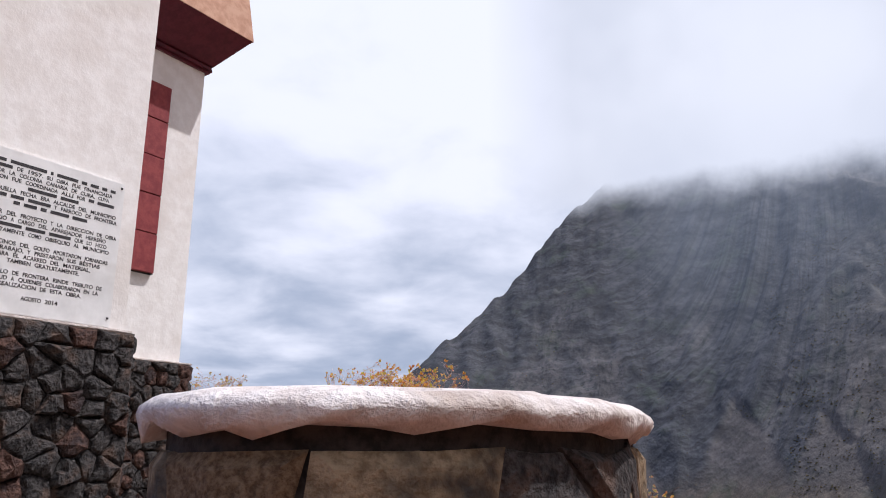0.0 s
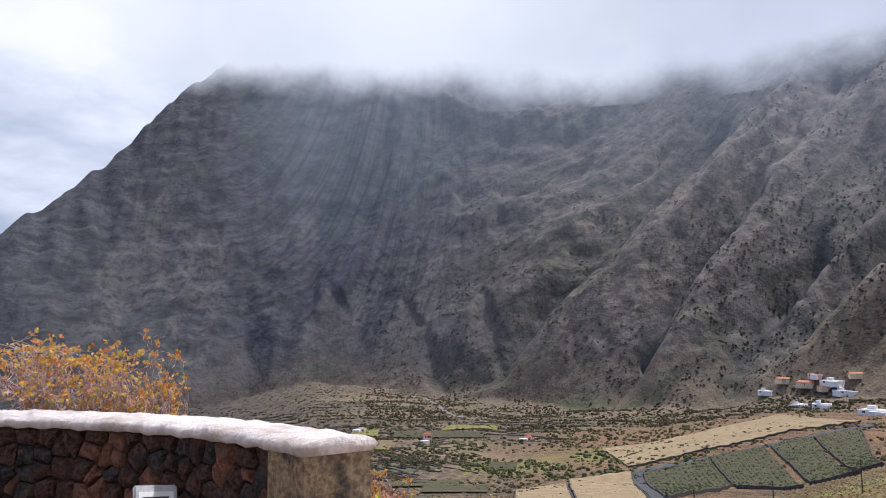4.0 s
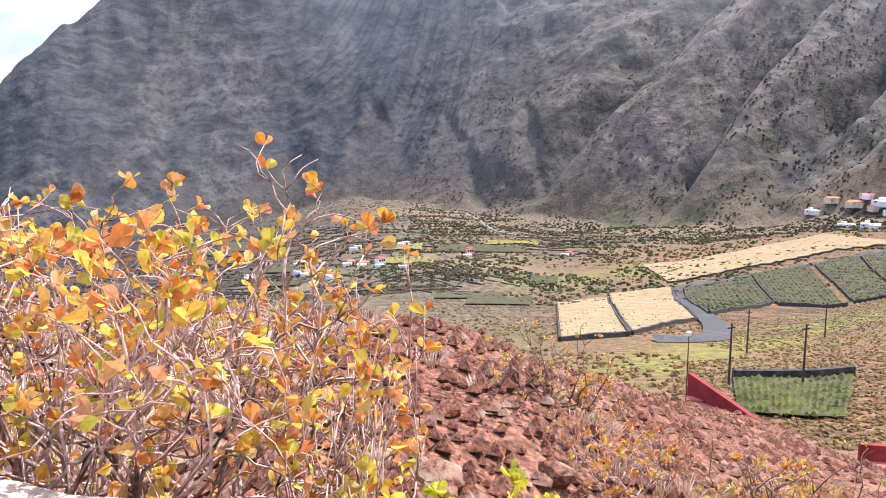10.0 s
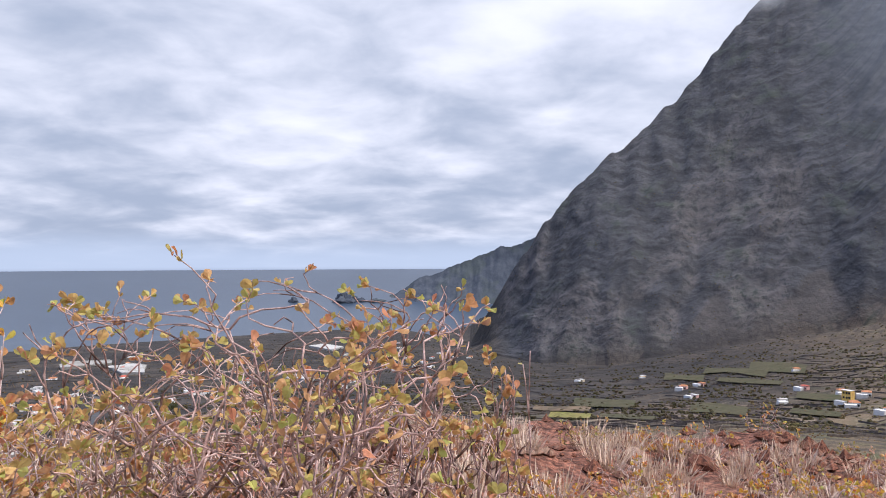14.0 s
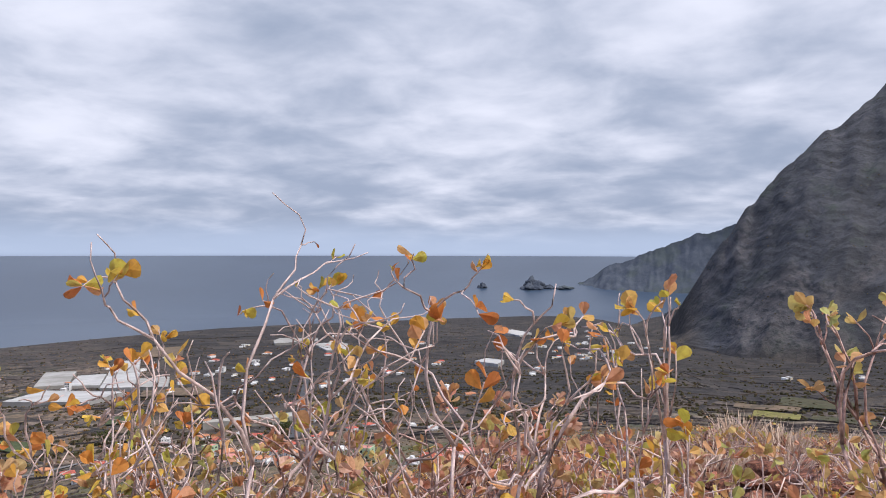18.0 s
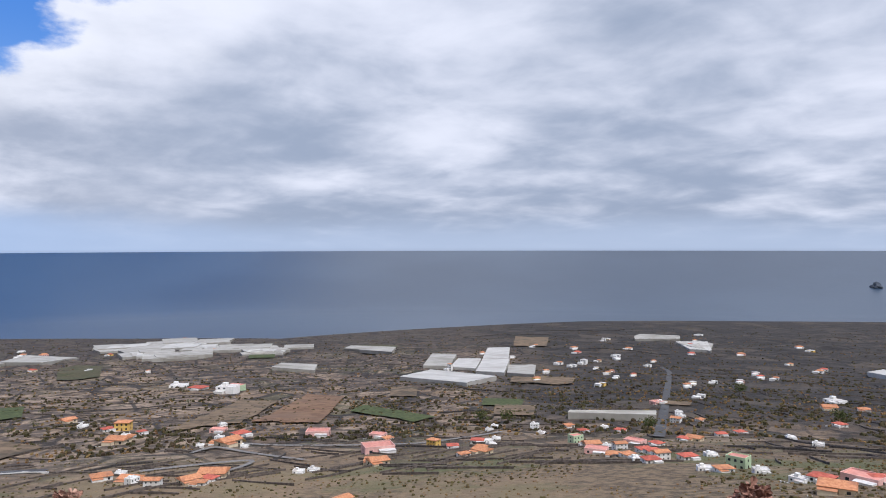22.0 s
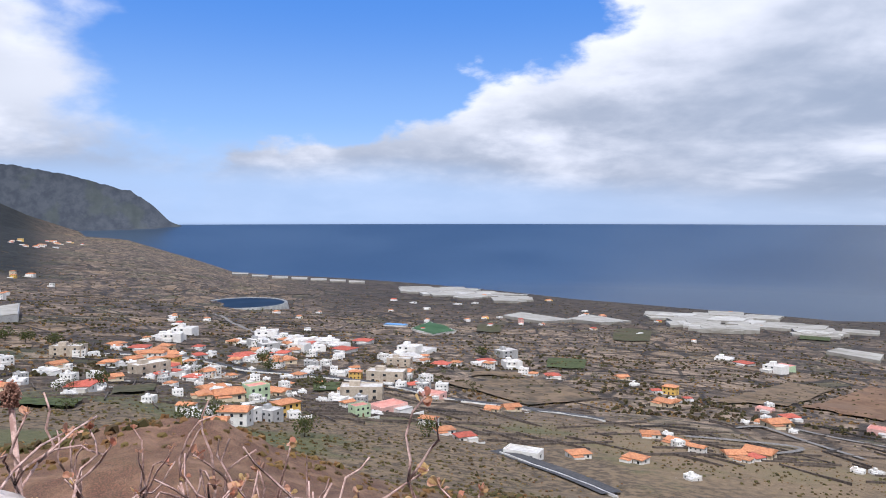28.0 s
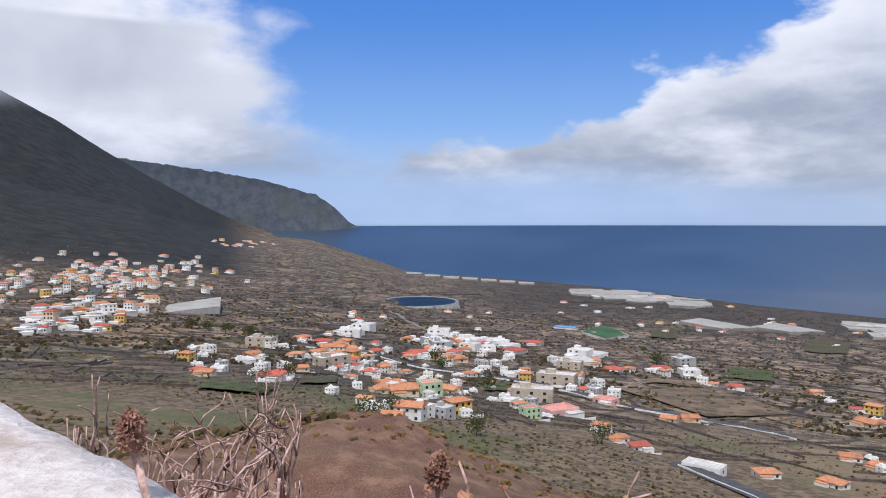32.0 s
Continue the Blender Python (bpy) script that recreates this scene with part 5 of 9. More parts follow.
for x, y, top, size, lean in ((-6.142, 7.611, 1.55, 0.165, 0.015), (-6.607, 7.743, 1.36, 0.125, 0.02), (-6.66, 7.46, 1.36, 0.16, 0.02), (-6.0, 7.85, 1.37, 0.115, 0.08), (-7.46, 6.58, 1.36, 0.10, 0.1),
                              (-8.80, 3.85, 1.38, 0.075, 0.25), (-8.74, 4.44, 1.29, 0.062, 0.35), (-7.86, 6.1, 1.22, 0.09, 0.1)):
    dry_rosette(x, y, top, size, int(-x * 100), lean)

# half-dry shrubs along the shoulder above the valley
for i in range(64):
    p = Vector((0.78, 3.5, 0)) + heading(-26 - 70 * ((i * 0.618) % 1.0)) * rng.uniform(4.2, 8.6)
    if (p.xy - CENTRE.xy).length < 6.0:
        continue
    tall = rng.uniform(0.3, 0.62) if i % 4 else rng.uniform(0.6, 0.85)
    shrub((p.x, p.y, ground(p.x, p.y) - 0.02), tall * 0.75, tall * 1.35, 11, 420, rng.choice([leaf_autumn, leaf_dry, leaf_red, leaf_autumn, leaf_dry]), rng.choice([twig_grey, twig_brown]), 400 + i, "small half dry shrub with yellow leaves on red cinder", 0.034, 0.35, depth=3, group="dry tufts on the cinder")

# pale dry cushions and thin shrubs on the northern shoulder
for i in range(70):
    p = Vector((-1.3, 6.5, 0)) + heading(-34 + 58 * ((i * 0.618) % 1.0)) * rng.uniform(2.6, 8.5)
    if (p.xy - CENTRE.xy).length < 5.75:
        continue
    tall = rng.uniform(0.22, 0.5)
    shrub((p.x, p.y, ground(p.x, p.y) - 0.02), tall * 0.9, tall * 1.15, 12, 260, rng.choice([leaf_red, leaf_dry, leaf_autumn]), rng.choice([twig_pale, twig_pale, twig_grey]), 700 + i, "small bleached dry shrub on red cinder", 0.03, 0.45, depth=3, group="dry tufts on the cinder")

# low tufts and stones on the cinder shoulder
def grass_tuft(p, s):
    g = ground(p.x, p.y)
    vs, fs = [], []
    for k in range(90):
        a, o = rng.uniform(0, 6.28), rng.random() ** 0.5
        r0 = Vector((math.cos(a), math.sin(a), 0)) * s * o * 0.5
        tip = r0 * 2.0 + Vector((rng.uniform(-0.3, 0.3) * s, rng.uniform(-0.3, 0.3) * s, s * rng.uniform(0.5, 1.1)))
        side = Vector((-math.sin(a), math.cos(a), 0)) * 0.004
        b = len(vs)
        o3 = Vector((p.x, p.y, g - 0.02))
        vs += [o3 + r0 - side, o3 + r0 + side, o3 + (r0 + tip) * 0.55 + side * 0.6 + Vector((0, 0, s * 0.08)), o3 + tip]
        fs += [(b, b + 1, b + 2), (b, b + 2, b + 3)]
    tagged(raw("grass_tuft", vs, fs, straw), "straw coloured dry grass tuft on red cinder", "grass", "dry tufts on the cinder", "stuff")


for i in range(150):
    p = Vector((-1.3, 6.5, 0)) + heading(-36 + 62 * ((i * 0.618) % 1.0)) * rng.uniform(2.6, 8.5)
    if (p.xy - CENTRE.xy).length > 5.75:
        grass_tuft(p, rng.uniform(0.12, 0.32))

for i in range(150):
    yaw = rng.uniform(-88, 42)
    rr = rng.uniform(4.2, 11.5) if yaw > -30 else rng.uniform(3.6, 9.0)
    p = EYE + heading(yaw) * rr
    if (p.xy - CENTRE.xy).length < 5.9:
        continue
    kind = rng.random()
    g = ground(p.x, p.y)
    if kind < 0.45:
        s = rng.uniform(0.16, 0.4)
        shrub((p.x, p.y, g), s, s * 1.25, 7, 90, rng.choice([leaf_red, leaf_dry, leaf_autumn]), rng.choice([twig_grey, twig_brown]), 200 + i, "small dry shrub on red cinder", 0.03, 0.4, depth=3, group="dry tufts on the cinder")
    else:
        grass_tuft(p, rng.uniform(0.1, 0.28))


def rock(p, size, mat, seed):
    bm = bmesh.new()
    bmesh.ops.create_icosphere(bm, subdivisions=2, radius=size)
    for q in bm.verts:
        q.co *= 1 + 0.45 * noise.noise(q.co / size * 0.9 + Vector((seed * 3.1, seed, 0)))
        q.co.z *= 0.7
    bmesh.ops.translate(bm, vec=p, verts=bm.verts)
    return bm


cinder_rock = mottled("cinder_rock", (0.055, 0.022, 0.015), (0.25, 0.10, 0.06), 30.0, (0.33, 0.22, 0.16), 3.0, 0.95, 0.9, 0.02)
for i in range(280):
    yaw = rng.uniform(-88, 15)
    p = EYE + heading(yaw) * rng.uniform(4.0, 9.5)
    if (p.xy - CENTRE.xy).length < 5.8:
        continue
    s = 0.035 + 0.13 * rng.random() ** 2
    tagged(part("cinder_stone", rock(Vector((p.x, p.y, ground(p.x, p.y) + s * 0.2)), s, None, i), cinder_rock), "rough red brown cinder stone", "stone", "stones on the cinder slope")
vs, fs = [], []
for i in range(24000):
    yaw = rng.uniform(-95, 45) if i % 3 == 0 else rng.uniform(-92, -12)
    far = 3.6 + 40 * rng.random() ** 2.2
    p = EYE + heading(yaw) * far
    if (p.xy - CENTRE.xy).length < 5.5:
        continue
    s = (0.012 + 0.075 * rng.random() ** 2.6) * (1 + far / 16)
    c = Vector((p.x, p.y, ground(p.x, p.y) + s * 0.3))
    b = len(vs)
    vs += [c + Vector((rng.uniform(0.5, 1.2) * s * sx, rng.uniform(0.5, 1.2) * s * sy, rng.uniform(0.3, 0.9) * s * sz)) for sx, sy, sz in ((1, 0, 0), (-1, 0, 0), (0, 1, 0), (0, -1, 0), (0.1, 0.1, 1), (0, 0, -1))]
    fs += [tuple(b + k for k in f) for f in ((0, 2, 4), (2, 1, 4), (1, 3, 4), (3, 0, 4), (2, 0, 5), (1, 2, 5), (3, 1, 5), (0, 3, 5))]
tagged(raw("gravel", vs, fs, cinder_rock), "loose red cinder gravel", "gravel", kind="stuff")


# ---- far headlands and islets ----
# bluish low-contrast base colours carry the haze of distance
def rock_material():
    m, n = material("hazed_rock", 0.95)
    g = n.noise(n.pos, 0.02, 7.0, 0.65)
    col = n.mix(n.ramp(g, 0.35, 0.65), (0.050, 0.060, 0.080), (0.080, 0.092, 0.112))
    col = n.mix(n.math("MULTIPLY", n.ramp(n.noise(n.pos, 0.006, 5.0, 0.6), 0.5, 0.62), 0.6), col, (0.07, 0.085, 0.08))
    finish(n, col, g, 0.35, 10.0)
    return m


hazed_rock = rock_material()


def headland(name, label, outline, r, depth_r):
    """A ridge seen over the sea: its crest follows (heading, angle of sight)."""
    o = np.array(outline, float)
    yaw = np.linspace(o[0, 0], o[-1, 0], 160)
    top = EYE.z + r * np.tan(np.radians(np.interp(yaw, o[:, 0], o[:, 1])))
    rows = 34
    f = np.linspace(0, 1, rows)[:, None]
    rr = r - depth_r * (1 - f) ** 1.3 + 0 * yaw
    base = SEA
    zz = base + (top - base) * (f ** 0.9)
    relief = (ridged(yaw * 1.3 + f * 0.8, f * 2.0 + yaw * 0.1, 4, 17) - 0.5) * 34 + (fbm(yaw * 5, f * 9, 3, 19) - 0.5) * 10
    zz = zz + relief * np.sin(np.pi * np.clip(f, 0, 1)) ** 0.6 + (fbm(yaw * 3, yaw * 0, 3, 23) - 0.5) * 16 * f
    a = np.radians(yaw) + 0 * f
    ob = sheet(name, EYE.x - np.sin(a) * rr, EYE.y + np.cos(a) * rr, zz, hazed_rock)
    return tagged(ob, label, "headland", kind="structure")


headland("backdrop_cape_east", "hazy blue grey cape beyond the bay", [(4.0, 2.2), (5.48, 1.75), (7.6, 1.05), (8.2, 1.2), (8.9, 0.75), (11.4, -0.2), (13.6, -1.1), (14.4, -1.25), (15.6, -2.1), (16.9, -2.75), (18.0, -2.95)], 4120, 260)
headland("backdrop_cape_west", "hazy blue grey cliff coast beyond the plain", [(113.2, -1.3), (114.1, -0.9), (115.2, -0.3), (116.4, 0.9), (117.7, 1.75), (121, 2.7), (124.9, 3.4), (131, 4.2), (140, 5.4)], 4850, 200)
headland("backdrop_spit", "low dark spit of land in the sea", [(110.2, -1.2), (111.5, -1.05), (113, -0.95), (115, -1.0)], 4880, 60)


def islet(yaw, elev_base, wide, tall, seed, label):
    r = 4000.0
    p = EYE + heading(yaw) * r
    z0 = EYE.z + r * math.tan(radians(elev_base)) - 10
    bm = bmesh.new()
    bmesh.ops.create_icosphere(bm, subdivisions=4, radius=1.0)
    for q in bm.verts:
        k = 1 + 0.55 * noise.noise(q.co * 1.4 + Vector((seed, 0, 0))) + 0.22 * noise.noise(q.co * 4)
        h = max(q.co.z, -0.2)
        q.co = Vector((q.co.x * wide * 0.5 * k * (1 - 0.45 * max(h, 0)), q.co.y * wide * 0.5 * k * (1 - 0.45 * max(h, 0)), h * tall * k))
    bmesh.ops.translate(bm, vec=(p.x, p.y, z0 + 8), verts=bm.verts)
    tagged(part("sea_rock", bm, hazed_rock), label, "rock", "sea stacks in the bay")


islet(20.3, -2.95, 122, 46, 1, "large dark rock stack in the sea")
islet(24.1, -2.95, 46, 25, 2, "small dark rock stack in the sea")
islet(19.0, -2.98, 60, 14, 3, "flat dark reef in the sea")
islet(17.9, -3.0, 90, 10, 4, "flat dark reef in the sea")


# ---- cloud on the crests, and haze painted over the flank, as glowing see-through sheets ----
def cloud_haze_sheet(yaw0, yaw1, r, e0, e1, full, seed, top_alpha=1.0, name="backdrop_cloud_haze", tones=((0.50, 0.53, 0.59), (0.74, 0.76, 0.80))):
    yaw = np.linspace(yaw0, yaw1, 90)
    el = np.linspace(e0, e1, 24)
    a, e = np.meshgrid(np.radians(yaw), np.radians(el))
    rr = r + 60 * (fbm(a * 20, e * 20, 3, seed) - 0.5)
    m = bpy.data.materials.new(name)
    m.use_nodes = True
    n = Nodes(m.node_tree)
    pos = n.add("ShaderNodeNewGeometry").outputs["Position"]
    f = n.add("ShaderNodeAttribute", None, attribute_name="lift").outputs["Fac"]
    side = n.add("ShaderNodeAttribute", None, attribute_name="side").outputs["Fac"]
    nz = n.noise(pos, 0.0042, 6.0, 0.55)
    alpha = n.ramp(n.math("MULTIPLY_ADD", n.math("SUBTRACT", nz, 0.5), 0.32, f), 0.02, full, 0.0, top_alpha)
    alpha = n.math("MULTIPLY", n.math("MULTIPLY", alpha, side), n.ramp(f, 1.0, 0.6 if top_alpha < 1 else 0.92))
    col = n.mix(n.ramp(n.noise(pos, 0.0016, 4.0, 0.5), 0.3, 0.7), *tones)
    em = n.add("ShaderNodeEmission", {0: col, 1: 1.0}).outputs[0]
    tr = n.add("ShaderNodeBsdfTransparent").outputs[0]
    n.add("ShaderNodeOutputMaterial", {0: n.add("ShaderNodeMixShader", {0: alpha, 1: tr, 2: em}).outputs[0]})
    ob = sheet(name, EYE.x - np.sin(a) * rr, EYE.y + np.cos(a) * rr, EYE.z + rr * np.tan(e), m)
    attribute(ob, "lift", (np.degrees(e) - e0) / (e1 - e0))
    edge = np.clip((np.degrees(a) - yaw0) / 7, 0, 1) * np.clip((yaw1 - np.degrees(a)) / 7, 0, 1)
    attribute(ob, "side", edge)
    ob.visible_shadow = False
    return tagged(ob, "self-lit sheet of cloud and haze over the mountain", "cloud", kind="structure")


cloud_haze_sheet(-108, -4, 1120, 16.6, 38.0, 0.16, 5)
# thin bluish glowing sheet: aerial haze painted in front of the mountain
cloud_haze_sheet(-108, -12, 1060, 1.0, 27.0, 1.3, 9, 0.38, tones=((0.30, 0.37, 0.50), (0.46, 0.52, 0.62)))
cloud_haze_sheet(124, 152, 2550, 6.6, 14.0, 0.5, 13)


# ---- materials of the valley, plain and town ----
asphalt = mottled("asphalt", (0.045, 0.045, 0.048), (0.085, 0.083, 0.085), 1.5, (0.10, 0.098, 0.098), 0.1, 0.9, 0.1)
track = mottled("pale_track", (0.13, 0.12, 0.11), (0.22, 0.205, 0.19), 0.8, rough=0.95, bump=0.1)
line_white = mottled("road_paint", (0.66, 0.66, 0.65), (0.78, 0.78, 0.77), 3.0, rough=0.8)
straw_field = mottled("straw_field", (0.225, 0.16, 0.085), (0.31, 0.235, 0.135), 0.25, (0.24, 0.175, 0.095), 0.05, 0.95, 0.2, 0.1)
dry_field = mottled("dry_field", (0.10, 0.072, 0.046), (0.19, 0.135, 0.085), 0.12, (0.06, 0.05, 0.035), 0.04, 0.95, 0.2, 0.1)
grass_field = mottled("green_yellow_grass", (0.11, 0.10, 0.03), (0.24, 0.22, 0.06), 0.35, (0.20, 0.14, 0.06), 0.09, 0.95, 0.3, 0.2)
vine_soil = mottled("vineyard_soil", (0.048, 0.044, 0.024), (0.085, 0.075, 0.038), 0.3, (0.045, 0.052, 0.02), 0.08, 0.95, 0.3, 0.2)
ochre_soil = mottled("ochre_soil", (0.12, 0.068, 0.04), (0.20, 0.12, 0.07), 0.1, (0.14, 0.09, 0.06), 0.02, 0.95, 0.1)
crop_green = mottled("crop_green", (0.034, 0.046, 0.016), (0.078, 0.092, 0.032), 0.3, rough=0.95, bump=0.3, dist=0.2)
basalt_wall = mottled("basalt_wall", (0.030, 0.027, 0.026), (0.085, 0.075, 0.07), 1.2, rough=0.95, bump=0.5)
shade_net = mottled("greenhouse_net", (0.27, 0.255, 0.225), (0.36, 0.345, 0.31), 0.05, (0.22, 0.205, 0.175), 0.012, 0.8, 0.05)
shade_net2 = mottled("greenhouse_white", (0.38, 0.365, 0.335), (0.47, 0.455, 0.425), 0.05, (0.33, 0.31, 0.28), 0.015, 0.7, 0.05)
pond = mottled("reservoir_water", (0.010, 0.022, 0.045), (0.018, 0.034, 0.062), 0.02, rough=0.6, bump=0.05)
for nd in pond.node_tree.nodes:
    if nd.bl_idname == "ShaderNodeBsdfPrincipled":
        nd.inputs["Specular IOR Level"].default_value = 0.1
liner = mottled("reservoir_rim", (0.16, 0.17, 0.17), (0.26, 0.26, 0.25), 0.1, rough=0.8)
turf = mottled("pitch_turf", (0.03, 0.075, 0.03), (0.05, 0.11, 0.045), 0.05, rough=0.9)
WALLS = {k: mottled("render_" + k, c1, c2, 0.7, c3, 0.15, 0.85, 0.1, per_object=0.06) for k, (c1, c2, c3) in {
    "white": ((0.70, 0.69, 0.67), (0.80, 0.79, 0.77), (0.62, 0.59, 0.55)), "cream": ((0.60, 0.50, 0.36), (0.72, 0.62, 0.47), (0.52, 0.43, 0.32)),
    "yellow": ((0.62, 0.40, 0.10), (0.74, 0.50, 0.16), (0.52, 0.34, 0.12)), "pink": ((0.62, 0.36, 0.32), (0.74, 0.46, 0.42), (0.54, 0.34, 0.30)),
    "green": ((0.40, 0.52, 0.34), (0.50, 0.62, 0.42), (0.36, 0.44, 0.30)), "tan": ((0.40, 0.34, 0.27), (0.52, 0.45, 0.37), (0.32, 0.27, 0.22)),
    "grey": ((0.36, 0.36, 0.36), (0.46, 0.46, 0.46), (0.30, 0.30, 0.30)), "wine": ((0.22, 0.05, 0.05), (0.30, 0.08, 0.075), (0.18, 0.05, 0.05)),
    "concrete": ((0.40, 0.34, 0.27), (0.50, 0.43, 0.35), (0.29, 0.25, 0.205))}.items()}
roof_orange = mottled("tile_orange", (0.38, 0.155, 0.075), (0.52, 0.245, 0.125), 1.4, (0.30, 0.135, 0.08), 0.3, 0.85, 0.3, per_object=0.12)
roof_red = mottled("tile_red", (0.34, 0.075, 0.05), (0.48, 0.13, 0.09), 1.4, (0.28, 0.08, 0.06), 0.3, 0.85, 0.3, per_object=0.12)
roof_flat = mottled("flat_roof", (0.46, 0.44, 0.42), (0.62, 0.60, 0.57), 0.6, (0.38, 0.33, 0.30), 0.2, 0.9, 0.1, per_object=0.12)
roof_pink = mottled("painted_roof", (0.48, 0.20, 0.16), (0.58, 0.27, 0.22), 0.6, (0.42, 0.2, 0.17), 0.2, 0.9, 0.1, per_object=0.12)
pane = mottled("window_pane", (0.020, 0.024, 0.030), (0.045, 0.052, 0.062), 2.0, rough=0.15, bump=0.0)
timber = mottled("door_timber", (0.09, 0.045, 0.025), (0.15, 0.08, 0.045), 3.0, rough=0.6)
foliage = leaf_material("tree_leaves", [(0.035, 0.06, 0.02), (0.06, 0.095, 0.03), (0.085, 0.125, 0.04), (0.05, 0.075, 0.03)], 0.7)
foliage_light = leaf_material("pepper_leaves", [(0.10, 0.15, 0.035), (0.15, 0.21, 0.05), (0.20, 0.26, 0.07), (0.08, 0.12, 0.03)], 0.6)
bark = mottled("bark", (0.06, 0.045, 0.035), (0.14, 0.11, 0.085), 8.0, rough=0.95, bump=0.5)
pole_wood = mottled("pole_wood", (0.045, 0.035, 0.03), (0.10, 0.08, 0.065), 5.0, rough=0.95)
red_paint = mottled("red_parapet_paint", (0.17, 0.014, 0.018), (0.25, 0.026, 0.028), 1.2, (0.24, 0.05, 0.045), 0.25, 0.7, 0.1)
pink_paint = mottled("pink_floor_paint", (0.37, 0.115, 0.098), (0.46, 0.155, 0.13), 1.0, (0.31, 0.10, 0.085), 0.22, 0.8, 0.1)


def drape(name, corners, mat, lift=0.35, n=26, parent=None, rmin=150.0):
    """A field laid over the land between corners given by heading and angle of sight."""
    c = [sight(*q, rmin) for q in corners]
    rows = []
    k = len(c)
    if k == 4:
        for i in range(n + 1):
            u0 = i / n
            rows.append([c[0].lerp(c[1], j / n).lerp(c[3].lerp(c[2], j / n), u0) for j in range(n + 1)])
        vs = [Vector((p.x, p.y, max(ground(p.x, p.y), ground(p.x + 1.5, p.y), ground(p.x, p.y + 1.5)) + lift + (p - EYE).xy.length * 0.0011)) for r in rows for p in r]
        fs = [(i * (n + 1) + j, (i + 1) * (n + 1) + j, (i + 1) * (n + 1) + j + 1, i * (n + 1) + j + 1) for i in range(n) for j in range(n)]
    return raw(name, vs, fs, mat, parent), c


def ribbon(name, pts, width, mat, lift=0.4, step=8.0, parent=None):
    """A road or wall foot along plan points, laid on the land. Returns its centre line too."""
    line = []
    for a, b in zip(pts, pts[1:]):
        m = max(1, int((Vector(b).xy - Vector(a).xy).length / step))
        line += [Vector(a).lerp(Vector(b), k / m) for k in range(m)]
    line.append(Vector(pts[-1]))
    for _ in range(3):
        line = [line[0]] + [(line[i - 1] + line[i] * 2 + line[i + 1]) / 4 for i in range(1, len(line) - 1)] + [line[-1]]
    zs = [ground(p.x, p.y) for p in line]
    for _ in range(4):
        zs = [zs[0]] + [max((zs[i - 1] + 2 * zs[i] + zs[i + 1]) / 4, zs[i] - 0.2) for i in range(1, len(zs) - 1)] + [zs[-1]]
    vs, fs = [], []
    for i, p in enumerate(line):
        d = (line[min(i + 1, len(line) - 1)] - line[max(i - 1, 0)]).xy.normalized()
        s = Vector((-d.y, d.x, 0)) * width / 2
        line[i] = Vector((p.x, p.y, zs[i] + lift))
        for e in (-1, 1):
            q = line[i] + s * e
            vs.append(Vector((q.x, q.y, max(line[i].z, ground(q.x, q.y) + 0.15))))
    for i in range(len(line) - 1):
        fs.append((2 * i, 2 * i + 1, 2 * i + 3, 2 * i + 2))
    return raw(name, vs, fs, mat, parent), line


def stone_fence(pts, height=1.1, thick=0.7, label="dry stone wall of dark basalt beside a field"):
    """A low dry-stone wall with an uneven top along plan points."""
    line = []
    for a, b in zip(pts, pts[1:]):
        m = max(1, int((b - a).xy.length / 4))
        line += [a.lerp(b, k / m) for k in range(m)]
    line.append(pts[-1])
    bm = bmesh.new()
    rows = []
    for i, p in enumerate(line):
        d = (line[min(i + 1, len(line) - 1)] - line[max(i - 1, 0)]).xy
        d = d.normalized() if d.length > 1e-6 else Vector((1, 0))
        s = Vector((-d.y, d.x, 0)) * thick / 2
        g = ground(p.x, p.y)
        h = g + height * (0.85 + 0.3 * rng.random())
        o = Vector((p.x, p.y, 0))
        rows.append([bm.verts.new(o - s + Vector((0, 0, g - 0.5))), bm.verts.new(o - s * 0.8 + Vector((0, 0, h))), bm.verts.new(o + s * 0.8 + Vector((0, 0, h))), bm.verts.new(o + s + Vector((0, 0, g - 0.5)))])
    for p, q in zip(rows, rows[1:]):
        for j in range(3):
            bm.faces.new((p[j], q[j], q[j + 1], p[j + 1]))
    bm.faces.new(rows[0]); bm.faces.new(rows[-1][::-1])
    bmesh.ops.recalc_face_normals(bm, faces=bm.faces)
    return tagged(part("field_wall", bm, basalt_wall), label, "wall", "dry stone field walls", "structure")


def rows_of_plants(name, c, mat, rows, per_row, size, label, parent=None):
    """Vines in rows: small leafy clumps, joined."""
    vs, fs = [], []
    for i in range(rows):
        for j in range(per_row):
            u0, v0 = (i + 0.5) / rows, (j + rng.uniform(0.1, 0.9)) / per_row
            if rng.random() < 0.12:
                continue
            p = c[0].lerp(c[1], u0).lerp(c[3].lerp(c[2], u0), v0)
            g = ground(p.x, p.y) + 0.3
            s = size * rng.uniform(0.6, 1.3)
            b = len(vs)
            for k in range(5):
                a = k * 1.2566 + rng.random()
                vs.append(Vector((p.x + math.cos(a) * s * rng.uniform(0.7, 1.2), p.y + math.sin(a) * s * rng.uniform(0.7, 1.2), g + s * rng.uniform(0.0, 0.4))))
            vs.append(Vector((p.x, p.y, g + s * rng.uniform(0.8, 1.3))))
            fs += [(b + k, b + (k + 1) % 5, b + 5) for k in range(5)]
    return tagged(raw(name, vs, fs, mat, parent), label, "crop", kind="stuff")


# ---- valley: road, vineyards, fields ----
STREET = [(-65.8, -6.22), (-68.0, -7.35), (-69.8, -8.25), (-72.0, -9.17), (-74.6, -9.89), (-78.0, -10.50), (-80.9, -10.92), (-83.3, -11.16)]
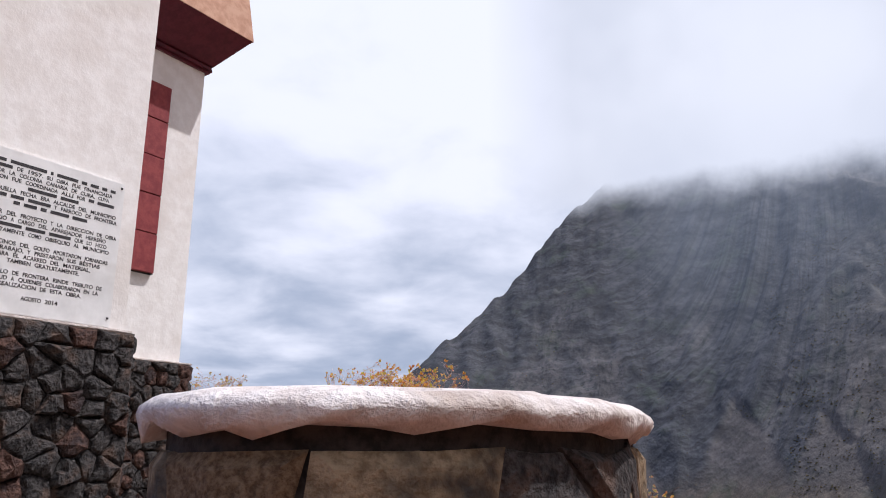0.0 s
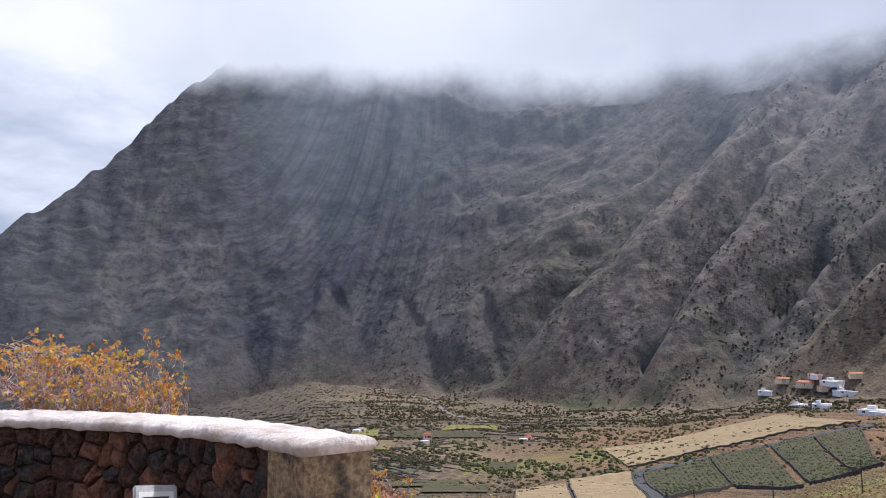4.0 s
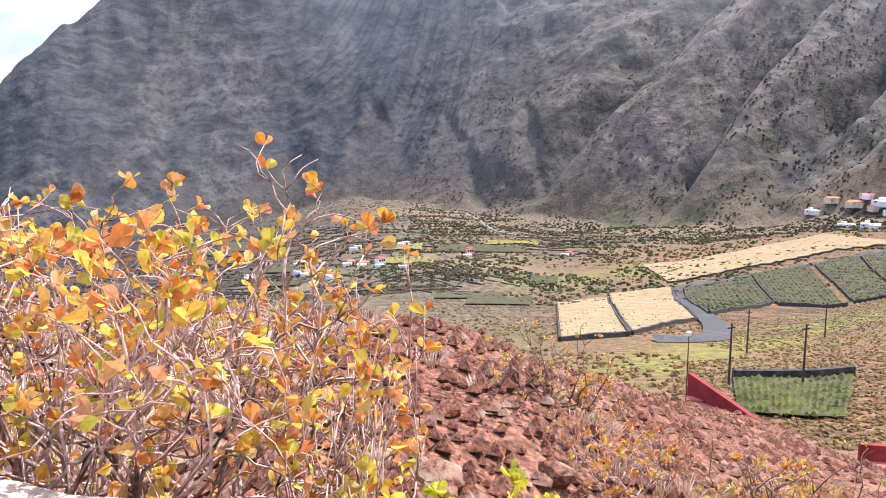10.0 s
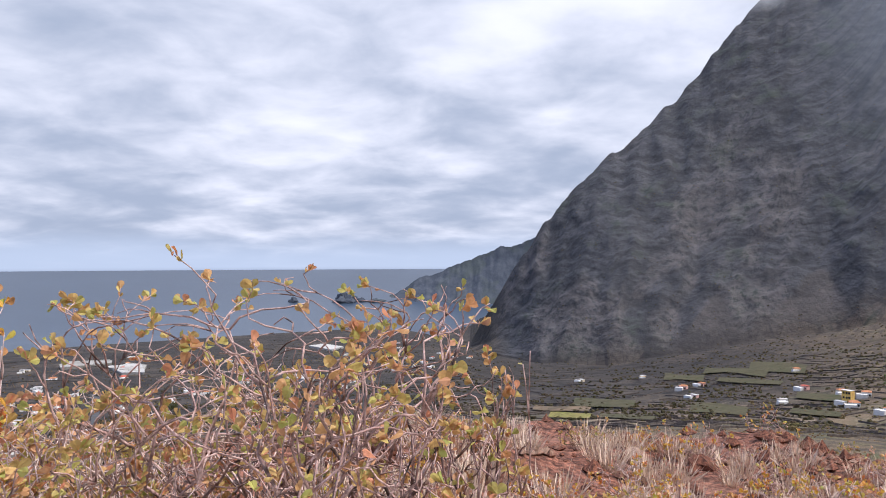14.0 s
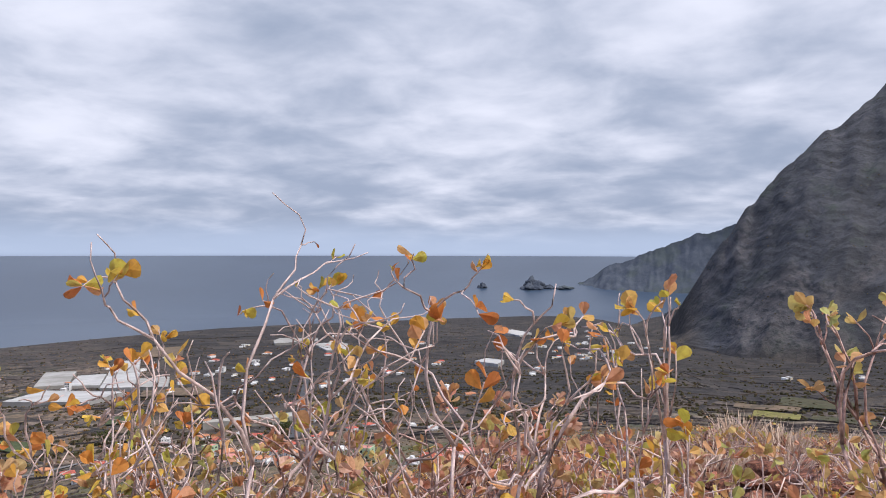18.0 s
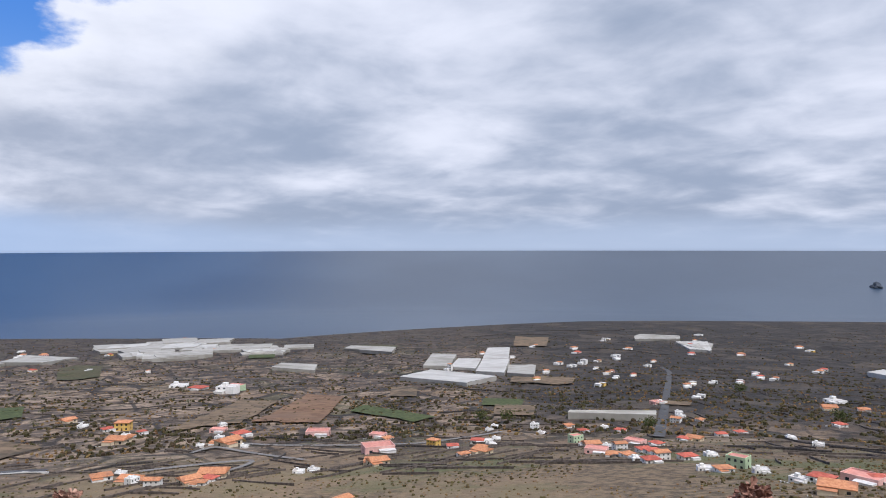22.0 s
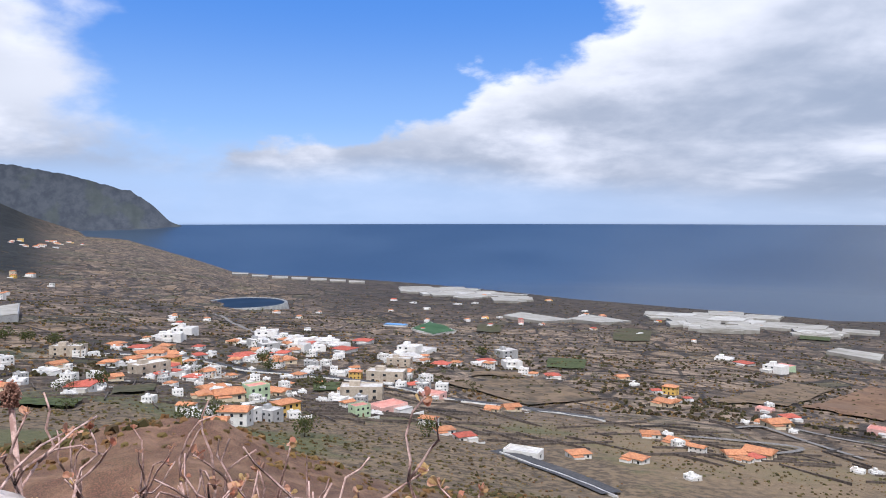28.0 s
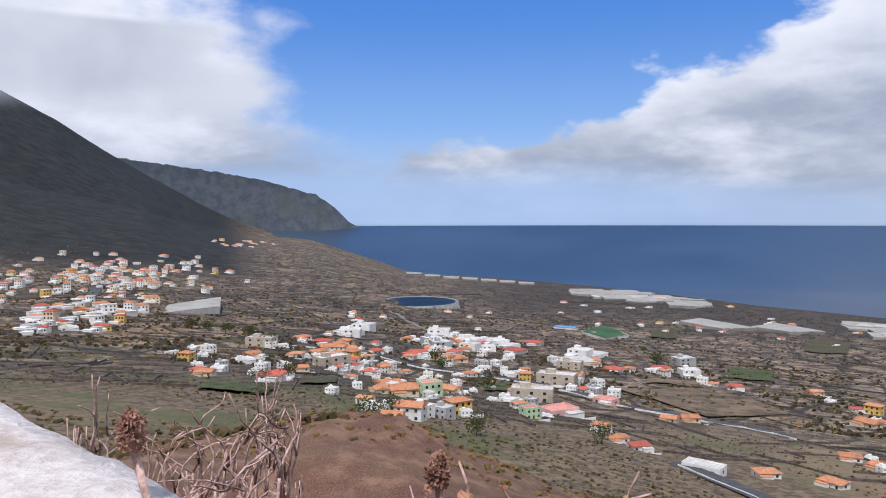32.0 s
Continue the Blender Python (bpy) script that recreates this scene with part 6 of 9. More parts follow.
ROAD = [(-59.5, -6.61), (-55.3, -7.78), (-50.3, -9.17), (-45.8, -10.18), (-43.8, -10.53), (-44.6, -11.43), (-45.9, -12.35), (-46.9, -13.35), (-46.7, -14.30), (-45.3, -14.82), (-42.2, -15.76)]
VINES_A = [(-44.6, -10.63), (-49.2, -9.46), (-50.7, -11.21), (-46.3, -12.37)]
VINES_B = [(-49.2, -9.38), (-52.8, -8.43), (-55.3, -10.98), (-51.1, -11.31)]
VINES_C = [(-53.3, -8.36), (-55.8, -7.66), (-58.8, -9.79), (-55.8, -10.74)]
VINES_D = [(-56.0, -7.66), (-58.8, -6.94), (-60.1, -9.17), (-58.8, -9.62)]
FIELD_A = [(-39.2, -11.25), (-43.7, -10.56), (-45.5, -12.84), (-40.7, -14.12)]
FIELD_B = [(-35.2, -12.08), (-39.0, -11.54), (-40.5, -14.22), (-35.2, -14.93)]
FIELD_C = [(-43.5, -10.22), (-58.8, -6.42), (-53.7, -6.23), (-41.6, -9.01)]
FIELD_D = [(-47.6, -16.71), (-55.4, -15.53), (-54.7, -18.44), (-47.8, -19.01)]
POLES = [(-47.3, -17.08), (-52.2, -16.66), (-58.5, -16.77), (-66.5, -16.26), (-59.2, -11.09), (-64.7, -9.09), (-53.8, -13.24), (-48.7, -14.79), (-69.3, -8.77), (-74.1, -10.20)]

ob, line = ribbon("road", [sight(*q) for q in ROAD], 6.5, asphalt, 0.6)
tagged(ob, "narrow asphalt valley road", "road", kind="structure")
stone_fence([p + Vector((2.0, 4.0, 0)) for p in line[: len(line) // 2]], 0.9, 0.6)
for i, (nm, c4) in enumerate((("VA", VINES_A), ("VB", VINES_B), ("VC", VINES_C), ("VD", VINES_D))):
    ob, c = drape("vineyard_soil", c4, vine_soil, 0.35)
    tagged(ob, "vineyard plot of dark green vines in rows", "vineyard", "vineyard plots", "structure")
    rows_of_plants("vines", c, crop_green, 15, 42, 1.0, "rows of low green vines")
    stone_fence([c[0], c[3]], 1.3, 1.0)
    stone_fence([c[3], c[2]], 1.5, 1.0)
stone_fence([sight(*q) for q in (VINES_D[1], VINES_D[2])], 1.3, 1.0)
for c4 in (FIELD_A, FIELD_B):
    ob, c = drape("straw_field", c4, straw_field, 0.35)
    tagged(ob, "pale straw field with young vines in rows", "field", "straw fields", "structure")
    rows_of_plants("young_vines", c, crop_green, 13, 22, 0.42, "thin rows of young vines")
    stone_fence([c[0], c[1]], 0.9, 0.7); stone_fence([c[1], c[2]], 1.0, 0.8); stone_fence([c[2], c[3]], 1.2, 0.8); stone_fence([c[3], c[0]], 0.9, 0.7)
ob, c = drape("dry_field", FIELD_C, straw_field, 0.4)
tagged(ob, "long dry tan field beside the road", "field", kind="structure")
stone_fence([c[0], c[1]], 1.3, 1.0)
ob, c = drape("green_field", FIELD_D, vine_soil, 0.35, rmin=66)
tagged(ob, "dark field with yellow green vines", "field", kind="structure")
rows_of_plants("low_vines", c, mottled("yellow_vines", (0.065, 0.075, 0.02), (0.15, 0.16, 0.04), 0.5, rough=0.9), 16, 34, 0.42, "low yellow green vines")
stone_fence([c[0], c[1]], 1.4, 0.9)
ob, line = ribbon("track", [sight(*q) for q in ((-24.5, -5.2), (-27.4, -5.05), (-28.9, -5.5), (-30.5, -6.6), (-33.0, -7.1))], 5.0, track, 0.8)
tagged(ob, "pale winding track on the valley floor", "track", kind="structure")
# scattered scrub on the valley sides, terraces and plain
def scrub(name, n, yaw0, yaw1, r0, r1, size, mat, label, seed, pick_patch=0.4):
    rnd = random.Random(seed)
    vs, fs = [], []
    for i in range(n):
        yaw, rr = rnd.uniform(yaw0, yaw1), math.exp(rnd.uniform(math.log(r0), math.log(r1)))
        p = EYE + heading(yaw) * rr
        if noise.noise((p.x / 60, p.y / 60, seed)) < pick_patch - 0.5:
            continue
        g = ground(p.x, p.y) - 0.1
        s = size * rnd.uniform(0.45, 1.35)
        b = len(vs)
        for k in range(5):
            a = k * 1.2566 + rnd.random()
            vs.append((p.x + math.cos(a) * s * rnd.uniform(0.6, 1.2), p.y + math.sin(a) * s * rnd.uniform(0.6, 1.2), g))
        for k in range(4):
            a = k * 1.5708 + rnd.random()
            vs.append((p.x + math.cos(a) * s * 0.6, p.y + math.sin(a) * s * 0.6, g + s * rnd.uniform(0.5, 1.0)))
        fs += [(b + k, b + (k + 1) % 5, b + 5 + min(k, 3)) for k in range(5)] + [(b + (k + 1) % 5, b + 5 + (k + 1) % 4, b + 5 + k) for k in range(4)] + [(b + 5, b + 6, b + 7, b + 8)]
    return tagged(raw(name, vs, fs, mat), label, "scrub", kind="stuff")


scrub_dry = leaf_material("dry_scrub", [(0.17, 0.095, 0.05), (0.26, 0.15, 0.065), (0.19, 0.15, 0.06), (0.11, 0.085, 0.05), (0.32, 0.20, 0.08), (0.15, 0.135, 0.05)], 0.9)
scrub_olive = leaf_material("olive_scrub", [(0.05, 0.055, 0.025), (0.085, 0.09, 0.038), (0.13, 0.125, 0.05), (0.15, 0.115, 0.06), (0.07, 0.06, 0.035)], 0.9)
scrub_dark = leaf_material("dark_scrub", [(0.030, 0.035, 0.022), (0.05, 0.06, 0.03), (0.075, 0.08, 0.04), (0.06, 0.05, 0.035)], 0.9)
scrub("hillside_scrub", 30000, -103, -46, 62, 330, 0.32, scrub_dry, "dry orange and brown scrub on the hillside", 3, 0.25)
scrub("terrace_scrub", 9000, -46, 25, 62, 340, 0.5, scrub_dry, "dry scrub below the cinder hill", 10, 0.3)
scrub("valley_scrub", 9000, -75, -5, 330, 1250, 1.25, scrub_olive, "olive scattered bushes in the valley", 4, 0.42)
scrub("valley_gardens", 2600, -50, -18, 420, 900, 1.7, foliage, "dark green trees and gardens on the valley floor", 13, 0.45)
scrub("flank_scrub", 30000, -102, -24, 760, 2000, 1.9, scrub_dark, "dark bushes scattered over the mountain flank", 11, 0.38)
scrub("slope_scrub", 5500, -100, -20, 560, 1500, 1.7, scrub_olive, "dark bushes on the lower mountain flanks", 5, 0.4)
scrub("hill_scrub", 9000, -103, -66, 190, 560, 0.75, scrub_dry, "dry scrub on the terraced hill", 6, 0.35)
scrub("plain_scrub", 30000, -30, 142, 420, 2600, 1.7, scrub_dark, "dark scrub and walls on the lava plain", 7, 0.42)
scrub("plain_dry_scrub", 14000, 20, 142, 420, 2000, 1.2, scrub_dry, "pale dry scrub scattered over the plain", 12, 0.4)
scrub("near_plain_scrub", 15000, 20, 142, 66, 430, 0.6, scrub_olive, "dark scrub on the western flank of the hill", 8, 0.35)
scrub("near_plain_dry", 9000, 20, 142, 60, 400, 0.4, scrub_dry, "dry brown scrub on the western flank", 9, 0.3)

# a web of low stone walls over the plain, too many to count
field_stone = mottled("field_stone", (0.06, 0.05, 0.044), (0.15, 0.122, 0.104), 0.6, rough=0.95, bump=0.4)


def wall_web(n, yaw0, yaw1, r0, r1, seed, label):
    rnd = random.Random(seed)
    vs, fs = [], []
    for i in range(n):
        yaw, rr = rnd.uniform(yaw0, yaw1), math.exp(rnd.uniform(math.log(r0), math.log(r1)))
        if -62 < yaw < -33 and rr < 620:
            continue
        p = EYE + heading(yaw) * rr
        g0 = noise.noise((p.x / 300, p.y / 300, 2.0)) * 60
        d = heading(g0 + (35 if rnd.random() < 0.6 else 125) + rnd.uniform(-9, 9))
        ln = rnd.uniform(12, 42)
        thick, tall = max(0.5, rr / 2400), max(0.8, rr / 2000)
        s = Vector((-d.y, d.x, 0)) * thick / 2
        m = max(2, int(ln / 12))
        b = len(vs)
        for k in range(m + 1):
            q = p + d * ln * k / m
            g = ground(q.x, q.y)
            h = g + tall * rnd.uniform(0.7, 1.25)
            vs += [(q.x - s.x, q.y - s.y, g - 1.0), (q.x - s.x * 0.7, q.y - s.y * 0.7, h), (q.x + s.x * 0.7, q.y + s.y * 0.7, h), (q.x + s.x, q.y + s.y, g - 1.0)]
        for k in range(m):
            c = b + 4 * k
            fs += [(c + j, c + 4 + j, c + 5 + j, c + 1 + j) for j in range(3)]
    return tagged(raw("stone_walls", vs, fs, field_stone), label, "walls", kind="stuff")


wall_web(1300, 18, 140, 260, 2300, 21, "web of dark dry stone walls over the lava plain")
wall_web(700, -40, 18, 330, 1000, 22, "web of dark dry stone walls on the valley terraces")

# dry-stone walls that divide the lava plain and the valley floor
for i in range(80):
    yaw, rr = rng.uniform(-45, 136), math.exp(rng.uniform(math.log(330), math.log(2300)))
    if yaw < 12 and rr > (1200 if yaw > -20 else 820):
        continue
    p = EYE + heading(yaw) * rr
    d = heading(yaw + 90 + rng.uniform(-30, 30)) if rng.random() < 0.7 else heading(yaw + rng.uniform(-25, 25))
    ln = rng.uniform(0.04, 0.14) * rr
    stone_fence([p, p + d * ln * 0.5 + heading(yaw) * rng.uniform(-8, 8), p + d * ln], max(1.0, rr / 1100), max(0.7, rr / 1000), "dark dry stone wall across the lava plain")


# ---- houses ----
def house_template(kind, lite=False):
    """A house on its own ground line, about 10 m wide. Kinds differ in storeys, roof and colour."""
    wall_c, roof, storeys, wx, wy = {0: ("white", "hip_o", 1, 11, 8.5), 1: ("white", "flat", 1, 11, 8), 2: ("yellow", "hip_o", 2, 10, 8), 3: ("white", "hip_r", 1, 10.5, 8.5),
                                     4: ("tan", "flat", 2, 16, 8), 5: ("pink", "flatp", 1, 11.5, 8), 6: ("cream", "gable", 1, 11, 8.5), 7: ("white", "grey", 1, 15, 7.5),
                                     8: ("green", "flatp", 2, 10, 8), 9: ("white", "gable", 2, 12, 8.5), 10: ("wine", "gable", 2, 6.0, 8.5), 11: ("yellow", "gable", 2, 6.0, 8.5),
                                     12: ("white", "flat", 2, 11, 9), 13: ("grey", "flat", 2, 11, 9)}[kind]
    words = {"white": "white rendered", "yellow": "yellow rendered", "tan": "tan rendered", "pink": "pink rendered", "cream": "cream rendered", "green": "pale green", "wine": "wine red", "grey": "grey rendered"}[wall_c]
    rwords = {"hip_o": "orange hipped tile roof", "flat": "flat terrace roof", "hip_r": "red hipped tile roof", "flatp": "pink painted flat roof", "gable": "orange gabled tile roof", "grey": "grey sheet roof"}[roof]
    h = 3.0 * storeys
    ob = thing("house", "%s house with %s" % (words, rwords), "house", "houses of the plain")
    part("wall", box(-wx / 2, wx / 2, -wy / 2, wy / 2, -2.5, h), WALLS[wall_c], ob)
    if roof.startswith("hip") or roof == "gable":
        e, ridge = 0.5, (wx - wy) / 2 + (0 if roof.startswith("hip") else wy / 2 - 0.0)
        ridge = min(ridge, wx / 2 + 0.3)
        bm = bmesh.new()
        x, y, rh = wx / 2 + e, wy / 2 + e, wy * 0.20
        lo = [bm.verts.new(q) for q in ((-x, -y, h - 0.1), (x, -y, h - 0.1), (x, y, h - 0.1), (-x, y, h - 0.1))]
        ed = [bm.verts.new(q) for q in ((-x, -y, h + 0.12), (x, -y, h + 0.12), (x, y, h + 0.12), (-x, y, h + 0.12))]
        r0, r1 = bm.verts.new((-ridge, 0, h + rh)), bm.verts.new((ridge, 0, h + rh))
        for f in ((lo[3], lo[2], lo[1], lo[0]), (ed[0], ed[1], r1, r0), (ed[1], ed[2], r1), (ed[2], ed[3], r0, r1), (ed[3], ed[0], r0)):
            bm.faces.new(f)
        for k in range(4):
            bm.faces.new((lo[k], lo[(k + 1) % 4], ed[(k + 1) % 4], ed[k]))
        part("roof", bm, roof_red if roof == "hip_r" else roof_orange, ob)
    else:
        mt = {"flat": roof_flat, "flatp": roof_pink, "grey": roof_flat}[roof]
        part("roof", box(-wx / 2 + 0.2, wx / 2 - 0.2, -wy / 2 + 0.2, wy / 2 - 0.2, h + 0.003, h + 0.12), mt, ob)
        if not lite:
            bm = bmesh.new()
            lo, hi = [], []
            for x, y in ((wx / 2, wy / 2), (wx / 2 - 0.2, wy / 2 - 0.2)):
                lo.append([bm.verts.new((sx * x, sy * y, h + 0.003)) for sx, sy in ((-1, -1), (1, -1), (1, 1), (-1, 1))])
                hi.append([bm.verts.new((sx * x, sy * y, h + 0.7)) for sx, sy in ((-1, -1), (1, -1), (1, 1), (-1, 1))])
            for k in range(4):
                j = (k + 1) % 4
                bm.faces.new((lo[0][k], lo[0][j], hi[0][j], hi[0][k]))
                bm.faces.new((lo[1][j], lo[1][k], hi[1][k], hi[1][j]))
                bm.faces.new((hi[0][k], hi[0][j], hi[1][j], hi[1][k]))
            part("parapet", bm, WALLS[wall_c], ob)
        if kind in (1, 4, 12, 13):
            part("stair_head", box(-wx * 0.3, -wx * 0.05, -wy * 0.1, wy * 0.25, h + 0.12, h + 2.4), WALLS[wall_c], ob)
    for s in range(storeys):
        z = 0.95 + 3.0 * s
        for k in range(2 if lite else 3 if wx > 8 else 2):
            x = -wx / 2 + (k + 0.6) * wx / (3.2 if wx > 8 else 2.2)
            for sy in (-1,):
                if s == 0 and k == 1:
                    part("door", box(x - 0.55, x + 0.55, sy * wy / 2 - 0.06, sy * wy / 2 + 0.06, 0.0, 2.15), timber, ob)
                else:
                    part("window", box(x - 0.6, x + 0.6, sy * wy / 2 - 0.05, sy * wy / 2 + 0.05, z, z + 1.3), pane, ob)
        for sx in () if lite else (-1, 1):
            part("window", box(sx * wx / 2 - 0.05, sx * wx / 2 + 0.05, -0.6, 0.6, z, z + 1.3), pane, ob)
    if kind in (0, 1, 3, 5, 6, 12):
        ax = wx * (0.2 if kind % 2 else -0.24)
        part("annex", box(ax - wx * 0.26, ax + wx * 0.26, -wy / 2 - 3.2, -wy / 2 + 0.1, -2.5, 2.5), WALLS["white" if kind != 6 else "cream"], ob)
        part("annex_roof", box(ax - wx * 0.27, ax + wx * 0.27, -wy / 2 - 3.35, -wy / 2 - 0.01, 2.503, 2.62), roof_orange if kind in (0, 6) else roof_flat, ob)
    if not lite and kind < 10:
        part("garden_wall", box(-wx * 0.75, wx * 0.75, -wy / 2 - 5.2, -wy / 2 - 4.95, -3.0, 0.7), WALLS["white"], ob)
    return ob, wx


TEMPLATES = {}


def house(yaw, elev, kind, wide, turn=None, dist=None, group=""):
    """A house of the given kind where the sight line meets the land; wide: its width as an angle."""
    p = sight(yaw, elev) if dist is None else EYE + heading(yaw) * dist
    p.z = ground(p.x, p.y)
    r = (p - EYE).xy.length
    if turn is None:
        turn = yaw + rng.choice([-14, 18, 32, -30]) + rng.uniform(-12, 12)
    lite = r > 620
    key = (kind, lite)
    new_one = key not in TEMPLATES
    if new_one:
        TEMPLATES[key] = house_template(kind, lite)
    ob, wx = TEMPLATES[key]
    k = min(max(2 * r * math.tan(radians(wide / 2)) / wx * 0.82, 0.62), 1.6)
    m = Matrix.Translation(p) @ Matrix.Rotation(radians(turn), 4, "Z") @ Matrix.Diagonal((k, k, min(k, 1.06), 1))
    if new_one:
        ob.matrix_basis = m
    else:
        ob = copy_thing(ob, m)
    if group:
        ob["group"] = group
    return ob


TOWN_NEAR = [(110.7, -15.26, 9, 2.7), (107.0, -14.87, 2, 2.1), (113.5, -14.70, 1, 2.0), (111.2, -13.50, 6, 2.6), (109.2, -13.52, 8, 2.0), (107.6, -13.40, 6, 1.8), (101.2, -13.87, 4, 3.9), (99.2, -14.92, 5, 3.1), (101.4, -15.12, 8, 1.7), (103.0, -14.07, 1, 2.3), (99.3, -12.64, 4, 2.7), (97.1, -13.15, 3, 1.4), (95.6, -13.87, 5, 1.6), (98.3, -11.44, 4, 1.7), (101.7, -12.37, 2, 1.4), (105.4, -11.91, 1, 1.6), (116.7, -11.26, 4, 2.4), (115.2, -10.71, 2, 1.7), (115.0, -11.39, 3, 1.3), (113.7, -11.97, 3, 1.7), (110.7, -10.79, 0, 1.1), (115.6, -8.82, 1, 1.7), (107.1, -9.48, 0, 1.0), (106.7, -10.98, 1, 1.8)]
TOWN_EDGE = [(109.0, -10.20, 6, 1.1), (95.1, -11.49, 3, 1.3), (91.6, -11.32, 3, 1.5), (87.9, -12.14, 0, 1.1), (96.4, -10.91, 0, 1.0), (89.6, -14.77, 6, 1.5), (91.0, -14.88, 6, 1.3), (96.0, -16.00, 9, 2.2), (94.8, -16.54, 0, 2.4), (93.2, -16.99, 3, 2.1), (88.6, -18.15, 7, 3.4), (84.4, -17.98, 0, 2.6), (80.1, -18.03, 0, 2.6), (123.3, -10.65, 1, 2.6), (127.3, -10.33, 2, 1.5), (125.0, -11.17, 1, 2.1), (121.9, -9.55, 4, 2.0), (118.9, -9.37, 1, 1.3), (117.8, -10.54, 1, 1.5), (120.4, -11.83, 3, 1.9), (121.2, -12.08, 3, 2.4), (126.1, -9.59, 0, 1.5), (132.2, -6.74, 1, 3.5), (135.0, -7.66, 1, 2.9)]
SLOPE_WEST = [(76.0, -18.85, 1, 2.1), (62.0, -19.55, 9, 2.0), (75.7, -17.06, 9, 1.2), (77.2, -16.60, 6, 1.6), (79.1, -16.22, 0, 2.2), (71.5, -16.87, 6, 2.2), (73.2, -17.06, 6, 1.3), (65.3, -17.00, 1, 1.6), (59.3, -16.63, 6, 1.7), (59.3, -15.74, 5, 2.3), (55.0, -15.37, 2, 1.3), (51.2, -15.90, 6, 1.5), (50.6, -15.27, 1, 1.3), (69.6, -14.16, 3, 1.6), (70.5, -14.70, 6, 1.8), (71.2, -13.74, 5, 1.1), (72.5, -14.66, 1, 1.1), (77.7, -13.03, 2, 1.5), (78.0, -13.92, 6, 1.6), (76.5, -13.39, 3, 0.9), (80.3, -12.63, 1, 1.3), (63.9, -14.42, 5, 1.7), (74.0, -10.38, 1, 1.0), (70.0, -10.86, 8, 1.7), (59.3, -14.66, 5, 1.0)]
HAMLET = [(50.3, -13.97, 1, 0.8), (51.0, -15.09, 7, 1.7), (51.3, -15.83, 2, 1.3), (43.6, -14.15, 3, 0.9), (40.8, -14.01, 3, 1.1), (36.8, -13.09, 9, 1.2), (46.7, -14.38, 1, 1.0), (44.1, -14.90, 8, 1.0), (41.7, -15.14, 1, 1.2), (39.7, -14.79, 5, 1.0), (40.2, -15.69, 0, 1.2), (38.5, -16.00, 3, 1.2), (37.8, -15.72, 9, 1.0), (35.9, -15.57, 3, 1.7), (34.7, -16.23, 1, 1.4), (36.2, -14.31, 3, 1.1), (35.1, -12.86, 0, 1.0), (32.4, -13.53, 3, 0.9), (38.2, -11.86, 5, 0.9)]
FARMS = [(29.6, -13.49, 1, 1.3), (27.1, -11.36, 6, 1.1), (26.7, -10.87, 1, 1.0), (25.0, -11.26, 0, 1.0), (26.5, -12.37, 3, 1.1), (27.9, -13.76, 1, 1.5), (32.4, -15.82, 8, 1.1), (30.9, -15.99, 1, 1.7), (29.4, -16.14, 1, 1.6), (28.0, -15.97, 3, 1.3), (27.2, -16.51, 6, 1.3), (25.5, -15.71, 5, 1.1), (24.7, -15.59, 3, 1.5), (43.3, -15.07, 0, 1.0), (42.5, -15.58, 5, 1.0), (40.8, -15.21, 9, 1.0), (39.0, -15.29, 3, 1.1)]
VALLEY = [(-54.2, -3.9, 6, 1.0), (-56.2, -3.55, 5, 1.0), (-57.9, -4.6, 1, 1.0), (-61.2, -5.2, 1, 0.9), (-64.2, -5.9, 1, 0.8), (-66.3, -5.6, 6, 0.9), (-68.3, -5.9, 1, 1.2), (-64.6, -8.0, 1, 1.3), (-53.0, -4.72, 1, 0.8), (-55.1, -5.58, 1, 0.8), (-56.5, -5.56, 1, 1.0), (-57.3, -3.97, 1, 1.2), (-58.6, -3.47, 6, 0.8), (-59.8, -5.87, 1, 1.6), (-62.8, -6.51, 1, 0.9), (-63.4, -8.26, 1, 2.0), (-55.6, -4.12, 6, 1.0), (-56.7, -4.35, 6, 0.8), (-67.1, -5.21, 1, 0.8), (-65.4, -6.22, 2, 0.7)]
for rowset, grp in ((TOWN_NEAR, "houses of the near town"), (TOWN_EDGE, "houses of the near town"), (SLOPE_WEST, "houses on the western slope"), (HAMLET, "houses of the hamlet"), (FARMS, "farmhouses on the lava plain"), (VALLEY, "houses of the valley village")):
    for yaw, el, kind, wide in rowset:
        house(yaw, el, kind, wide, group=grp)

# the far town and the small houses strewn over the plain
def strew(n, yaw0, yaw1, e0, e1, kinds, wide, grp, seed):
    rnd = random.Random(seed)
    for i in range(n):
        yaw, el = rnd.triangular(yaw0, yaw1), rnd.uniform(e0, e1)
        house(yaw, el, rnd.choice(kinds), wide * rnd.uniform(0.8, 1.3), turn=rnd.uniform(0, 180), group=grp)


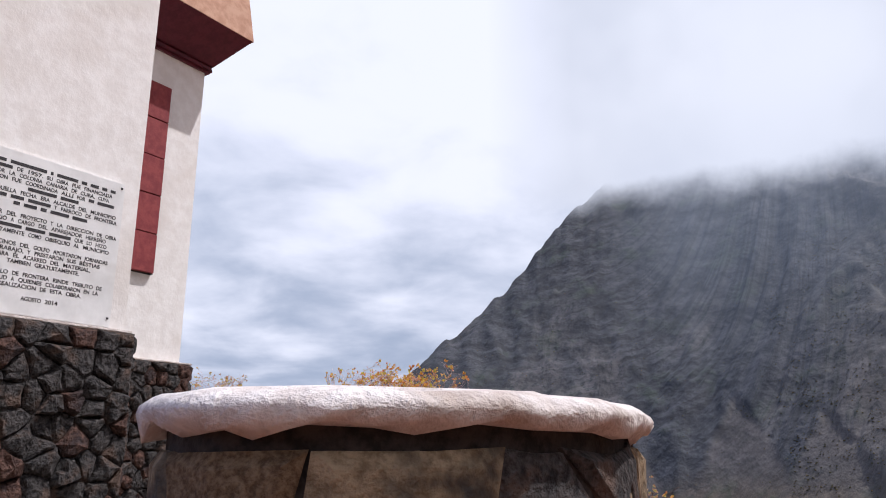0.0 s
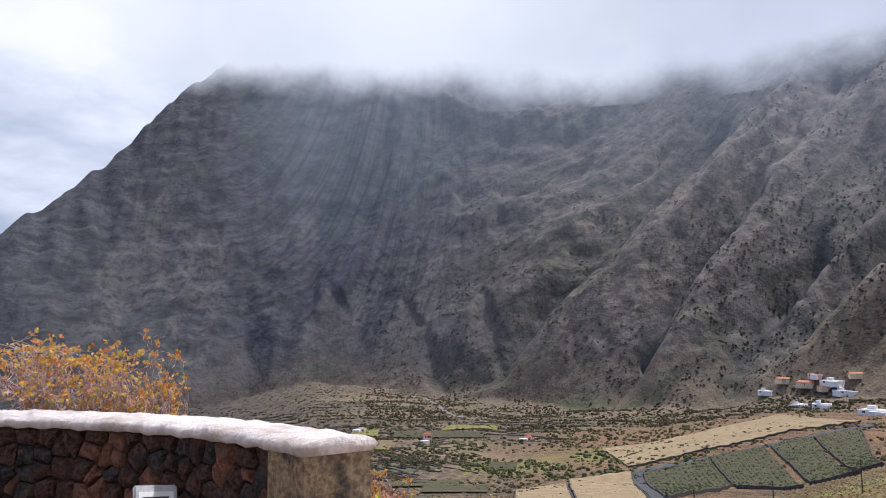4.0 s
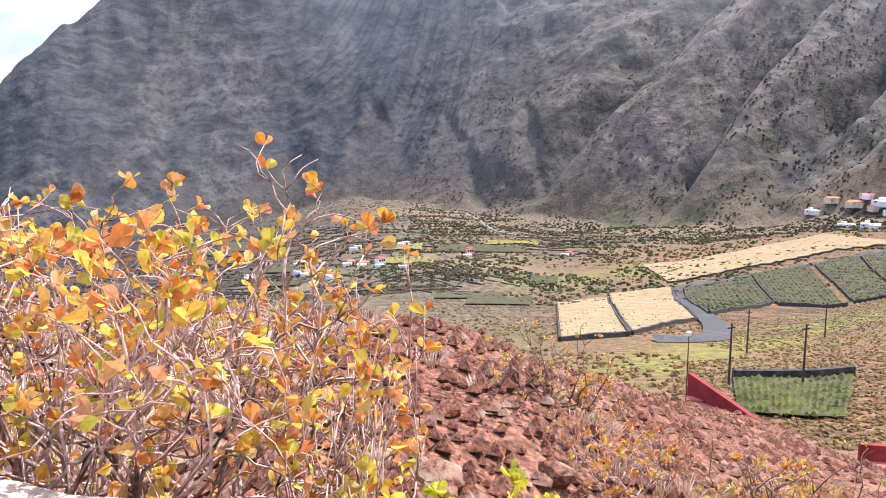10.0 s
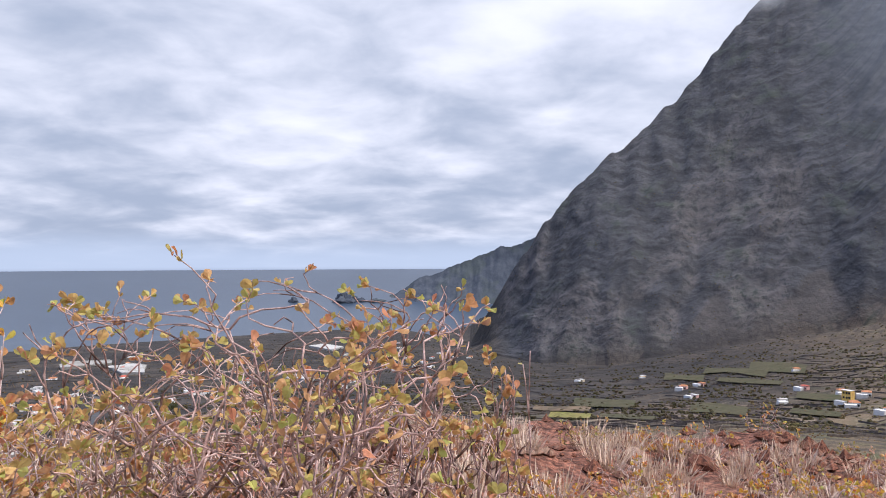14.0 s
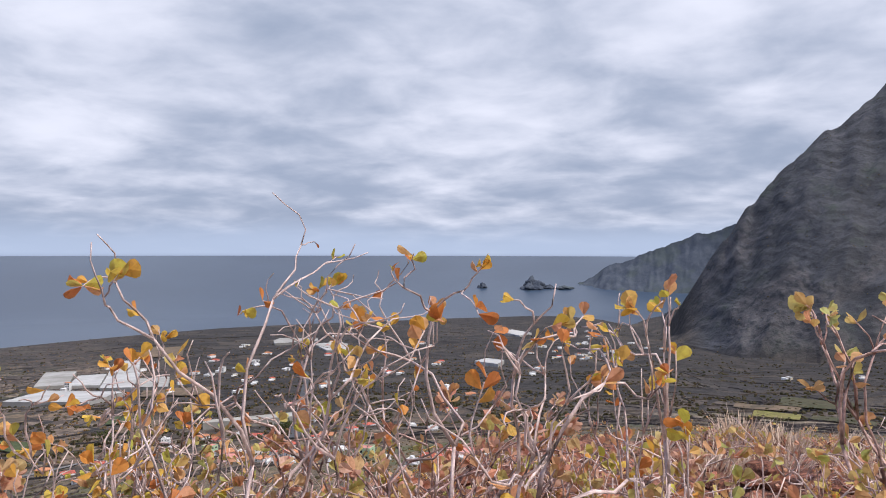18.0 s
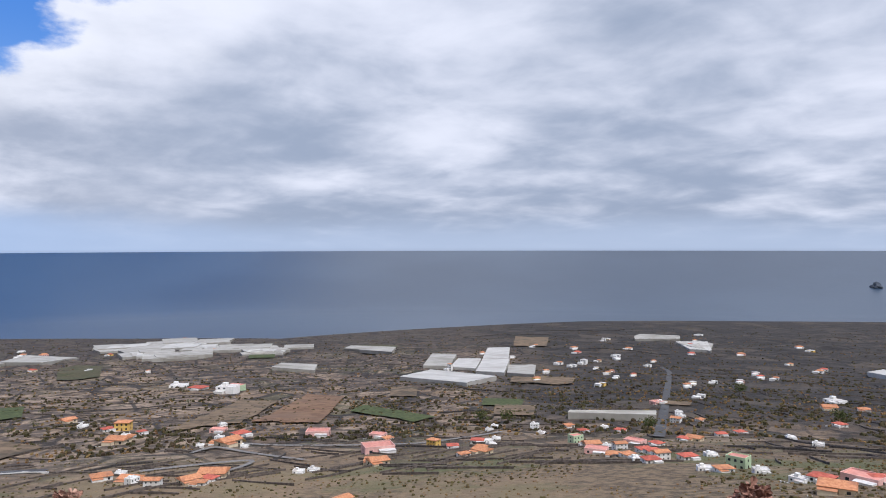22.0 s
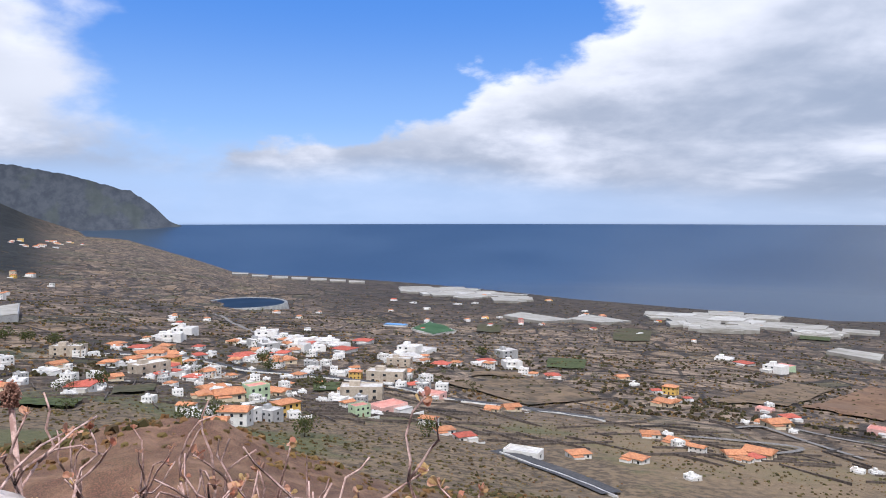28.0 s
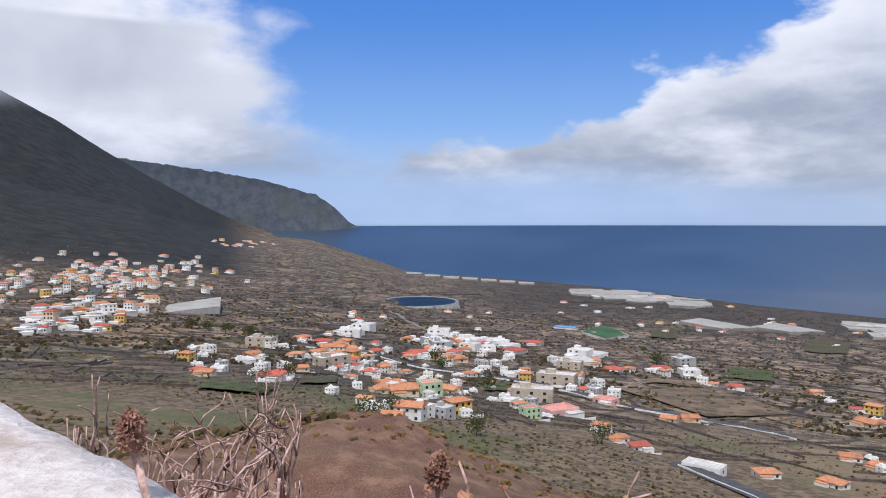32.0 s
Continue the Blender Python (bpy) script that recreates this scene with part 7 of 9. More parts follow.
def distant_houses(n, yaw0, yaw1, e0, e1, wide, label, seed, tall=0.5):
    """Many houses too far off to tell their parts: bodies, roofs and dark windows, joined by material."""
    rnd = random.Random(seed)
    sets = {k: ([], []) for k in ("white", "cream", "yellow", "pink", "flat", "orange", "red", "dark")}

    def block(key, m, x0, x1, y0, y1, z0, z1, peak=0.0):
        vs, fs = sets[key]
        b = len(vs)
        vs += [m @ Vector(q) for q in ((x0, y0, z0), (x1, y0, z0), (x1, y1, z0), (x0, y1, z0), (x0, y0, z1), (x1, y0, z1), (x1, y1, z1), (x0, y1, z1))]
        fs += [(b, b + 1, b + 5, b + 4), (b + 1, b + 2, b + 6, b + 5), (b + 2, b + 3, b + 7, b + 6), (b + 3, b, b + 4, b + 7)]
        if peak:
            ym = (y0 + y1) / 2
            vs += [m @ Vector((x0 * 0.5, ym, z1 + peak)), m @ Vector((x1 * 0.5, ym, z1 + peak))]
            fs += [(b + 4, b + 5, b + 9, b + 8), (b + 6, b + 7, b + 8, b + 9), (b + 5, b + 6, b + 9), (b + 7, b + 4, b + 8)]
        else:
            fs.append((b + 4, b + 5, b + 6, b + 7))

    for i in range(n):
        yaw, el = rnd.triangular(yaw0, yaw1), rnd.triangular(e0, e1)
        p = sight(yaw, el)
        m = Matrix.Translation(p) @ Matrix.Rotation(radians(yaw + rnd.uniform(-40, 40)), 4, "Z")
        r = (p - EYE).xy.length
        w0 = min(max(2 * r * math.tan(radians(wide / 2)) * rnd.uniform(0.6, 1.2), 6), 20)
        d0, h = w0 * rnd.uniform(0.6, 0.9), rnd.choice([3.2, 3.4, 6.2, 6.4, 9.0] if rnd.random() < tall else [3.1, 3.3])
        col = rnd.choice(["white"] * 6 + ["cream", "cream", "yellow", "pink"])
        block(col, m, -w0 / 2, w0 / 2, -d0 / 2, d0 / 2, -4, h)
        top = rnd.choice(["flat", "flat", "orange", "red", "orange"])
        block(top, m, -w0 / 2 - 0.2, w0 / 2 + 0.2, -d0 / 2 - 0.2, d0 / 2 + 0.2, h + 0.01, h + 0.25, 0 if top == "flat" else d0 * 0.2)
        block("white", m, -w0 / 2 - 3, w0 * 0.1, -d0 / 2 - 4, -d0 / 2, -4, 2.4)
        for z in range(int(h // 3)):
            for x in (-0.28, 0.05, 0.32):
                block("dark", m, w0 * x - 0.6, w0 * x + 0.6, -d0 / 2 - 0.06, -d0 / 2 + 0.1, 0.9 + 3 * z, 2.3 + 3 * z)
    ob = thing("distant_houses", label, "houses", kind="stuff")
    mats = {"flat": roof_flat, "orange": roof_orange, "red": roof_red, "dark": pane}
    for k, (vs, fs) in sets.items():
        if vs:
            raw({"flat": "terraces", "orange": "tile_roofs", "red": "tile_roofs", "dark": "windows"}.get(k, "walls"), vs, fs, mats.get(k) or WALLS[k], ob)
    return ob


distant_houses(150, 122, 141, -5.9, -2.4, 0.5, "far town of white houses on the slope", 1, 0.8)
distant_houses(34, 129, 141, -8.2, -5.6, 0.9, "white and red roofed houses at the edge of the far town", 2)
distant_houses(22, 120.5, 126, -2.3, -1.6, 0.3, "tiny white houses on the far shoulder", 3, 0.2)
distant_houses(46, 60, 124, -9.3, -6.0, 0.42, "small white farmhouses scattered on the plain", 5, 0.1)
distant_houses(50, 16, 62, -12.0, -6.2, 0.45, "small white farmhouses scattered on the lava plain", 6, 0.1)
distant_houses(34, 10, 22, -9.0, -5.6, 0.32, "tiny white houses below the cliff", 7, 0.1)
distant_houses(22, -40, 8, -10.8, -7.2, 0.4, "small white houses on the valley floor", 8, 0.1)
extra = random.Random(77)
for yaw, el, kind, wide in TOWN_NEAR + TOWN_EDGE[:5] + TOWN_EDGE[13:22]:
    for k in range(3):
        house(yaw + extra.uniform(-1.7, 1.7), el + extra.uniform(-0.35, 0.6), extra.choice([1, 12, 0, 1, 12, 3, 1, 13, 6, 9, 12, 7]), extra.uniform(1.2, 1.9), group="houses of the near town")
strew(64, 97, 118, -13.6, -9.4, (1, 12, 1, 0, 12, 3, 1, 13, 1, 12, 6), 1.15, "houses of the near town", 4)
strew(12, 110, 124, -12.2, -9.6, (0, 3, 1, 6), 1.5, "houses of the near town", 14)

for yaw, el, kind, wide in SLOPE_WEST[2:] + HAMLET:
    house(yaw + extra.uniform(-1.6, 1.6), el + extra.uniform(-0.3, 0.45), extra.choice([1, 0, 12, 3, 1, 0, 6]), extra.uniform(0.9, 1.4), group="houses on the western slope")


# ---- greenhouses, reservoir, pitch, roads of the plain ----
GH1 = [(57.7, -10.50), (55.3, -9.97), (50.2, -10.50), (52.5, -11.02)]
GH2 = [(51.3, -9.10), (50.9, -8.25), (49.2, -8.21), (49.3, -9.05)]
GH3 = [(51.8, -10.08), (51.3, -9.14), (49.2, -9.09), (49.6, -10.19)]
GH4 = [(53.8, -9.74), (53.2, -9.10), (51.4, -9.10), (51.8, -9.87)]
GH5 = [(49.4, -10.19), (49.3, -9.56), (47.2, -9.57), (47.3, -10.32)]
GH6 = [(55.9, -9.64), (55.2, -8.70), (53.3, -8.76), (53.8, -9.70)]
GH7 = [(62.0, -8.19), (61.5, -7.98), (58.0, -8.16), (58.3, -8.55)]
GH8 = [(36.9, -7.44), (34.7, -7.36), (34.4, -8.00), (35.9, -7.98)]
GH9 = [(39.9, -7.14), (39.5, -6.97), (36.7, -6.99), (36.9, -7.20)]
GH10 = [(67.4, -9.48), (66.7, -9.20), (64.0, -9.41), (64.2, -9.84)]
GH11 = [(44.7, -13.26), (44.6, -13.13), (38.2, -12.86), (38.2, -13.13)]
GH12 = [(22.9, -6.49), (21.8, -6.37), (20.3, -6.62), (21.2, -6.84)]
GH13 = [(24.7, -8.88), (23.8, -8.63), (22.4, -8.80), (22.9, -9.10)]
GH14 = [(36.8, -7.55), (35.4, -7.31), (34.3, -7.51), (34.5, -8.05)]
GH15 = [(39.9, -7.15), (36.6, -7.02), (36.6, -7.23), (39.8, -7.36)]
GHW1 = [(90.3, -7.82), (88.9, -7.55), (85.0, -8.08), (87.2, -8.26)]
GHW2 = [(85.4, -7.98), (83.7, -7.65), (80.6, -8.05), (82.8, -8.22)]
COAST_GH = [(80.8, -7.27), (73.2, -7.15), (64.8, -7.89), (67.2, -8.48), (75.6, -8.40)]
COAST_GH2 = [(98.1, -5.59), (95.6, -5.45), (87.2, -6.24), (90.6, -6.83), (95.6, -6.29)]
PITCH = [(97.4, -8.79), (96.0, -8.25), (93.9, -8.94), (95.7, -9.25)]
HALL = [(129.4, -6.73), (128.4, -6.28), (124.8, -6.46), (124.9, -7.08)]
MAIN_N = [(38.0, -14.24), (37.6, -12.02), (37.3, -9.58), (37.9, -9.20)]
ROAD_W1 = [(119.5, -9.64), (114.4, -10.22), (110.9, -11.26), (106.5, -11.92), (98.6, -13.04), (95.2, -13.93), (89.1, -14.61), (82.6, -15.25)]
ROAD_W2 = [(112.2, -7.24), (110.9, -7.95), (109.3, -8.69), (107.8, -9.56), (106.0, -10.21)]
ROAD_W3 = [(49.7, -14.35), (56.2, -15.24), (62.3, -15.25), (67.2, -15.01), (71.4, -14.41)]
ROAD_W4 = [(64.9, -16.17), (68.0, -15.59), (71.4, -14.82), (73.1, -15.10)]
ROAD_W5 = [(90.6, -17.81), (85.1, -19.33), (81.8, -20.45)]
ROAD_W6 = [(76.6, -16.02), (72.3, -15.97), (68.0, -15.99), (71.4, -16.74)]
ROAD_W7 = [(134.3, -5.99), (133.2, -4.87), (131.6, -4.33), (129.1, -4.30)]
TREES_W = [(96.0, -16.81), (120.0, -11.97), (108.2, -11.70), (104.7, -13.17), (91.9, -10.89), (121.2, -9.58), (122.8, -8.92), (124.5, -8.52), (125.7, -8.29), (126.9, -8.07), (108.7, -11.06), (112.2, -15.02), (114.0, -15.40), (105.6, -16.51)]
TREES_N = [(51.4, -13.74), (49.3, -13.71), (32.5, -10.89), (38.8, -13.89), (26.4, -12.25)]
ORCH = [(61.5, -12.80), (60.4, -12.39), (54.8, -13.34), (56.6, -13.72)]
OCHRE = [(68.9, -13.26), (64.7, -11.40), (61.9, -11.71), (63.9, -13.58)]
OCHRE2 = [(74.5, -13.47), (69.7, -11.64), (66.8, -11.84), (69.7, -13.30)]
STRAW = [(94.8, -12.88), (87.9, -12.46), (82.7, -13.74), (88.3, -14.47)]
GREENP = [(126.7, -12.47), (126.1, -12.11), (121.0, -12.75), (121.7, -13.21)]


def greenhouse(corners, mat, height=4.5, label="long pale shade-net greenhouse"):
    """A flat netted greenhouse: roof sheet with shallow ridges over side nets."""
    c = [sight(*q) for q in corners]
    n = 9
    zs = [ground(p.x, p.y) for p in c]
    ob = thing("greenhouse", label, "greenhouse", "greenhouses on the plain")
    vs, fs = [], []
    top = [p.copy() for p in c]
    for p, z in zip(top, zs):
        p.z = z + height
    for i in range(n + 1):
        for j in range(2):
            p = top[0].lerp(top[1], i / n).lerp(top[3].lerp(top[2], i / n), j)
            p.z += 0.5 * (i % 2)
            vs.append(p)
    fs = [(2 * i, 2 * i + 1, 2 * i + 3, 2 * i + 2) for i in range(n)]
    raw("roof", vs, fs, mat, ob)
    raw("side_net", [(p.x, p.y, z + dz) for dz in (-2, height) for p, z in zip(c, zs)], [(k, (k + 1) % 4, 4 + (k + 1) % 4, 4 + k) for k in range(4)], mat, ob)
    return ob


for i, c4 in enumerate((GH1, GH2, GH3, GH4, GH5, GH6, GH7, GH8, GH9, GH10, GH11, GH12, GH13, GH14, GH15, GHW1, GHW2)):
    greenhouse(c4, shade_net2 if i in (0, 1, 2, 3, 7, 11, 12) else shade_net)
for poly, cells in ((COAST_GH, 52), (COAST_GH2, 26)):
    rnd = random.Random(cells)
    ys, es = [q[0] for q in poly], [q[1] for q in poly]
    made, tries = 0, 0
    while made < cells and tries < 400:
        tries += 1
        yaw, el = rnd.uniform(min(ys), max(ys)), rnd.uniform(min(es), max(es))
        inside = False
        for k in range(len(poly)):
            (x1, y1), (x2, y2) = poly[k], poly[(k + 1) % len(poly)]
            if (y1 > el) != (y2 > el) and yaw < (x2 - x1) * (el - y1) / (y2 - y1) + x1:
                inside = not inside
        if not inside:
            continue
        made += 1
        dy, de = rnd.uniform(1.2, 2.6), rnd.uniform(0.14, 0.3)
        sk = rnd.uniform(-0.5, 0.5)
        greenhouse([(yaw + dy / 2, el - de / 2), (yaw + dy / 2 + sk, el + de / 2), (yaw - dy / 2 + sk, el + de / 2), (yaw - dy / 2, el - de / 2)], rnd.choice([shade_net, shade_net, shade_net2]), rnd.uniform(3.5, 6), "wide cream shade-net greenhouse near the coast")
for k in range(7):
    y0 = 101.0 + k * 1.45
    e = float(np.interp(y0, [99.5, 108, 111.5], [-5.25, -4.6, -4.15]))
    greenhouse([(y0 + 1.2, e - 0.02), (y0 + 1.2, e + 0.10), (y0, e + 0.06), (y0, e - 0.06)], shade_net, 5, "pale greenhouse strip above the coast")

# reservoir: a dark pool with a raised rim
pc = sight(110.0, -6.75)
rad = (pc - EYE).xy.length * math.tan(radians(2.95))
res = thing("reservoir", "round dark irrigation reservoir with a raised rim", "reservoir")
side = heading(110.0 - 90)
fwd = heading(110.0)
bm = bmesh.new()
rings = []
level = ground(pc.x, pc.y) + 7
for fr, dz in ((1.12, -16.0), (1.06, 1.2), (1.03, 1.4), (0.99, 0.2)):
    rings.append([bm.verts.new(Vector((pc.x, pc.y, level + dz)) + side * math.cos(a) * rad * fr + fwd * math.sin(a) * rad * 1.15 * fr) for a in [2 * math.pi * k / 48 for k in range(48)]])
for p, q in zip(rings, rings[1:]):
    for k in range(48):
        bm.faces.new((p[k], p[(k + 1) % 48], q[(k + 1) % 48], q[k]))
part("rim", bm, liner, res, "grey lined rim", soft=True)
bm = bmesh.new()
bm.faces.new([bm.verts.new(Vector((pc.x, pc.y, level + 0.2)) + side * math.cos(a) * rad * 0.99 + fwd * math.sin(a) * rad * 1.14) for a in [2 * math.pi * k / 48 for k in range(48)]])
part("water", bm, pond, res, "still dark water")

pitch = thing("football_pitch", "green football pitch with white edge wall", "pitch")
ob, c = drape("turf", PITCH, turf, 1.2, 6, pitch)
for k in range(4):
    a, b = c[k], c[(k + 1) % 4]
    d = (b - a).xy.normalized()
    nrm = Vector((-d.y, d.x, 0)) * 0.5
    za, zb = ground(a.x, a.y), ground(b.x, b.y)
    raw("edge_wall", [(a.x, a.y, za - 2), (b.x, b.y, zb - 2), (b.x, b.y, zb + 2.4), (a.x, a.y, za + 2.4), (a.x + nrm.x, a.y + nrm.y, za + 2.4), (b.x + nrm.x, b.y + nrm.y, zb + 2.4)], [(0, 1, 2, 3), (3, 2, 5, 4)], WALLS["white"], pitch)
blue_hall = mottled("blue_roof", (0.10, 0.24, 0.46), (0.16, 0.32, 0.56), 0.2, rough=0.7)
p = sight(98.6, -8.55)
shed = thing("sports_shed", "low building with a bright blue roof", "building")
mm = Matrix.Translation(p) @ Matrix.Rotation(radians(75), 4, "Z")
part("wall", box(-16, 16, -7, 7, -4, 4, mm), WALLS["white"], shed)
part("roof", box(-16.3, 16.3, -7.3, 7.3, 4.0, 4.5, mm), blue_hall, shed)
hall = thing("warehouse", "large grey warehouse with a cream flat roof", "warehouse")
hc = [sight(*q) for q in HALL]
hz = min(ground(q.x, q.y) for q in hc) + 3.0
part("wall", prism([(q.x, q.y) for q in hc], hz - 25, hz + 6.5), WALLS["grey"], hall)
part("roof", prism([(q.x * 0.985 + hc[0].x * 0.015, q.y * 0.985 + hc[0].y * 0.015) for q in hc], hz + 6.502, hz + 7.2), shade_net, hall)

for nm, w0, mt, lb in ((MAIN_N, 6, asphalt, "straight asphalt road down the plain"), (ROAD_W1, 6, asphalt, "asphalt road through the town"), (ROAD_W2, 5, track, "pale winding lane"),
                       (ROAD_W3, 2.4, track, "pale lane between houses"), (ROAD_W4, 2.6, track, "pale curving lane"), (ROAD_W5, 6, asphalt, "asphalt lane below the hill"), (ROAD_W6, 2.6, track, "pale curving lane"), (ROAD_W7, 14, asphalt, "grey road into the far town")):
    ob, line = ribbon("road", [sight(*q) for q in nm], w0, mt, 0.7)
    tagged(ob, lb, "road", kind="structure")
    if nm in (ROAD_W1, ROAD_W5):
        wl = [p + Vector((0, 0, 0)) + heading(100) * -4.2 for p in line]
        bmw = stone_fence(wl, 0.8, 0.3, "white roadside wall along the town road")
        bmw.data.materials[0] = WALLS["white"]
for c4, mt, lb in ((OCHRE, ochre_soil, "bare red brown field"), (OCHRE2, dry_field, "dry tan field"), (STRAW, dry_field, "pale dry grass field"), (ORCH, crop_green, "dark green orchard plot"), (GREENP, crop_green, "green vegetable plot")):
    ob, c = drape("field", c4, mt, 0.5)
    tagged(ob, lb, "field", "fields of the plain", "structure")
for i in range(14):
    yaw, el = rng.uniform(22, 118), rng.uniform(-13, -7)
    dy, de = rng.uniform(0.8, 2.6), rng.uniform(0.12, 0.4)
    ob, c = drape("field", [(yaw + dy, el - de), (yaw + dy * 0.9, el + de), (yaw - dy, el + de * 0.9), (yaw - dy * 0.9, el - de)], rng.choice([dry_field, vine_soil, vine_soil, vine_soil, crop_green]), 0.4, 5)
    tagged(ob, "small walled field on the lava plain", "field", "fields of the plain", "structure")
for i in range(20):
    yaw, el = rng.uniform(-40, 6), rng.uniform(-12, -7.4)
    dy, de = rng.uniform(0.8, 2.4), rng.uniform(0.12, 0.35)
    ob, c = drape("field", [(yaw + dy, el - de), (yaw + dy * 0.9, el + de), (yaw - dy, el + de * 0.9), (yaw - dy * 0.9, el - de)], rng.choice([dry_field, vine_soil, vine_soil, grass_field, vine_soil]), 0.4, 5)
    tagged(ob, "small walled field on the valley floor", "field", "fields of the valley", "structure")


# ---- trees ----
def tree(base, height, crown, mat, seed, label, leaves=700, group="trees"):
    rnd = random.Random(seed)
    base = Vector(base)
    ob = thing("tree", label, "tree", group)
    bm = bmesh.new()
    top = base + Vector((rnd.uniform(-0.1, 0.1), rnd.uniform(-0.1, 0.1), 0.55)) * height
    tube(bm, [base - Vector((0, 0, 0.4)), base.lerp(top, 0.5) + Vector((0.03, 0.02, 0)) * height, top], [0.035 * height, 0.026 * height, 0.014 * height], 7)
    blobs = []
    for k in range(7):
        a = k * 2.4 + rnd.random()
        e = base + Vector((math.cos(a) * crown * rnd.uniform(0.35, 0.7), math.sin(a) * crown * rnd.uniform(0.35, 0.7), height * rnd.uniform(0.5, 0.88)))
        tube(bm, [base.lerp(top, rnd.uniform(0.45, 0.9)), (base.lerp(top, 0.8) + e) / 2 + Vector((0, 0, 0.03 * height)), e], [0.014 * height, 0.01 * height, 0.005 * height], 5)
        blobs.append((e, crown * rnd.uniform(0.38, 0.6)))
    blobs.append((top + Vector((0, 0, height * 0.2)), crown * 0.55))
    part("trunk", bm, bark, ob, soft=True)
    vs, fs = [], []
    size = crown * 0.16
    for i in range(leaves):
        c, r = blobs[rnd.randrange(len(blobs))]
        d = Vector((rnd.gauss(0, 1), rnd.gauss(0, 1), rnd.gauss(0, 0.8))).normalized()
        b = len(vs)
        vs += leaf_verts(c + d * r * rnd.uniform(0.45, 1.0) ** 0.6, d + Vector((0, 0, -0.4)), size * rnd.uniform(0.6, 1.3), rnd)
        fs += [tuple(b + k for k in f) for f in LEAF_FACES]
    cr = raw("crown", vs, fs, mat, ob)
    return ob


for i, (yaw, el) in enumerate(TREES_W + TREES_N):
    p = sight(yaw, el)
    r = (p - EYE).xy.length
    tree(p, min(4.5 + r / 130, 11), min(2.6 + r / 200, 6.5), foliage, i, "round dark green tree among the houses", 420, "trees of the plain")
for i in range(60):
    yaw, el = rng.triangular(60, 128, 104), rng.uniform(-13.5, -7)
    p = sight(yaw, el)
    tree(p, rng.uniform(3.5, 7), rng.uniform(2.0, 3.6), foliage, 100 + i, "small dark green garden tree", 150, "trees of the plain")


# ---- the red open-air theatre below the hill ----
E7 = Vector((0.78, 3.5, 1.82))


def level_at(yaw, elev, z):
    """Where a sight line from the terrace meets a level."""
    r = (E7.z - z) / math.tan(radians(-elev))
    p = E7 + heading(yaw) * r
    return Vector((p.x, p.y, z))


def at_range(yaw, r, z):
    p = E7 + heading(yaw) * r
    return Vector((p.x, p.y, z))


def bar(a, b, z0a, z1a, z0b, z1b, thick, mat, name, parent, label=""):
    """An upright slab between two plan points, with sloping foot and top."""
    d = (b - a).xy.normalized()
    s = Vector((-d.y, d.x, 0)) * thick / 2
    bm = bmesh.new()
    v = [bm.verts.new(q) for q in ((a.x - s.x, a.y - s.y, z0a), (a.x + s.x, a.y + s.y, z0a), (a.x + s.x, a.y + s.y, z1a), (a.x - s.x, a.y - s.y, z1a),
                                   (b.x - s.x, b.y - s.y, z0b), (b.x + s.x, b.y + s.y, z0b), (b.x + s.x, b.y + s.y, z1b), (b.x - s.x, b.y - s.y, z1b))]
    for f in ((0, 1, 2, 3), (7, 6, 5, 4), (0, 4, 5, 1), (3, 2, 6, 7), (1, 5, 6, 2), (0, 3, 7, 4)):
        bm.faces.new([v[k] for k in f])
    bmesh.ops.recalc_face_normals(bm, faces=bm.faces)
    return part(name, bm, mat, parent, label)


theatre = thing("open_air_theatre", "red and pink painted open air theatre with curved steps", "theatre")
APEX = at_range(-77.2, 55, -12.9)
STAGE = at_range(-70.5, 45.0, -16.6)
WEDGE = at_range(-83.7, 45.3, -15)
a0 = math.atan2(APEX.y - STAGE.y, APEX.x - STAGE.x)
a1 = math.atan2(WEDGE.y - STAGE.y, WEDGE.x - STAGE.x)
if a1 - a0 > math.pi:
    a1 -= 2 * math.pi
if a0 - a1 > math.pi:
    a1 += 2 * math.pi
R_OUT = (APEX - STAGE).xy.length


def arc(r, k, n=28):
    a = a0 + (a1 - a0) * k / n
    r *= 1 + ((WEDGE - STAGE).xy.length / R_OUT - 1) * k / n
    return STAGE.x + r * math.cos(a), STAGE.y + r * math.sin(a)


def ring_solid(r0, r1, z0, z1, name, mat, parent, n=28):
    return part(name, prism([arc(r1, k, n) for k in range(n + 1)] + [arc(r0, k, n) for k in range(n, -1, -1)], z0, z1), mat, parent)


part("stage_floor", prism([arc(4.6, k) for k in range(29)] + [(STAGE.x, STAGE.y)], -22, -16.6), pink_paint, theatre)
TIERS = 6
for k in range(TIERS):
    r0 = 4.6 + (R_OUT - 5.2) * k / TIERS
    r1 = 4.6 + (R_OUT - 5.2) * (k + 1) / TIERS
    zt = -16.15 + 0.46 * k
    ring_solid(r0 + 0.05, r1 + (0.05 if k < TIERS - 1 else 0.3), -22, zt, "step", pink_paint, theatre)
    ring_solid(r0, r0 + 0.05, -17, zt + 0.006, "riser", red_paint, theatre)
    # little stair against the side wall
    for h in (0.5,):
        c = Vector((*arc(r0 - 0.55, 1.2), 0))
        part("stair_block", box(-0.5, 0.5, -0.45, 0.45, -0.23, 0.0, Matrix.Translation((c.x, c.y, zt - 0.23)) @ Matrix.Rotation(a0, 4, "Z")), pink_paint, theatre)
ZTOP = -16.15 + 0.46 * (TIERS - 1)
ring_solid(R_OUT - 0.35, R_OUT, -22, ZTOP + 1.1, "outer_wall", red_paint, theatre)
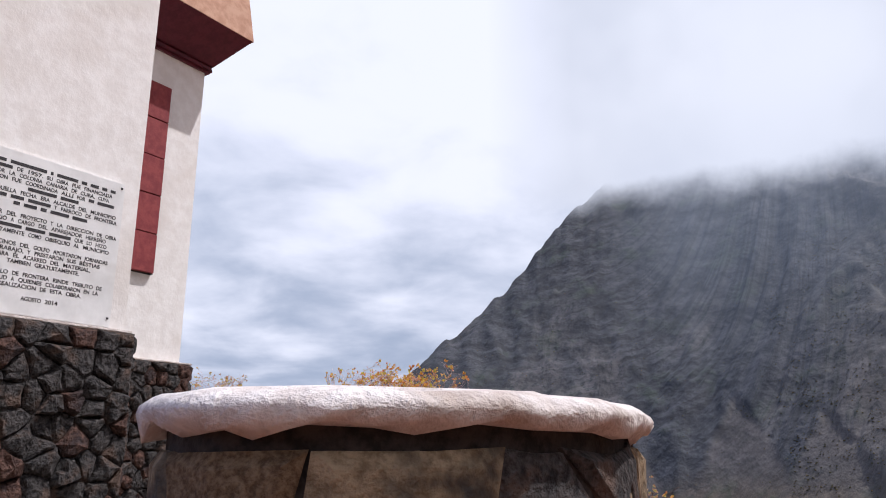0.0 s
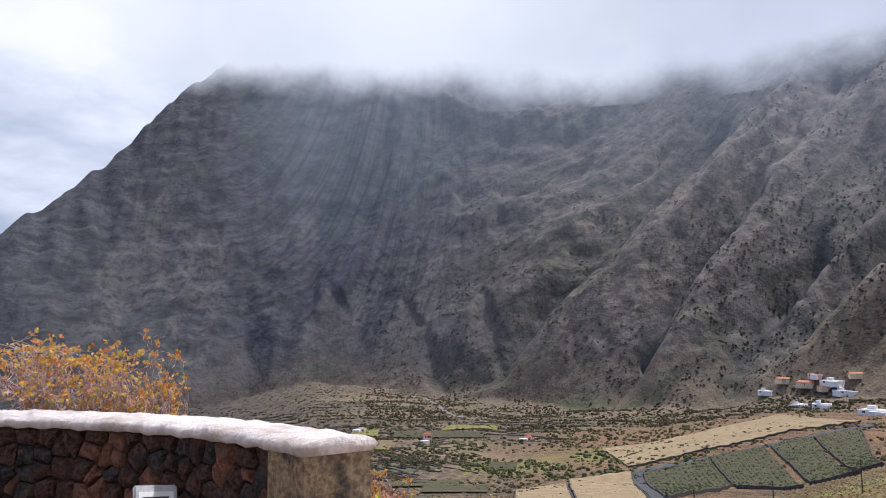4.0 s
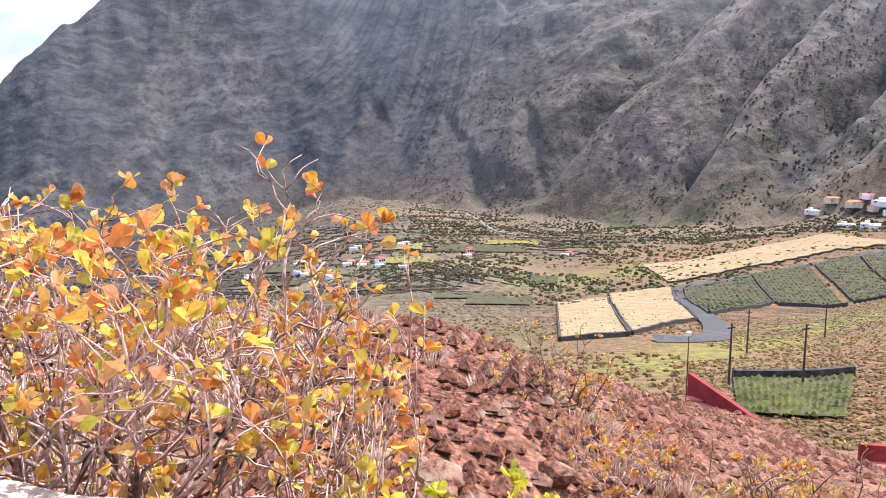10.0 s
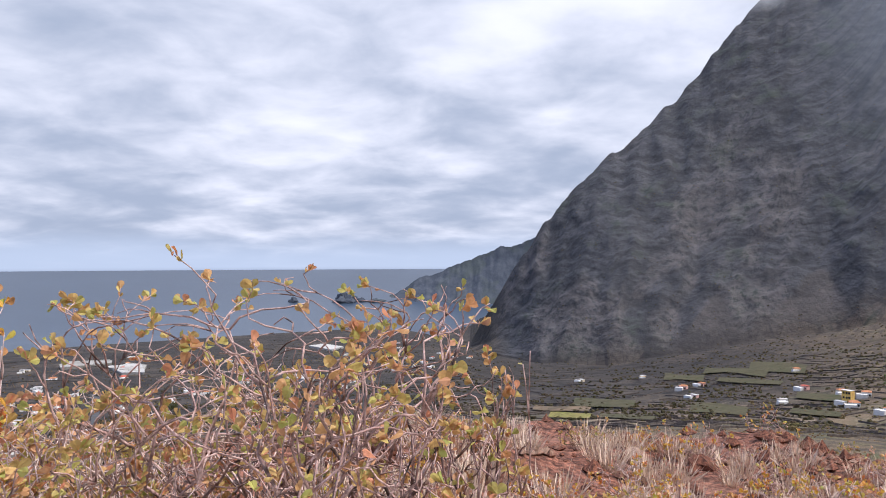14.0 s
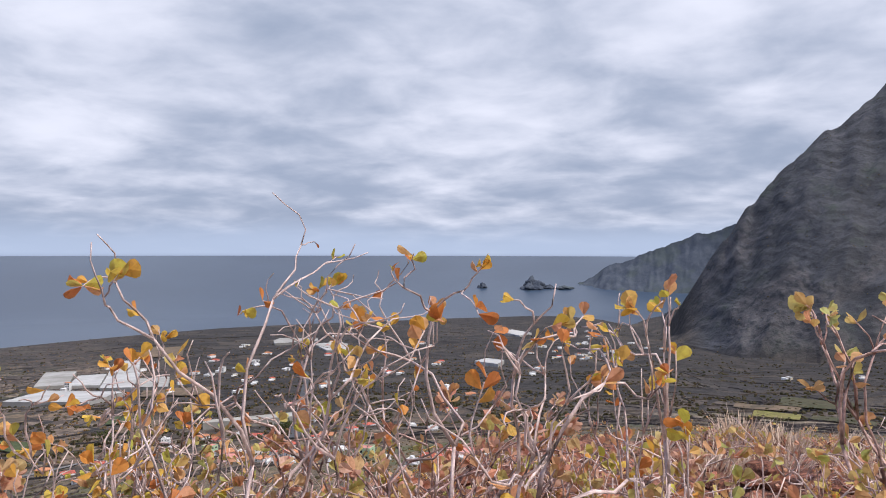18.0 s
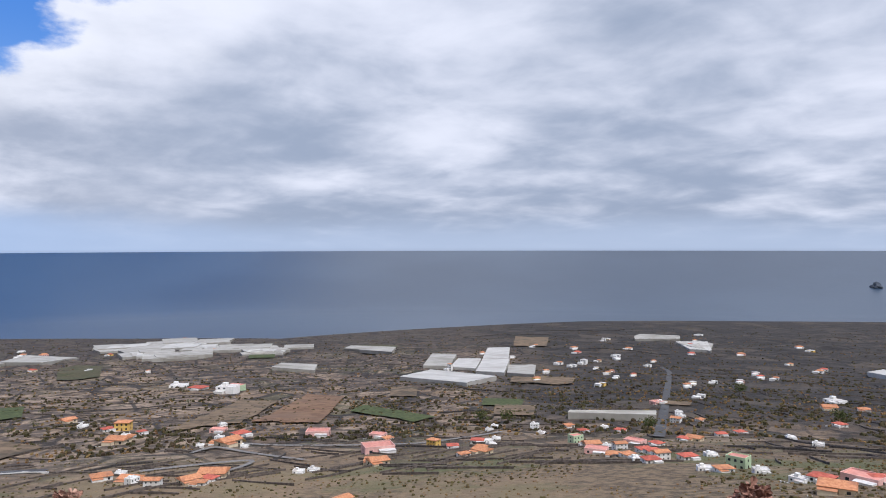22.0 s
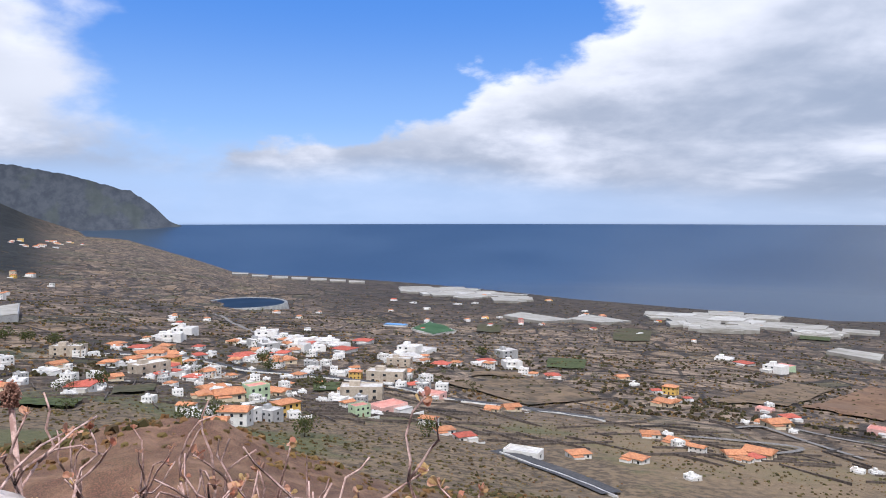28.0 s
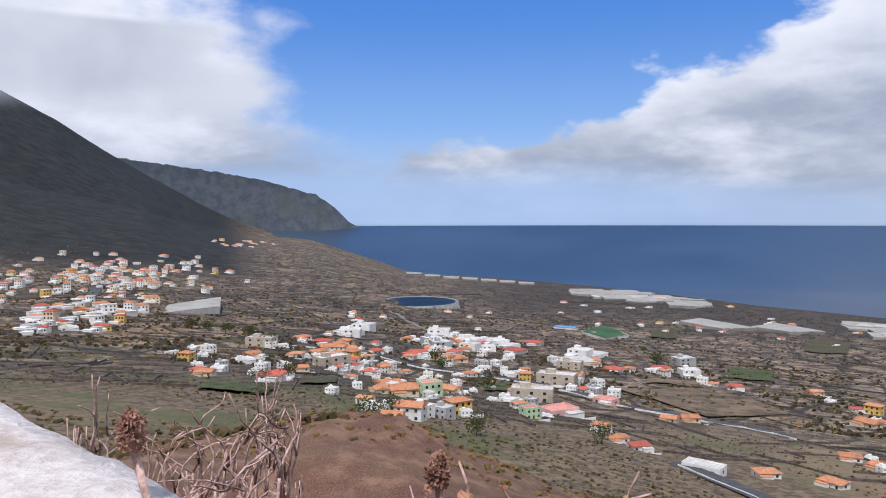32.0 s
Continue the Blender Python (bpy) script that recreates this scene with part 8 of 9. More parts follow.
bar(Vector((*arc(R_OUT, 0), 0)), Vector((*arc(7.6, 0), 0)), -22, ZTOP + 1.15, -22, -14.3, 0.35, red_paint, "side_wall", theatre)
bar(Vector((*arc(7.4, 0), 0)), Vector((*arc(3.6, 0), 0)), -22, -14.6, -22, -16.0, 0.35, red_paint, "side_wall", theatre)
e0, e1 = Vector((*arc(R_OUT, 28), 0)), Vector((*arc(5.0, 28), 0))
bar(e0, e0.lerp(e1, 0.42), -22, ZTOP + 0.2, -22, -14.9, 0.35, red_paint, "side_wall", theatre)
out = (e0 - STAGE).xy.normalized()
wing = at_range(-86.3, 45.6, 0)
bar(e0, wing, -22, ZTOP - 0.5, -22, ZTOP + 0.1, 0.3, red_paint, "wing_wall", theatre)
wend = at_range(-81.3, 37.4, 0)
bar(wing, wend, -24, ZTOP + 0.1, -24, ZTOP - 0.1, 0.3, WALLS["white"], "wing_wall", theatre, "white wall with dark graffiti strokes")
part("lower_floor", prism([(p.x, p.y) for p in (Vector((*arc(4.4, 27), 0)), e0.lerp(wing, 0.8), wend, at_range(-76.5, 38.6, 0), at_range(-72.5, 41.0, 0))], -22, -16.1), pink_paint, theatre)
stroke = thing("graffiti", "dark unreadable graffiti strokes on the white wall", "graffiti")
d = (wend - wing)
for k in range(16):
    f0 = rng.uniform(0.05, 0.8)
    p = wing + d * f0
    zc = rng.uniform(-17.6, -15.6)
    nrm = Vector((-d.y, d.x, 0)).normalized()
    if nrm.dot(E7 - p) < 0:
        nrm = -nrm
    q = p + nrm * 0.16
    bar(q, q + d.normalized() * rng.uniform(0.1, 0.35), zc, zc + rng.uniform(0.15, 0.5), zc, zc + rng.uniform(0.1, 0.45), 0.02, ink, "mark", stroke)
# pale equipment boxes on the stage edge
for k, (yy, rr) in enumerate(((-74.6, 42.0), (-75.4, 42.6))):
    p = at_range(yy, rr, -15.6)
    ob = thing("utility_box", "pale concrete utility box on a red plinth", "box", "utility boxes")
    part("plinth", box(-0.45, 0.45, -0.45, 0.45, -4.0, 0.0, Matrix.Translation(p)), red_paint, ob)
    part("case", box(-0.55, 0.55, -0.5, 0.5, 0.0, 0.75, Matrix.Translation(p) @ Matrix.Rotation(radians(20 + 10 * k), 4, "Z"), 0.05), WALLS["cream"], ob)
# orange mesh fence in front of the stage
fence = thing("mesh_fence", "low rust coloured mesh fence on thin posts", "fence")
fp = [at_range(y0, r0, 0) for y0, r0 in ((-72.5, 40.0), (-76.0, 39.6), (-79.5, 39.6), (-82.5, 40.5))]
mesh_mat = mottled("mesh_rust", (0.30, 0.10, 0.06), (0.42, 0.17, 0.11), 3.0, rough=0.8)
for p, q in zip(fp, fp[1:]):
    bar(p, q, -18.5, -15.9, -18.5, -15.9, 0.04, mesh_mat, "mesh_panel", fence)
for p in fp:
    part("post", box(-0.05, 0.05, -0.05, 0.05, -19, -15.7, Matrix.Translation((p.x, p.y, 0))), pole_wood, fence)

# pink terrace with its red parapet
deck = thing("pink_terrace", "pink painted terrace with a dark red parapet", "terrace")
ZD = -14.2
dk = [level_at(*q, ZD) for q in ((-54.8, -20.6), (-61.5, -19.8), (-68.6, -18.9), (-71.0, -21.0), (-66.5, -22.4), (-60.0, -21.8))]
part("floor", prism([(p.x, p.y) for p in dk], -24, ZD), pink_paint, deck)
for i, (p, q) in enumerate(zip(dk[:3], dk[1:3] + [dk[3]])):
    bar(p, q, ZD - 0.5, ZD + 0.85, ZD - 0.5, ZD + (0.85 if i < 2 else 0.3), 0.3, red_paint, "parapet", deck)
for i, (p, q) in enumerate(zip(dk[3:5], dk[4:6])):
    bar(p, q, ZD - 3, ZD + 0.22, ZD - 3, ZD + 0.22, 0.35, red_paint, "kerb", deck)
stair = thing("stair_parapet", "red parapet beside a stepped pink stair", "stair")
s0, s1 = at_range(-43.9, 52, 0), at_range(-49.6, 47, 0)
bar(s0, s1, -22, 1.82 - 52 * math.tan(radians(16.3)), -22, 1.82 - 47 * math.tan(radians(19.6)), 0.35, red_paint, "parapet", stair)
dz0, dz1 = 1.82 - 52 * math.tan(radians(17.4)), 1.82 - 47 * math.tan(radians(20.2))
for k in range(7):
    p = s0.lerp(s1, (k + 0.5) / 7) + heading(-46) * -0.55
    part("step", box(-0.5, 0.5, -0.4, 0.4, -8, 0, Matrix.Translation((p.x, p.y, dz0 + (dz1 - dz0) * (k + 0.5) / 7 - 0.3)) @ Matrix.Rotation(radians(-40), 4, "Z")), pink_paint, stair)

# sign board and lamps
sg = thing("sign_board", "white and grey panel sign on a post", "sign")
p = at_range(-66.0, 54, 0)
zg = 1.82 - 54 * math.tan(radians(16.6))
mm = Matrix.Translation((p.x, p.y, zg)) @ Matrix.Rotation(radians(-66 - 20), 4, "Z")
part("post", box(-0.06, 0.06, -0.06, 0.06, -6, 0.9, mm), steel, sg)
for k in range(4):
    part("board", box(-0.4, 0.4, -0.1, -0.06, -0.2 + k * 0.34, 0.08 + k * 0.34, mm), line_white if k % 2 else grey_sign, sg)


def street_lamp(p, z0, z1, label="thin grey street lamp with a lantern head"):
    ob = thing("street_lamp", label, "lamp", "street lamps")
    bm = bmesh.new()
    tube(bm, [(p.x, p.y, z0), (p.x, p.y, z1)], [0.07, 0.045], 8)
    part("pole", bm, pole_wood, ob)
    part("lantern", box(-0.2, 0.2, -0.2, 0.2, z1, z1 + 0.42, Matrix.Translation((p.x, p.y, 0)), 0.06), line_white, ob)
    return ob


street_lamp(Vector((*arc(R_OUT - 0.2, 0), 0)), ZTOP, ZTOP + 3.6)
for y0, r0, e_top in ((-70.6, 50, 18.6), (-88.2, 56, 17.6), (-92, 50, 18.5), (-44.1, 70, 13.8)):
    p = at_range(y0, r0, 0)
    zt = 1.82 - r0 * math.tan(radians(e_top))
    street_lamp(p, min(ground(p.x, p.y), zt - 3) - 0.3, zt)

# ---- wooden poles across the slope ----
for i, (yaw, el) in enumerate(POLES):
    p = sight(yaw, el, 50)
    ob = thing("utility_pole", "dark wooden utility pole on the slope", "pole", "utility poles")
    bm = bmesh.new()
    tube(bm, [(p.x, p.y, p.z - 0.5), (p.x + 0.05, p.y, p.z + 7.5)], [0.16, 0.10], 7)
    part("shaft", bm, pole_wood, ob)
    part("crossarm", box(-0.6, 0.6, -0.06, 0.06, 6.9, 7.05, Matrix.Translation(p)), pole_wood, ob)

# ---- five-storey concrete building ----
PC, PL, PR = at_range(-86.6, 80, 0), at_range(-83.2, 89, 0), at_range(-93.7, 90, 0)
ZB, ZR = -22.6, -8.4
block = thing("apartment_building", "unpainted grey five storey apartment building with empty window openings", "building")
PB = PL + (PR - PC)
part("wall", prism([(p.x, p.y) for p in (PC, PL, PB, PR)], ZB - 4, ZR - 0.9), WALLS["concrete"], block)
for p, q in ((PC, PL), (PC, PR), (PL, PB), (PR, PB)):
    bar(p, q, ZR - 0.9, ZR, ZR - 0.9, ZR, 0.3, WALLS["concrete"], "parapet", block)


def face_frame(a, b):
    d = (b - a).xy.normalized()
    n = Vector((d.y, -d.x))
    mid = (PC + PB) / 2
    if n.dot((a - mid).xy) < 0:
        n = -n
    return Matrix(((d.x, n.x, 0, a.x), (d.y, n.y, 0, a.y), (0, 0, 1, 0), (0, 0, 0, 1))), (b - a).xy.length


FL, wl = face_frame(PC, PL)
FR, wr = face_frame(PC, PR)
FH = 2.75
for s in range(5):
    z = ZR - 0.9 - FH * (s + 1)
    for fr, w0 in ((FL, wl), (FR, wr)):
        part("floor_band", box(-0.05, w0, -0.05, 0.06, z - 0.12, z + 0.06, fr), WALLS["concrete"], block)
for s in range(4):
    z = ZR - 1.0 - FH * (s + 1)
    bal = part("balcony", box(0.8, wl - 0.3, 0.0, 1.1, z - 0.02, z + 0.16, FL), WALLS["concrete"], block)
    part("balcony_wall", box(0.8, wl - 0.3, 1.0, 1.12, z + 0.16, z + (0.75 if s < 2 else 0.5), FL), WALLS["concrete"], bal)
    if s < 2:
        for x0, x1 in ((1.6, 3.6), (5.2, 7.6)):
            # dark slab on the solid wall, standing for the shade of an empty room
            part("opening", box(x0, x1, -0.05, 0.03, z + 0.3, z + 2.15, FL), door_dark, block)
            part("infill", box(x0 + 1.0, x1 + 0.02, 0.03, 0.06, z + 0.25, z + 1.2, FL), WALLS["concrete"], block)
    else:
        for x0, x1, zz in ((1.5, 2.7, 0.9), (3.4, 4.2, 0.2), (5.6, 7.2, 0.9)):
            part("window", box(x0, x1, -0.05, 0.04, z + zz, z + 2.1, FL), pane, block)
            part("window_frame", box(x0 - 0.05, x1 + 0.05, 0.0, 0.03, z + zz - 0.06, z + zz, FL), line_white, block)
part("awning", box(0.4, wl - 0.2, 0.0, 1.0, ZR - 1.25, ZR - 0.85, FL, 0.05), roof_orange, block, "orange tiled canopy")
part("awning", box(4.6, 10.2, 0.0, 0.8, ZR - 1.35, ZR - 0.95, FR, 0.05), roof_orange, block, "orange tiled canopy")
for s, xs in enumerate(((5.2, 7.2, 9.0), (3.0, 5.2, 8.9, 11.8), (3.8, 5.2, 7.8, 11.9), (4.9, 8.9))):
    z = ZR - 1.0 - FH * (s + 1)
    for x in xs:
        ww = 0.25 if x < 4.5 else 0.55
        part("window", box(x - ww, x + ww, -0.05, 0.03, z + 0.95, z + (1.4 if ww < 0.4 else 2.0), FR), pane, block)
        part("window_sill", box(x - ww - 0.06, x + ww + 0.06, 0.0, 0.08, z + 0.88, z + 0.95, FR), WALLS["concrete"], block)
for s in (1, 2):
    z = ZR - 1.0 - FH * s
    part("ledge_box", box(4.6, 9.6, 0.0, 0.7, z - 0.35, z + 0.15, FR), WALLS["concrete"], block)
z = ZR - 1.0 - FH * 5
for x in (4.9, 8.4):
    part("door", box(x - 0.45, x + 0.45, -0.05, 0.04, z + 0.3, z + 2.3, FR), timber, block)
part("window", box(6.3, 7.6, -0.05, 0.04, z + 1.0, z + 2.2, FR), pane, block)
part("drain_pipe", box(3.0, 3.15, 0.0, 0.15, ZB - 2, z + 4.4, FR), pole_wood, block)
part("entrance_ramp", prism([tuple((FR @ Vector((x, y, 0))).xy) for x, y in ((2.4, 0.1), (11.5, 0.1), (11.5, 2.2), (2.4, 2.2))], ZB - 5, z + 0.1), WALLS["concrete"], block)
for k in range(7):
    part("stair_step", box(0.4 + k * 0.3, 0.7 + k * 0.3, 0.3, 1.6, ZB - 4, z - 1.9 + k * 0.28, FR), WALLS["concrete"], block)
cx = FR @ Vector((4.2, -4.5, 0))
part("stair_head", box(4.0, 8.0, -6.5, -3.0, ZR - 0.9, ZR + 1.4, FR), WALLS["concrete"], block)
part("stair_head_roof", box(3.6, 8.4, -6.9, -2.5, ZR + 1.4, ZR + 1.7, FR, 0.05), roof_flat, block)
part("opening", box(5.6, 7.6, -3.04, -2.97, ZR - 0.8, ZR + 1.2, FR), pane, block)
# dark garage building behind its far end
gar = thing("garage_building", "long dark grey building with an open garage and tiled edge", "building")
G0, G1 = at_range(-93.9, 96, 0), at_range(-104, 88, 0)
FG, wg = face_frame(G0, G1)
if Vector((FG[0][1], FG[1][1])).dot((E7 - G0).xy) < 0:
    FG[0][1], FG[1][1] = -FG[0][1], -FG[1][1]
bar(G0, G1, -24, -11.6, -24, -11.2, 7.0, basalt_wall, "wall", gar)
# dark slab put on the wall for the shade inside the garage
part("opening", box(1.0, wg - 1, 3.42, 3.56, -21.5, -15.6, FG), door_dark, gar)
part("roof_edge", box(-0.2, wg, 3.3, 4.6, -12.0, -11.5, FG), roof_orange, gar)
part("balcony_rail", box(2.0, wg, 3.5, 4.3, -15.2, -14.2, FG), WALLS["grey"], gar)
for k in range(3):
    part("window", box(0.6 + 2.6 * k, 1.8 + 2.6 * k, 3.42, 3.56, -14.0, -12.6, FG), pane, gar)

# ---- street with its wall, kerb line and parked cars ----
street_pts = [sight(*q, 90) for q in STREET] + [at_range(-95, 100, 0), at_range(-104, 92, 0)]
ob, sline = ribbon("street", street_pts, 7.0, asphalt, 0.7, 6.0)
tagged(ob, "asphalt village street above a retaining wall", "road", kind="structure")
edge = []
for i, p in enumerate(sline):
    d = (sline[min(i + 1, len(sline) - 1)] - sline[max(i - 1, 0)]).xy.normalized()
    n = Vector((-d.y, d.x, 0))
    if n.dot(E7 - p) < 0:
        n = -n
    edge.append((p, n, d))
# houses that stand along the upper side of the street: heading, kind, width, storey scale
for yaw, kind, wide, tall in ((-66.6, 2, 9, 0.9), (-67.6, 1, 9, 0.9), (-68.3, 5, 9, 1.0), (-69.4, 9, 15, 1.25), (-70.8, 6, 15, 1.3), (-71.9, 1, 11, 1.5), (-73.0, 2, 12, 0.85), (-74.6, 9, 11, 1.05),
                              (-76.65, 10, 6, 1.0), (-77.5, 11, 6, 1.0), (-78.4, 10, 6, 1.0), (-79.4, 11, 6, 1.0), (-80.5, 10, 6, 1.0), (-82.6, 12, 10, 1.0)):
    near_i = min(range(len(edge)), key=lambda i: abs(math.degrees(math.atan2(-(edge[i][0].x - E7.x), edge[i][0].y - E7.y)) - yaw))
    p, n, d = edge[near_i]
    j = min(near_i + 1, len(edge) - 1)
    best = min((p.lerp(edge[j][0], f / 10) for f in range(-10, 11)), key=lambda c: abs(math.degrees(math.atan2(-(c.x - E7.x), c.y - E7.y)) - yaw))
    key = (kind, False)
    fresh = key not in TEMPLATES
    if fresh:
        TEMPLATES[key] = house_template(kind, False)
    ob, wx = TEMPLATES[key]
    c = best - n * 9.0
    m = Matrix.Translation((c.x, c.y, best.z - 0.1)) @ Matrix.Rotation(math.atan2(d.y, d.x), 4, "Z") @ Matrix.Diagonal((wide / wx, 1, tall, 1))
    if fresh:
        ob.matrix_basis = m
    else:
        ob = copy_thing(ob, m)
    ob["group"] = "houses along the street"
swall = thing("retaining_wall", "grey stone retaining wall with a white coping along the street", "wall")
for (p, n, d), (q, n2, d2) in zip(edge, edge[1:]):
    a, b = p + n * 3.7, q + n2 * 3.7
    bar(a, b, p.z - 4.5, p.z + 0.25, q.z - 4.5, q.z + 0.25, 0.4, basalt_wall, "wall_section", swall)
    bar(a, b, p.z + 0.25, p.z + 0.4, q.z + 0.25, q.z + 0.4, 0.5, line_white, "coping", swall)
GLASS = pane
TYRE = mottled("tyre", (0.012, 0.012, 0.012), (0.03, 0.03, 0.03), 8.0, rough=0.9)
CAR_PAINT = {n: mottled("car_" + n, c, tuple(min(1, v * 1.15 + 0.005) for v in c), 1.0, rough=0.3, bump=0.0, metal=mt) for n, c, mt in
             (("white", (0.72, 0.72, 0.72), 0.0), ("silver", (0.45, 0.46, 0.48), 0.5), ("black", (0.012, 0.012, 0.014), 0.0), ("red", (0.28, 0.03, 0.03), 0.0))}


def car(colour, van):
    ob = thing("car", "parked %s %s at the kerb" % (colour, "van" if van else "hatchback car"), "car", "parked cars on the street")
    L, W = (4.9, 1.9) if van else (4.2, 1.75)
    prof = [(-L / 2, 0.35), (-L / 2, 0.95), (-L * 0.42, 1.5 if van else 1.0), (-L * 0.36, 2.0 if van else 1.42), (L * 0.12, 2.0 if van else 1.46), (L * 0.27, 1.05), (L * 0.46, 0.92), (L / 2, 0.7), (L / 2, 0.35)]
    bm = bmesh.new()
    lo = [bm.verts.new((x, -W / 2 + (0.12 if z > 1.1 else 0), z)) for x, z in prof]
    hi = [bm.verts.new((x, W / 2 - (0.12 if z > 1.1 else 0), z)) for x, z in prof]
    for k in range(len(prof)):
        j = (k + 1) % len(prof)
        bm.faces.new((lo[k], lo[j], hi[j], hi[k]))
    bm.faces.new(lo[::-1]); bm.faces.new(hi)
    bmesh.ops.recalc_face_normals(bm, faces=bm.faces)
    body = part("body", bm, CAR_PAINT[colour], ob)
    for sy in (-1, 1):
        part("side_window", box(-L * 0.33, L * 0.12, sy * (W / 2 - 0.1) - 0.02, sy * (W / 2 - 0.1) + 0.05, 1.06, 1.36 if not van else 1.75), GLASS, ob)
        for sx in (-1, 1):
            bmw = bmesh.new()
            bmesh.ops.create_cone(bmw, cap_ends=True, segments=14, radius1=0.32, radius2=0.32, depth=0.22, matrix=Matrix.Translation((sx * L * 0.31, sy * (W / 2 - 0.08), 0.32)) @ Matrix.Rotation(radians(90), 4, "X"))
            wh = part("wheel", bmw, TYRE, ob)
            part("rim", box(sx * L * 0.31 - 0.14, sx * L * 0.31 + 0.14, sy * (W / 2 + 0.03) - 0.01, sy * (W / 2 + 0.03) + 0.02, 0.18, 0.46, None, 0.03), steel, wh)
        part("headlight", box(L / 2 - 0.05, L / 2 + 0.02, sy * W * 0.36 - 0.16, sy * W * 0.36 + 0.16, 0.66, 0.8), line_white, ob)
    m = Matrix.Translation((L * 0.205, 0, 1.24)) @ Matrix.Rotation(radians(48), 4, "Y")
    part("windscreen", box(-0.28, 0.28, -W / 2 + 0.18, W / 2 - 0.18, -0.02, 0.03, m), GLASS, ob)
    return ob


car_kinds = [("white", 0), ("silver", 0), ("black", 0), ("white", 1), ("red", 0)]
CARS = {}
total = len(edge)
n_cars = 20
for k in range(n_cars):
    f = 0.60 + 0.315 * k / n_cars
    p, n, d = edge[int(f * (total - 1))]
    kind = car_kinds[(0, 2, 1, 0, 3, 0, 2, 1, 0, 4, 0, 1, 2, 0, 1, 0, 2, 0, 0, 1)[k]]
    q = p + n * 2.3
    m = Matrix.Translation((q.x, q.y, p.z)) @ Matrix.Rotation(math.atan2(d.y, d.x) + rng.uniform(-0.03, 0.03), 4, "Z")
    if kind not in CARS:
        CARS[kind] = car(*kind)
        CARS[kind].matrix_basis = m
    else:
        copy_thing(CARS[kind], m)

# small orange-roofed store with a chimney behind the theatre
st = thing("store", "low store with an orange roof and a brick chimney", "building")
p = at_range(-79.6, 66, 0)
mm = Matrix.Translation((p.x, p.y, 0)) @ Matrix.Rotation(radians(-60), 4, "Z")
part("wall", box(-3.2, 3.2, -2.4, 2.4, -22, -15.0, mm), WALLS["white"], st)
part("roof", box(-3.4, 3.4, -2.6, 2.6, -15.0, -14.75, mm), roof_orange, st)
ch = part("chimney", box(-1.3, -0.75, -0.3, 0.3, -14.75, -12.2, mm), lava_rust, st, "brick chimney")
part("chimney_cap", box(-1.42, -0.63, -0.42, 0.42, -12.2, -12.0, mm), roof_orange, ch)
tp = at_range(-82.6, 66, 0)
tree((tp.x, tp.y, -21.2), 7.0, 3.9, foliage_light, 900, "broad light green pepper tree behind the theatre", 2600, "trees by the theatre")
tp = at_range(-79.7, 88, 0)
tree((tp.x, tp.y, ground(tp.x, tp.y)), 3.6, 3.0, foliage, 901, "low green fig tree below the street", 800, "trees by the theatre")
for i in range(26):
    yy, rr = rng.uniform(-104, -90), rng.uniform(66, 84)
    tp = at_range(yy, rr, 0)
    tree((tp.x, tp.y, max(ground(tp.x, tp.y), -24)), rng.uniform(1.2, 2.2), rng.uniform(1.2, 2.0), rng.choice([foliage, foliage_light]), 910 + i, "low green garden bush beside the building", 160, "garden bushes")

# ---- plaza with pale paving, ramps, bench and palms ----
plaza_pave = mottled("plaza_paving", (0.33, 0.245, 0.165), (0.41, 0.315, 0.22), 0.8, (0.28, 0.20, 0.14), 0.12, 0.9, 0.1)
ZP = -19.6
pz = [level_at(*q, ZP) for q in ((-85.2, -17.5), (-90, -16.6), (-104, -16.2), (-110, -30), (-88, -30), (-82.0, -23))]
tagged(part("plaza", prism([(p.x, p.y) for p in pz], -30, ZP), plaza_pave), "pale tan paved plaza with white edge walls", "plaza", kind="structure")
for zz, e_l, e_r in ((0.5, -17.6, -16.9), (0.9, -16.9, -16.2), (1.2, -16.3, -15.5)):
    a, b = at_range(-86.3, (1.82 - ZP) / math.tan(radians(-e_l)) + zz, 0), at_range(-106, (1.82 - ZP) / math.tan(radians(-e_r)) + zz, 0)
    w0 = bar(a, b, ZP - 4, ZP + zz, ZP - 4, ZP + zz, 0.4, WALLS["concrete"], "plaza_wall", None)
    tagged(w0, "long white ramp wall of the plaza", "wall", "plaza walls", "structure")
bench = thing("bench", "dark wooden bench on the plaza", "bench")
p = level_at(-89.0, -18.9, ZP)
mm = Matrix.Translation(p) @ Matrix.Rotation(radians(-89), 4, "Z")
for k in range(3):
    part("slat", box(-1.0, 1.0, -0.3 + 0.2 * k, -0.14 + 0.2 * k, 0.42, 0.46, mm), pole_wood, bench)
    part("back_slat", box(-1.0, 1.0, 0.3, 0.34, 0.55 + 0.15 * k, 0.66 + 0.15 * k, mm), pole_wood, bench)
for x in (-0.9, 0.9):
    part("leg", box(x - 0.05, x + 0.05, -0.25, 0.3, 0.0, 0.42, mm), pole_wood, bench)


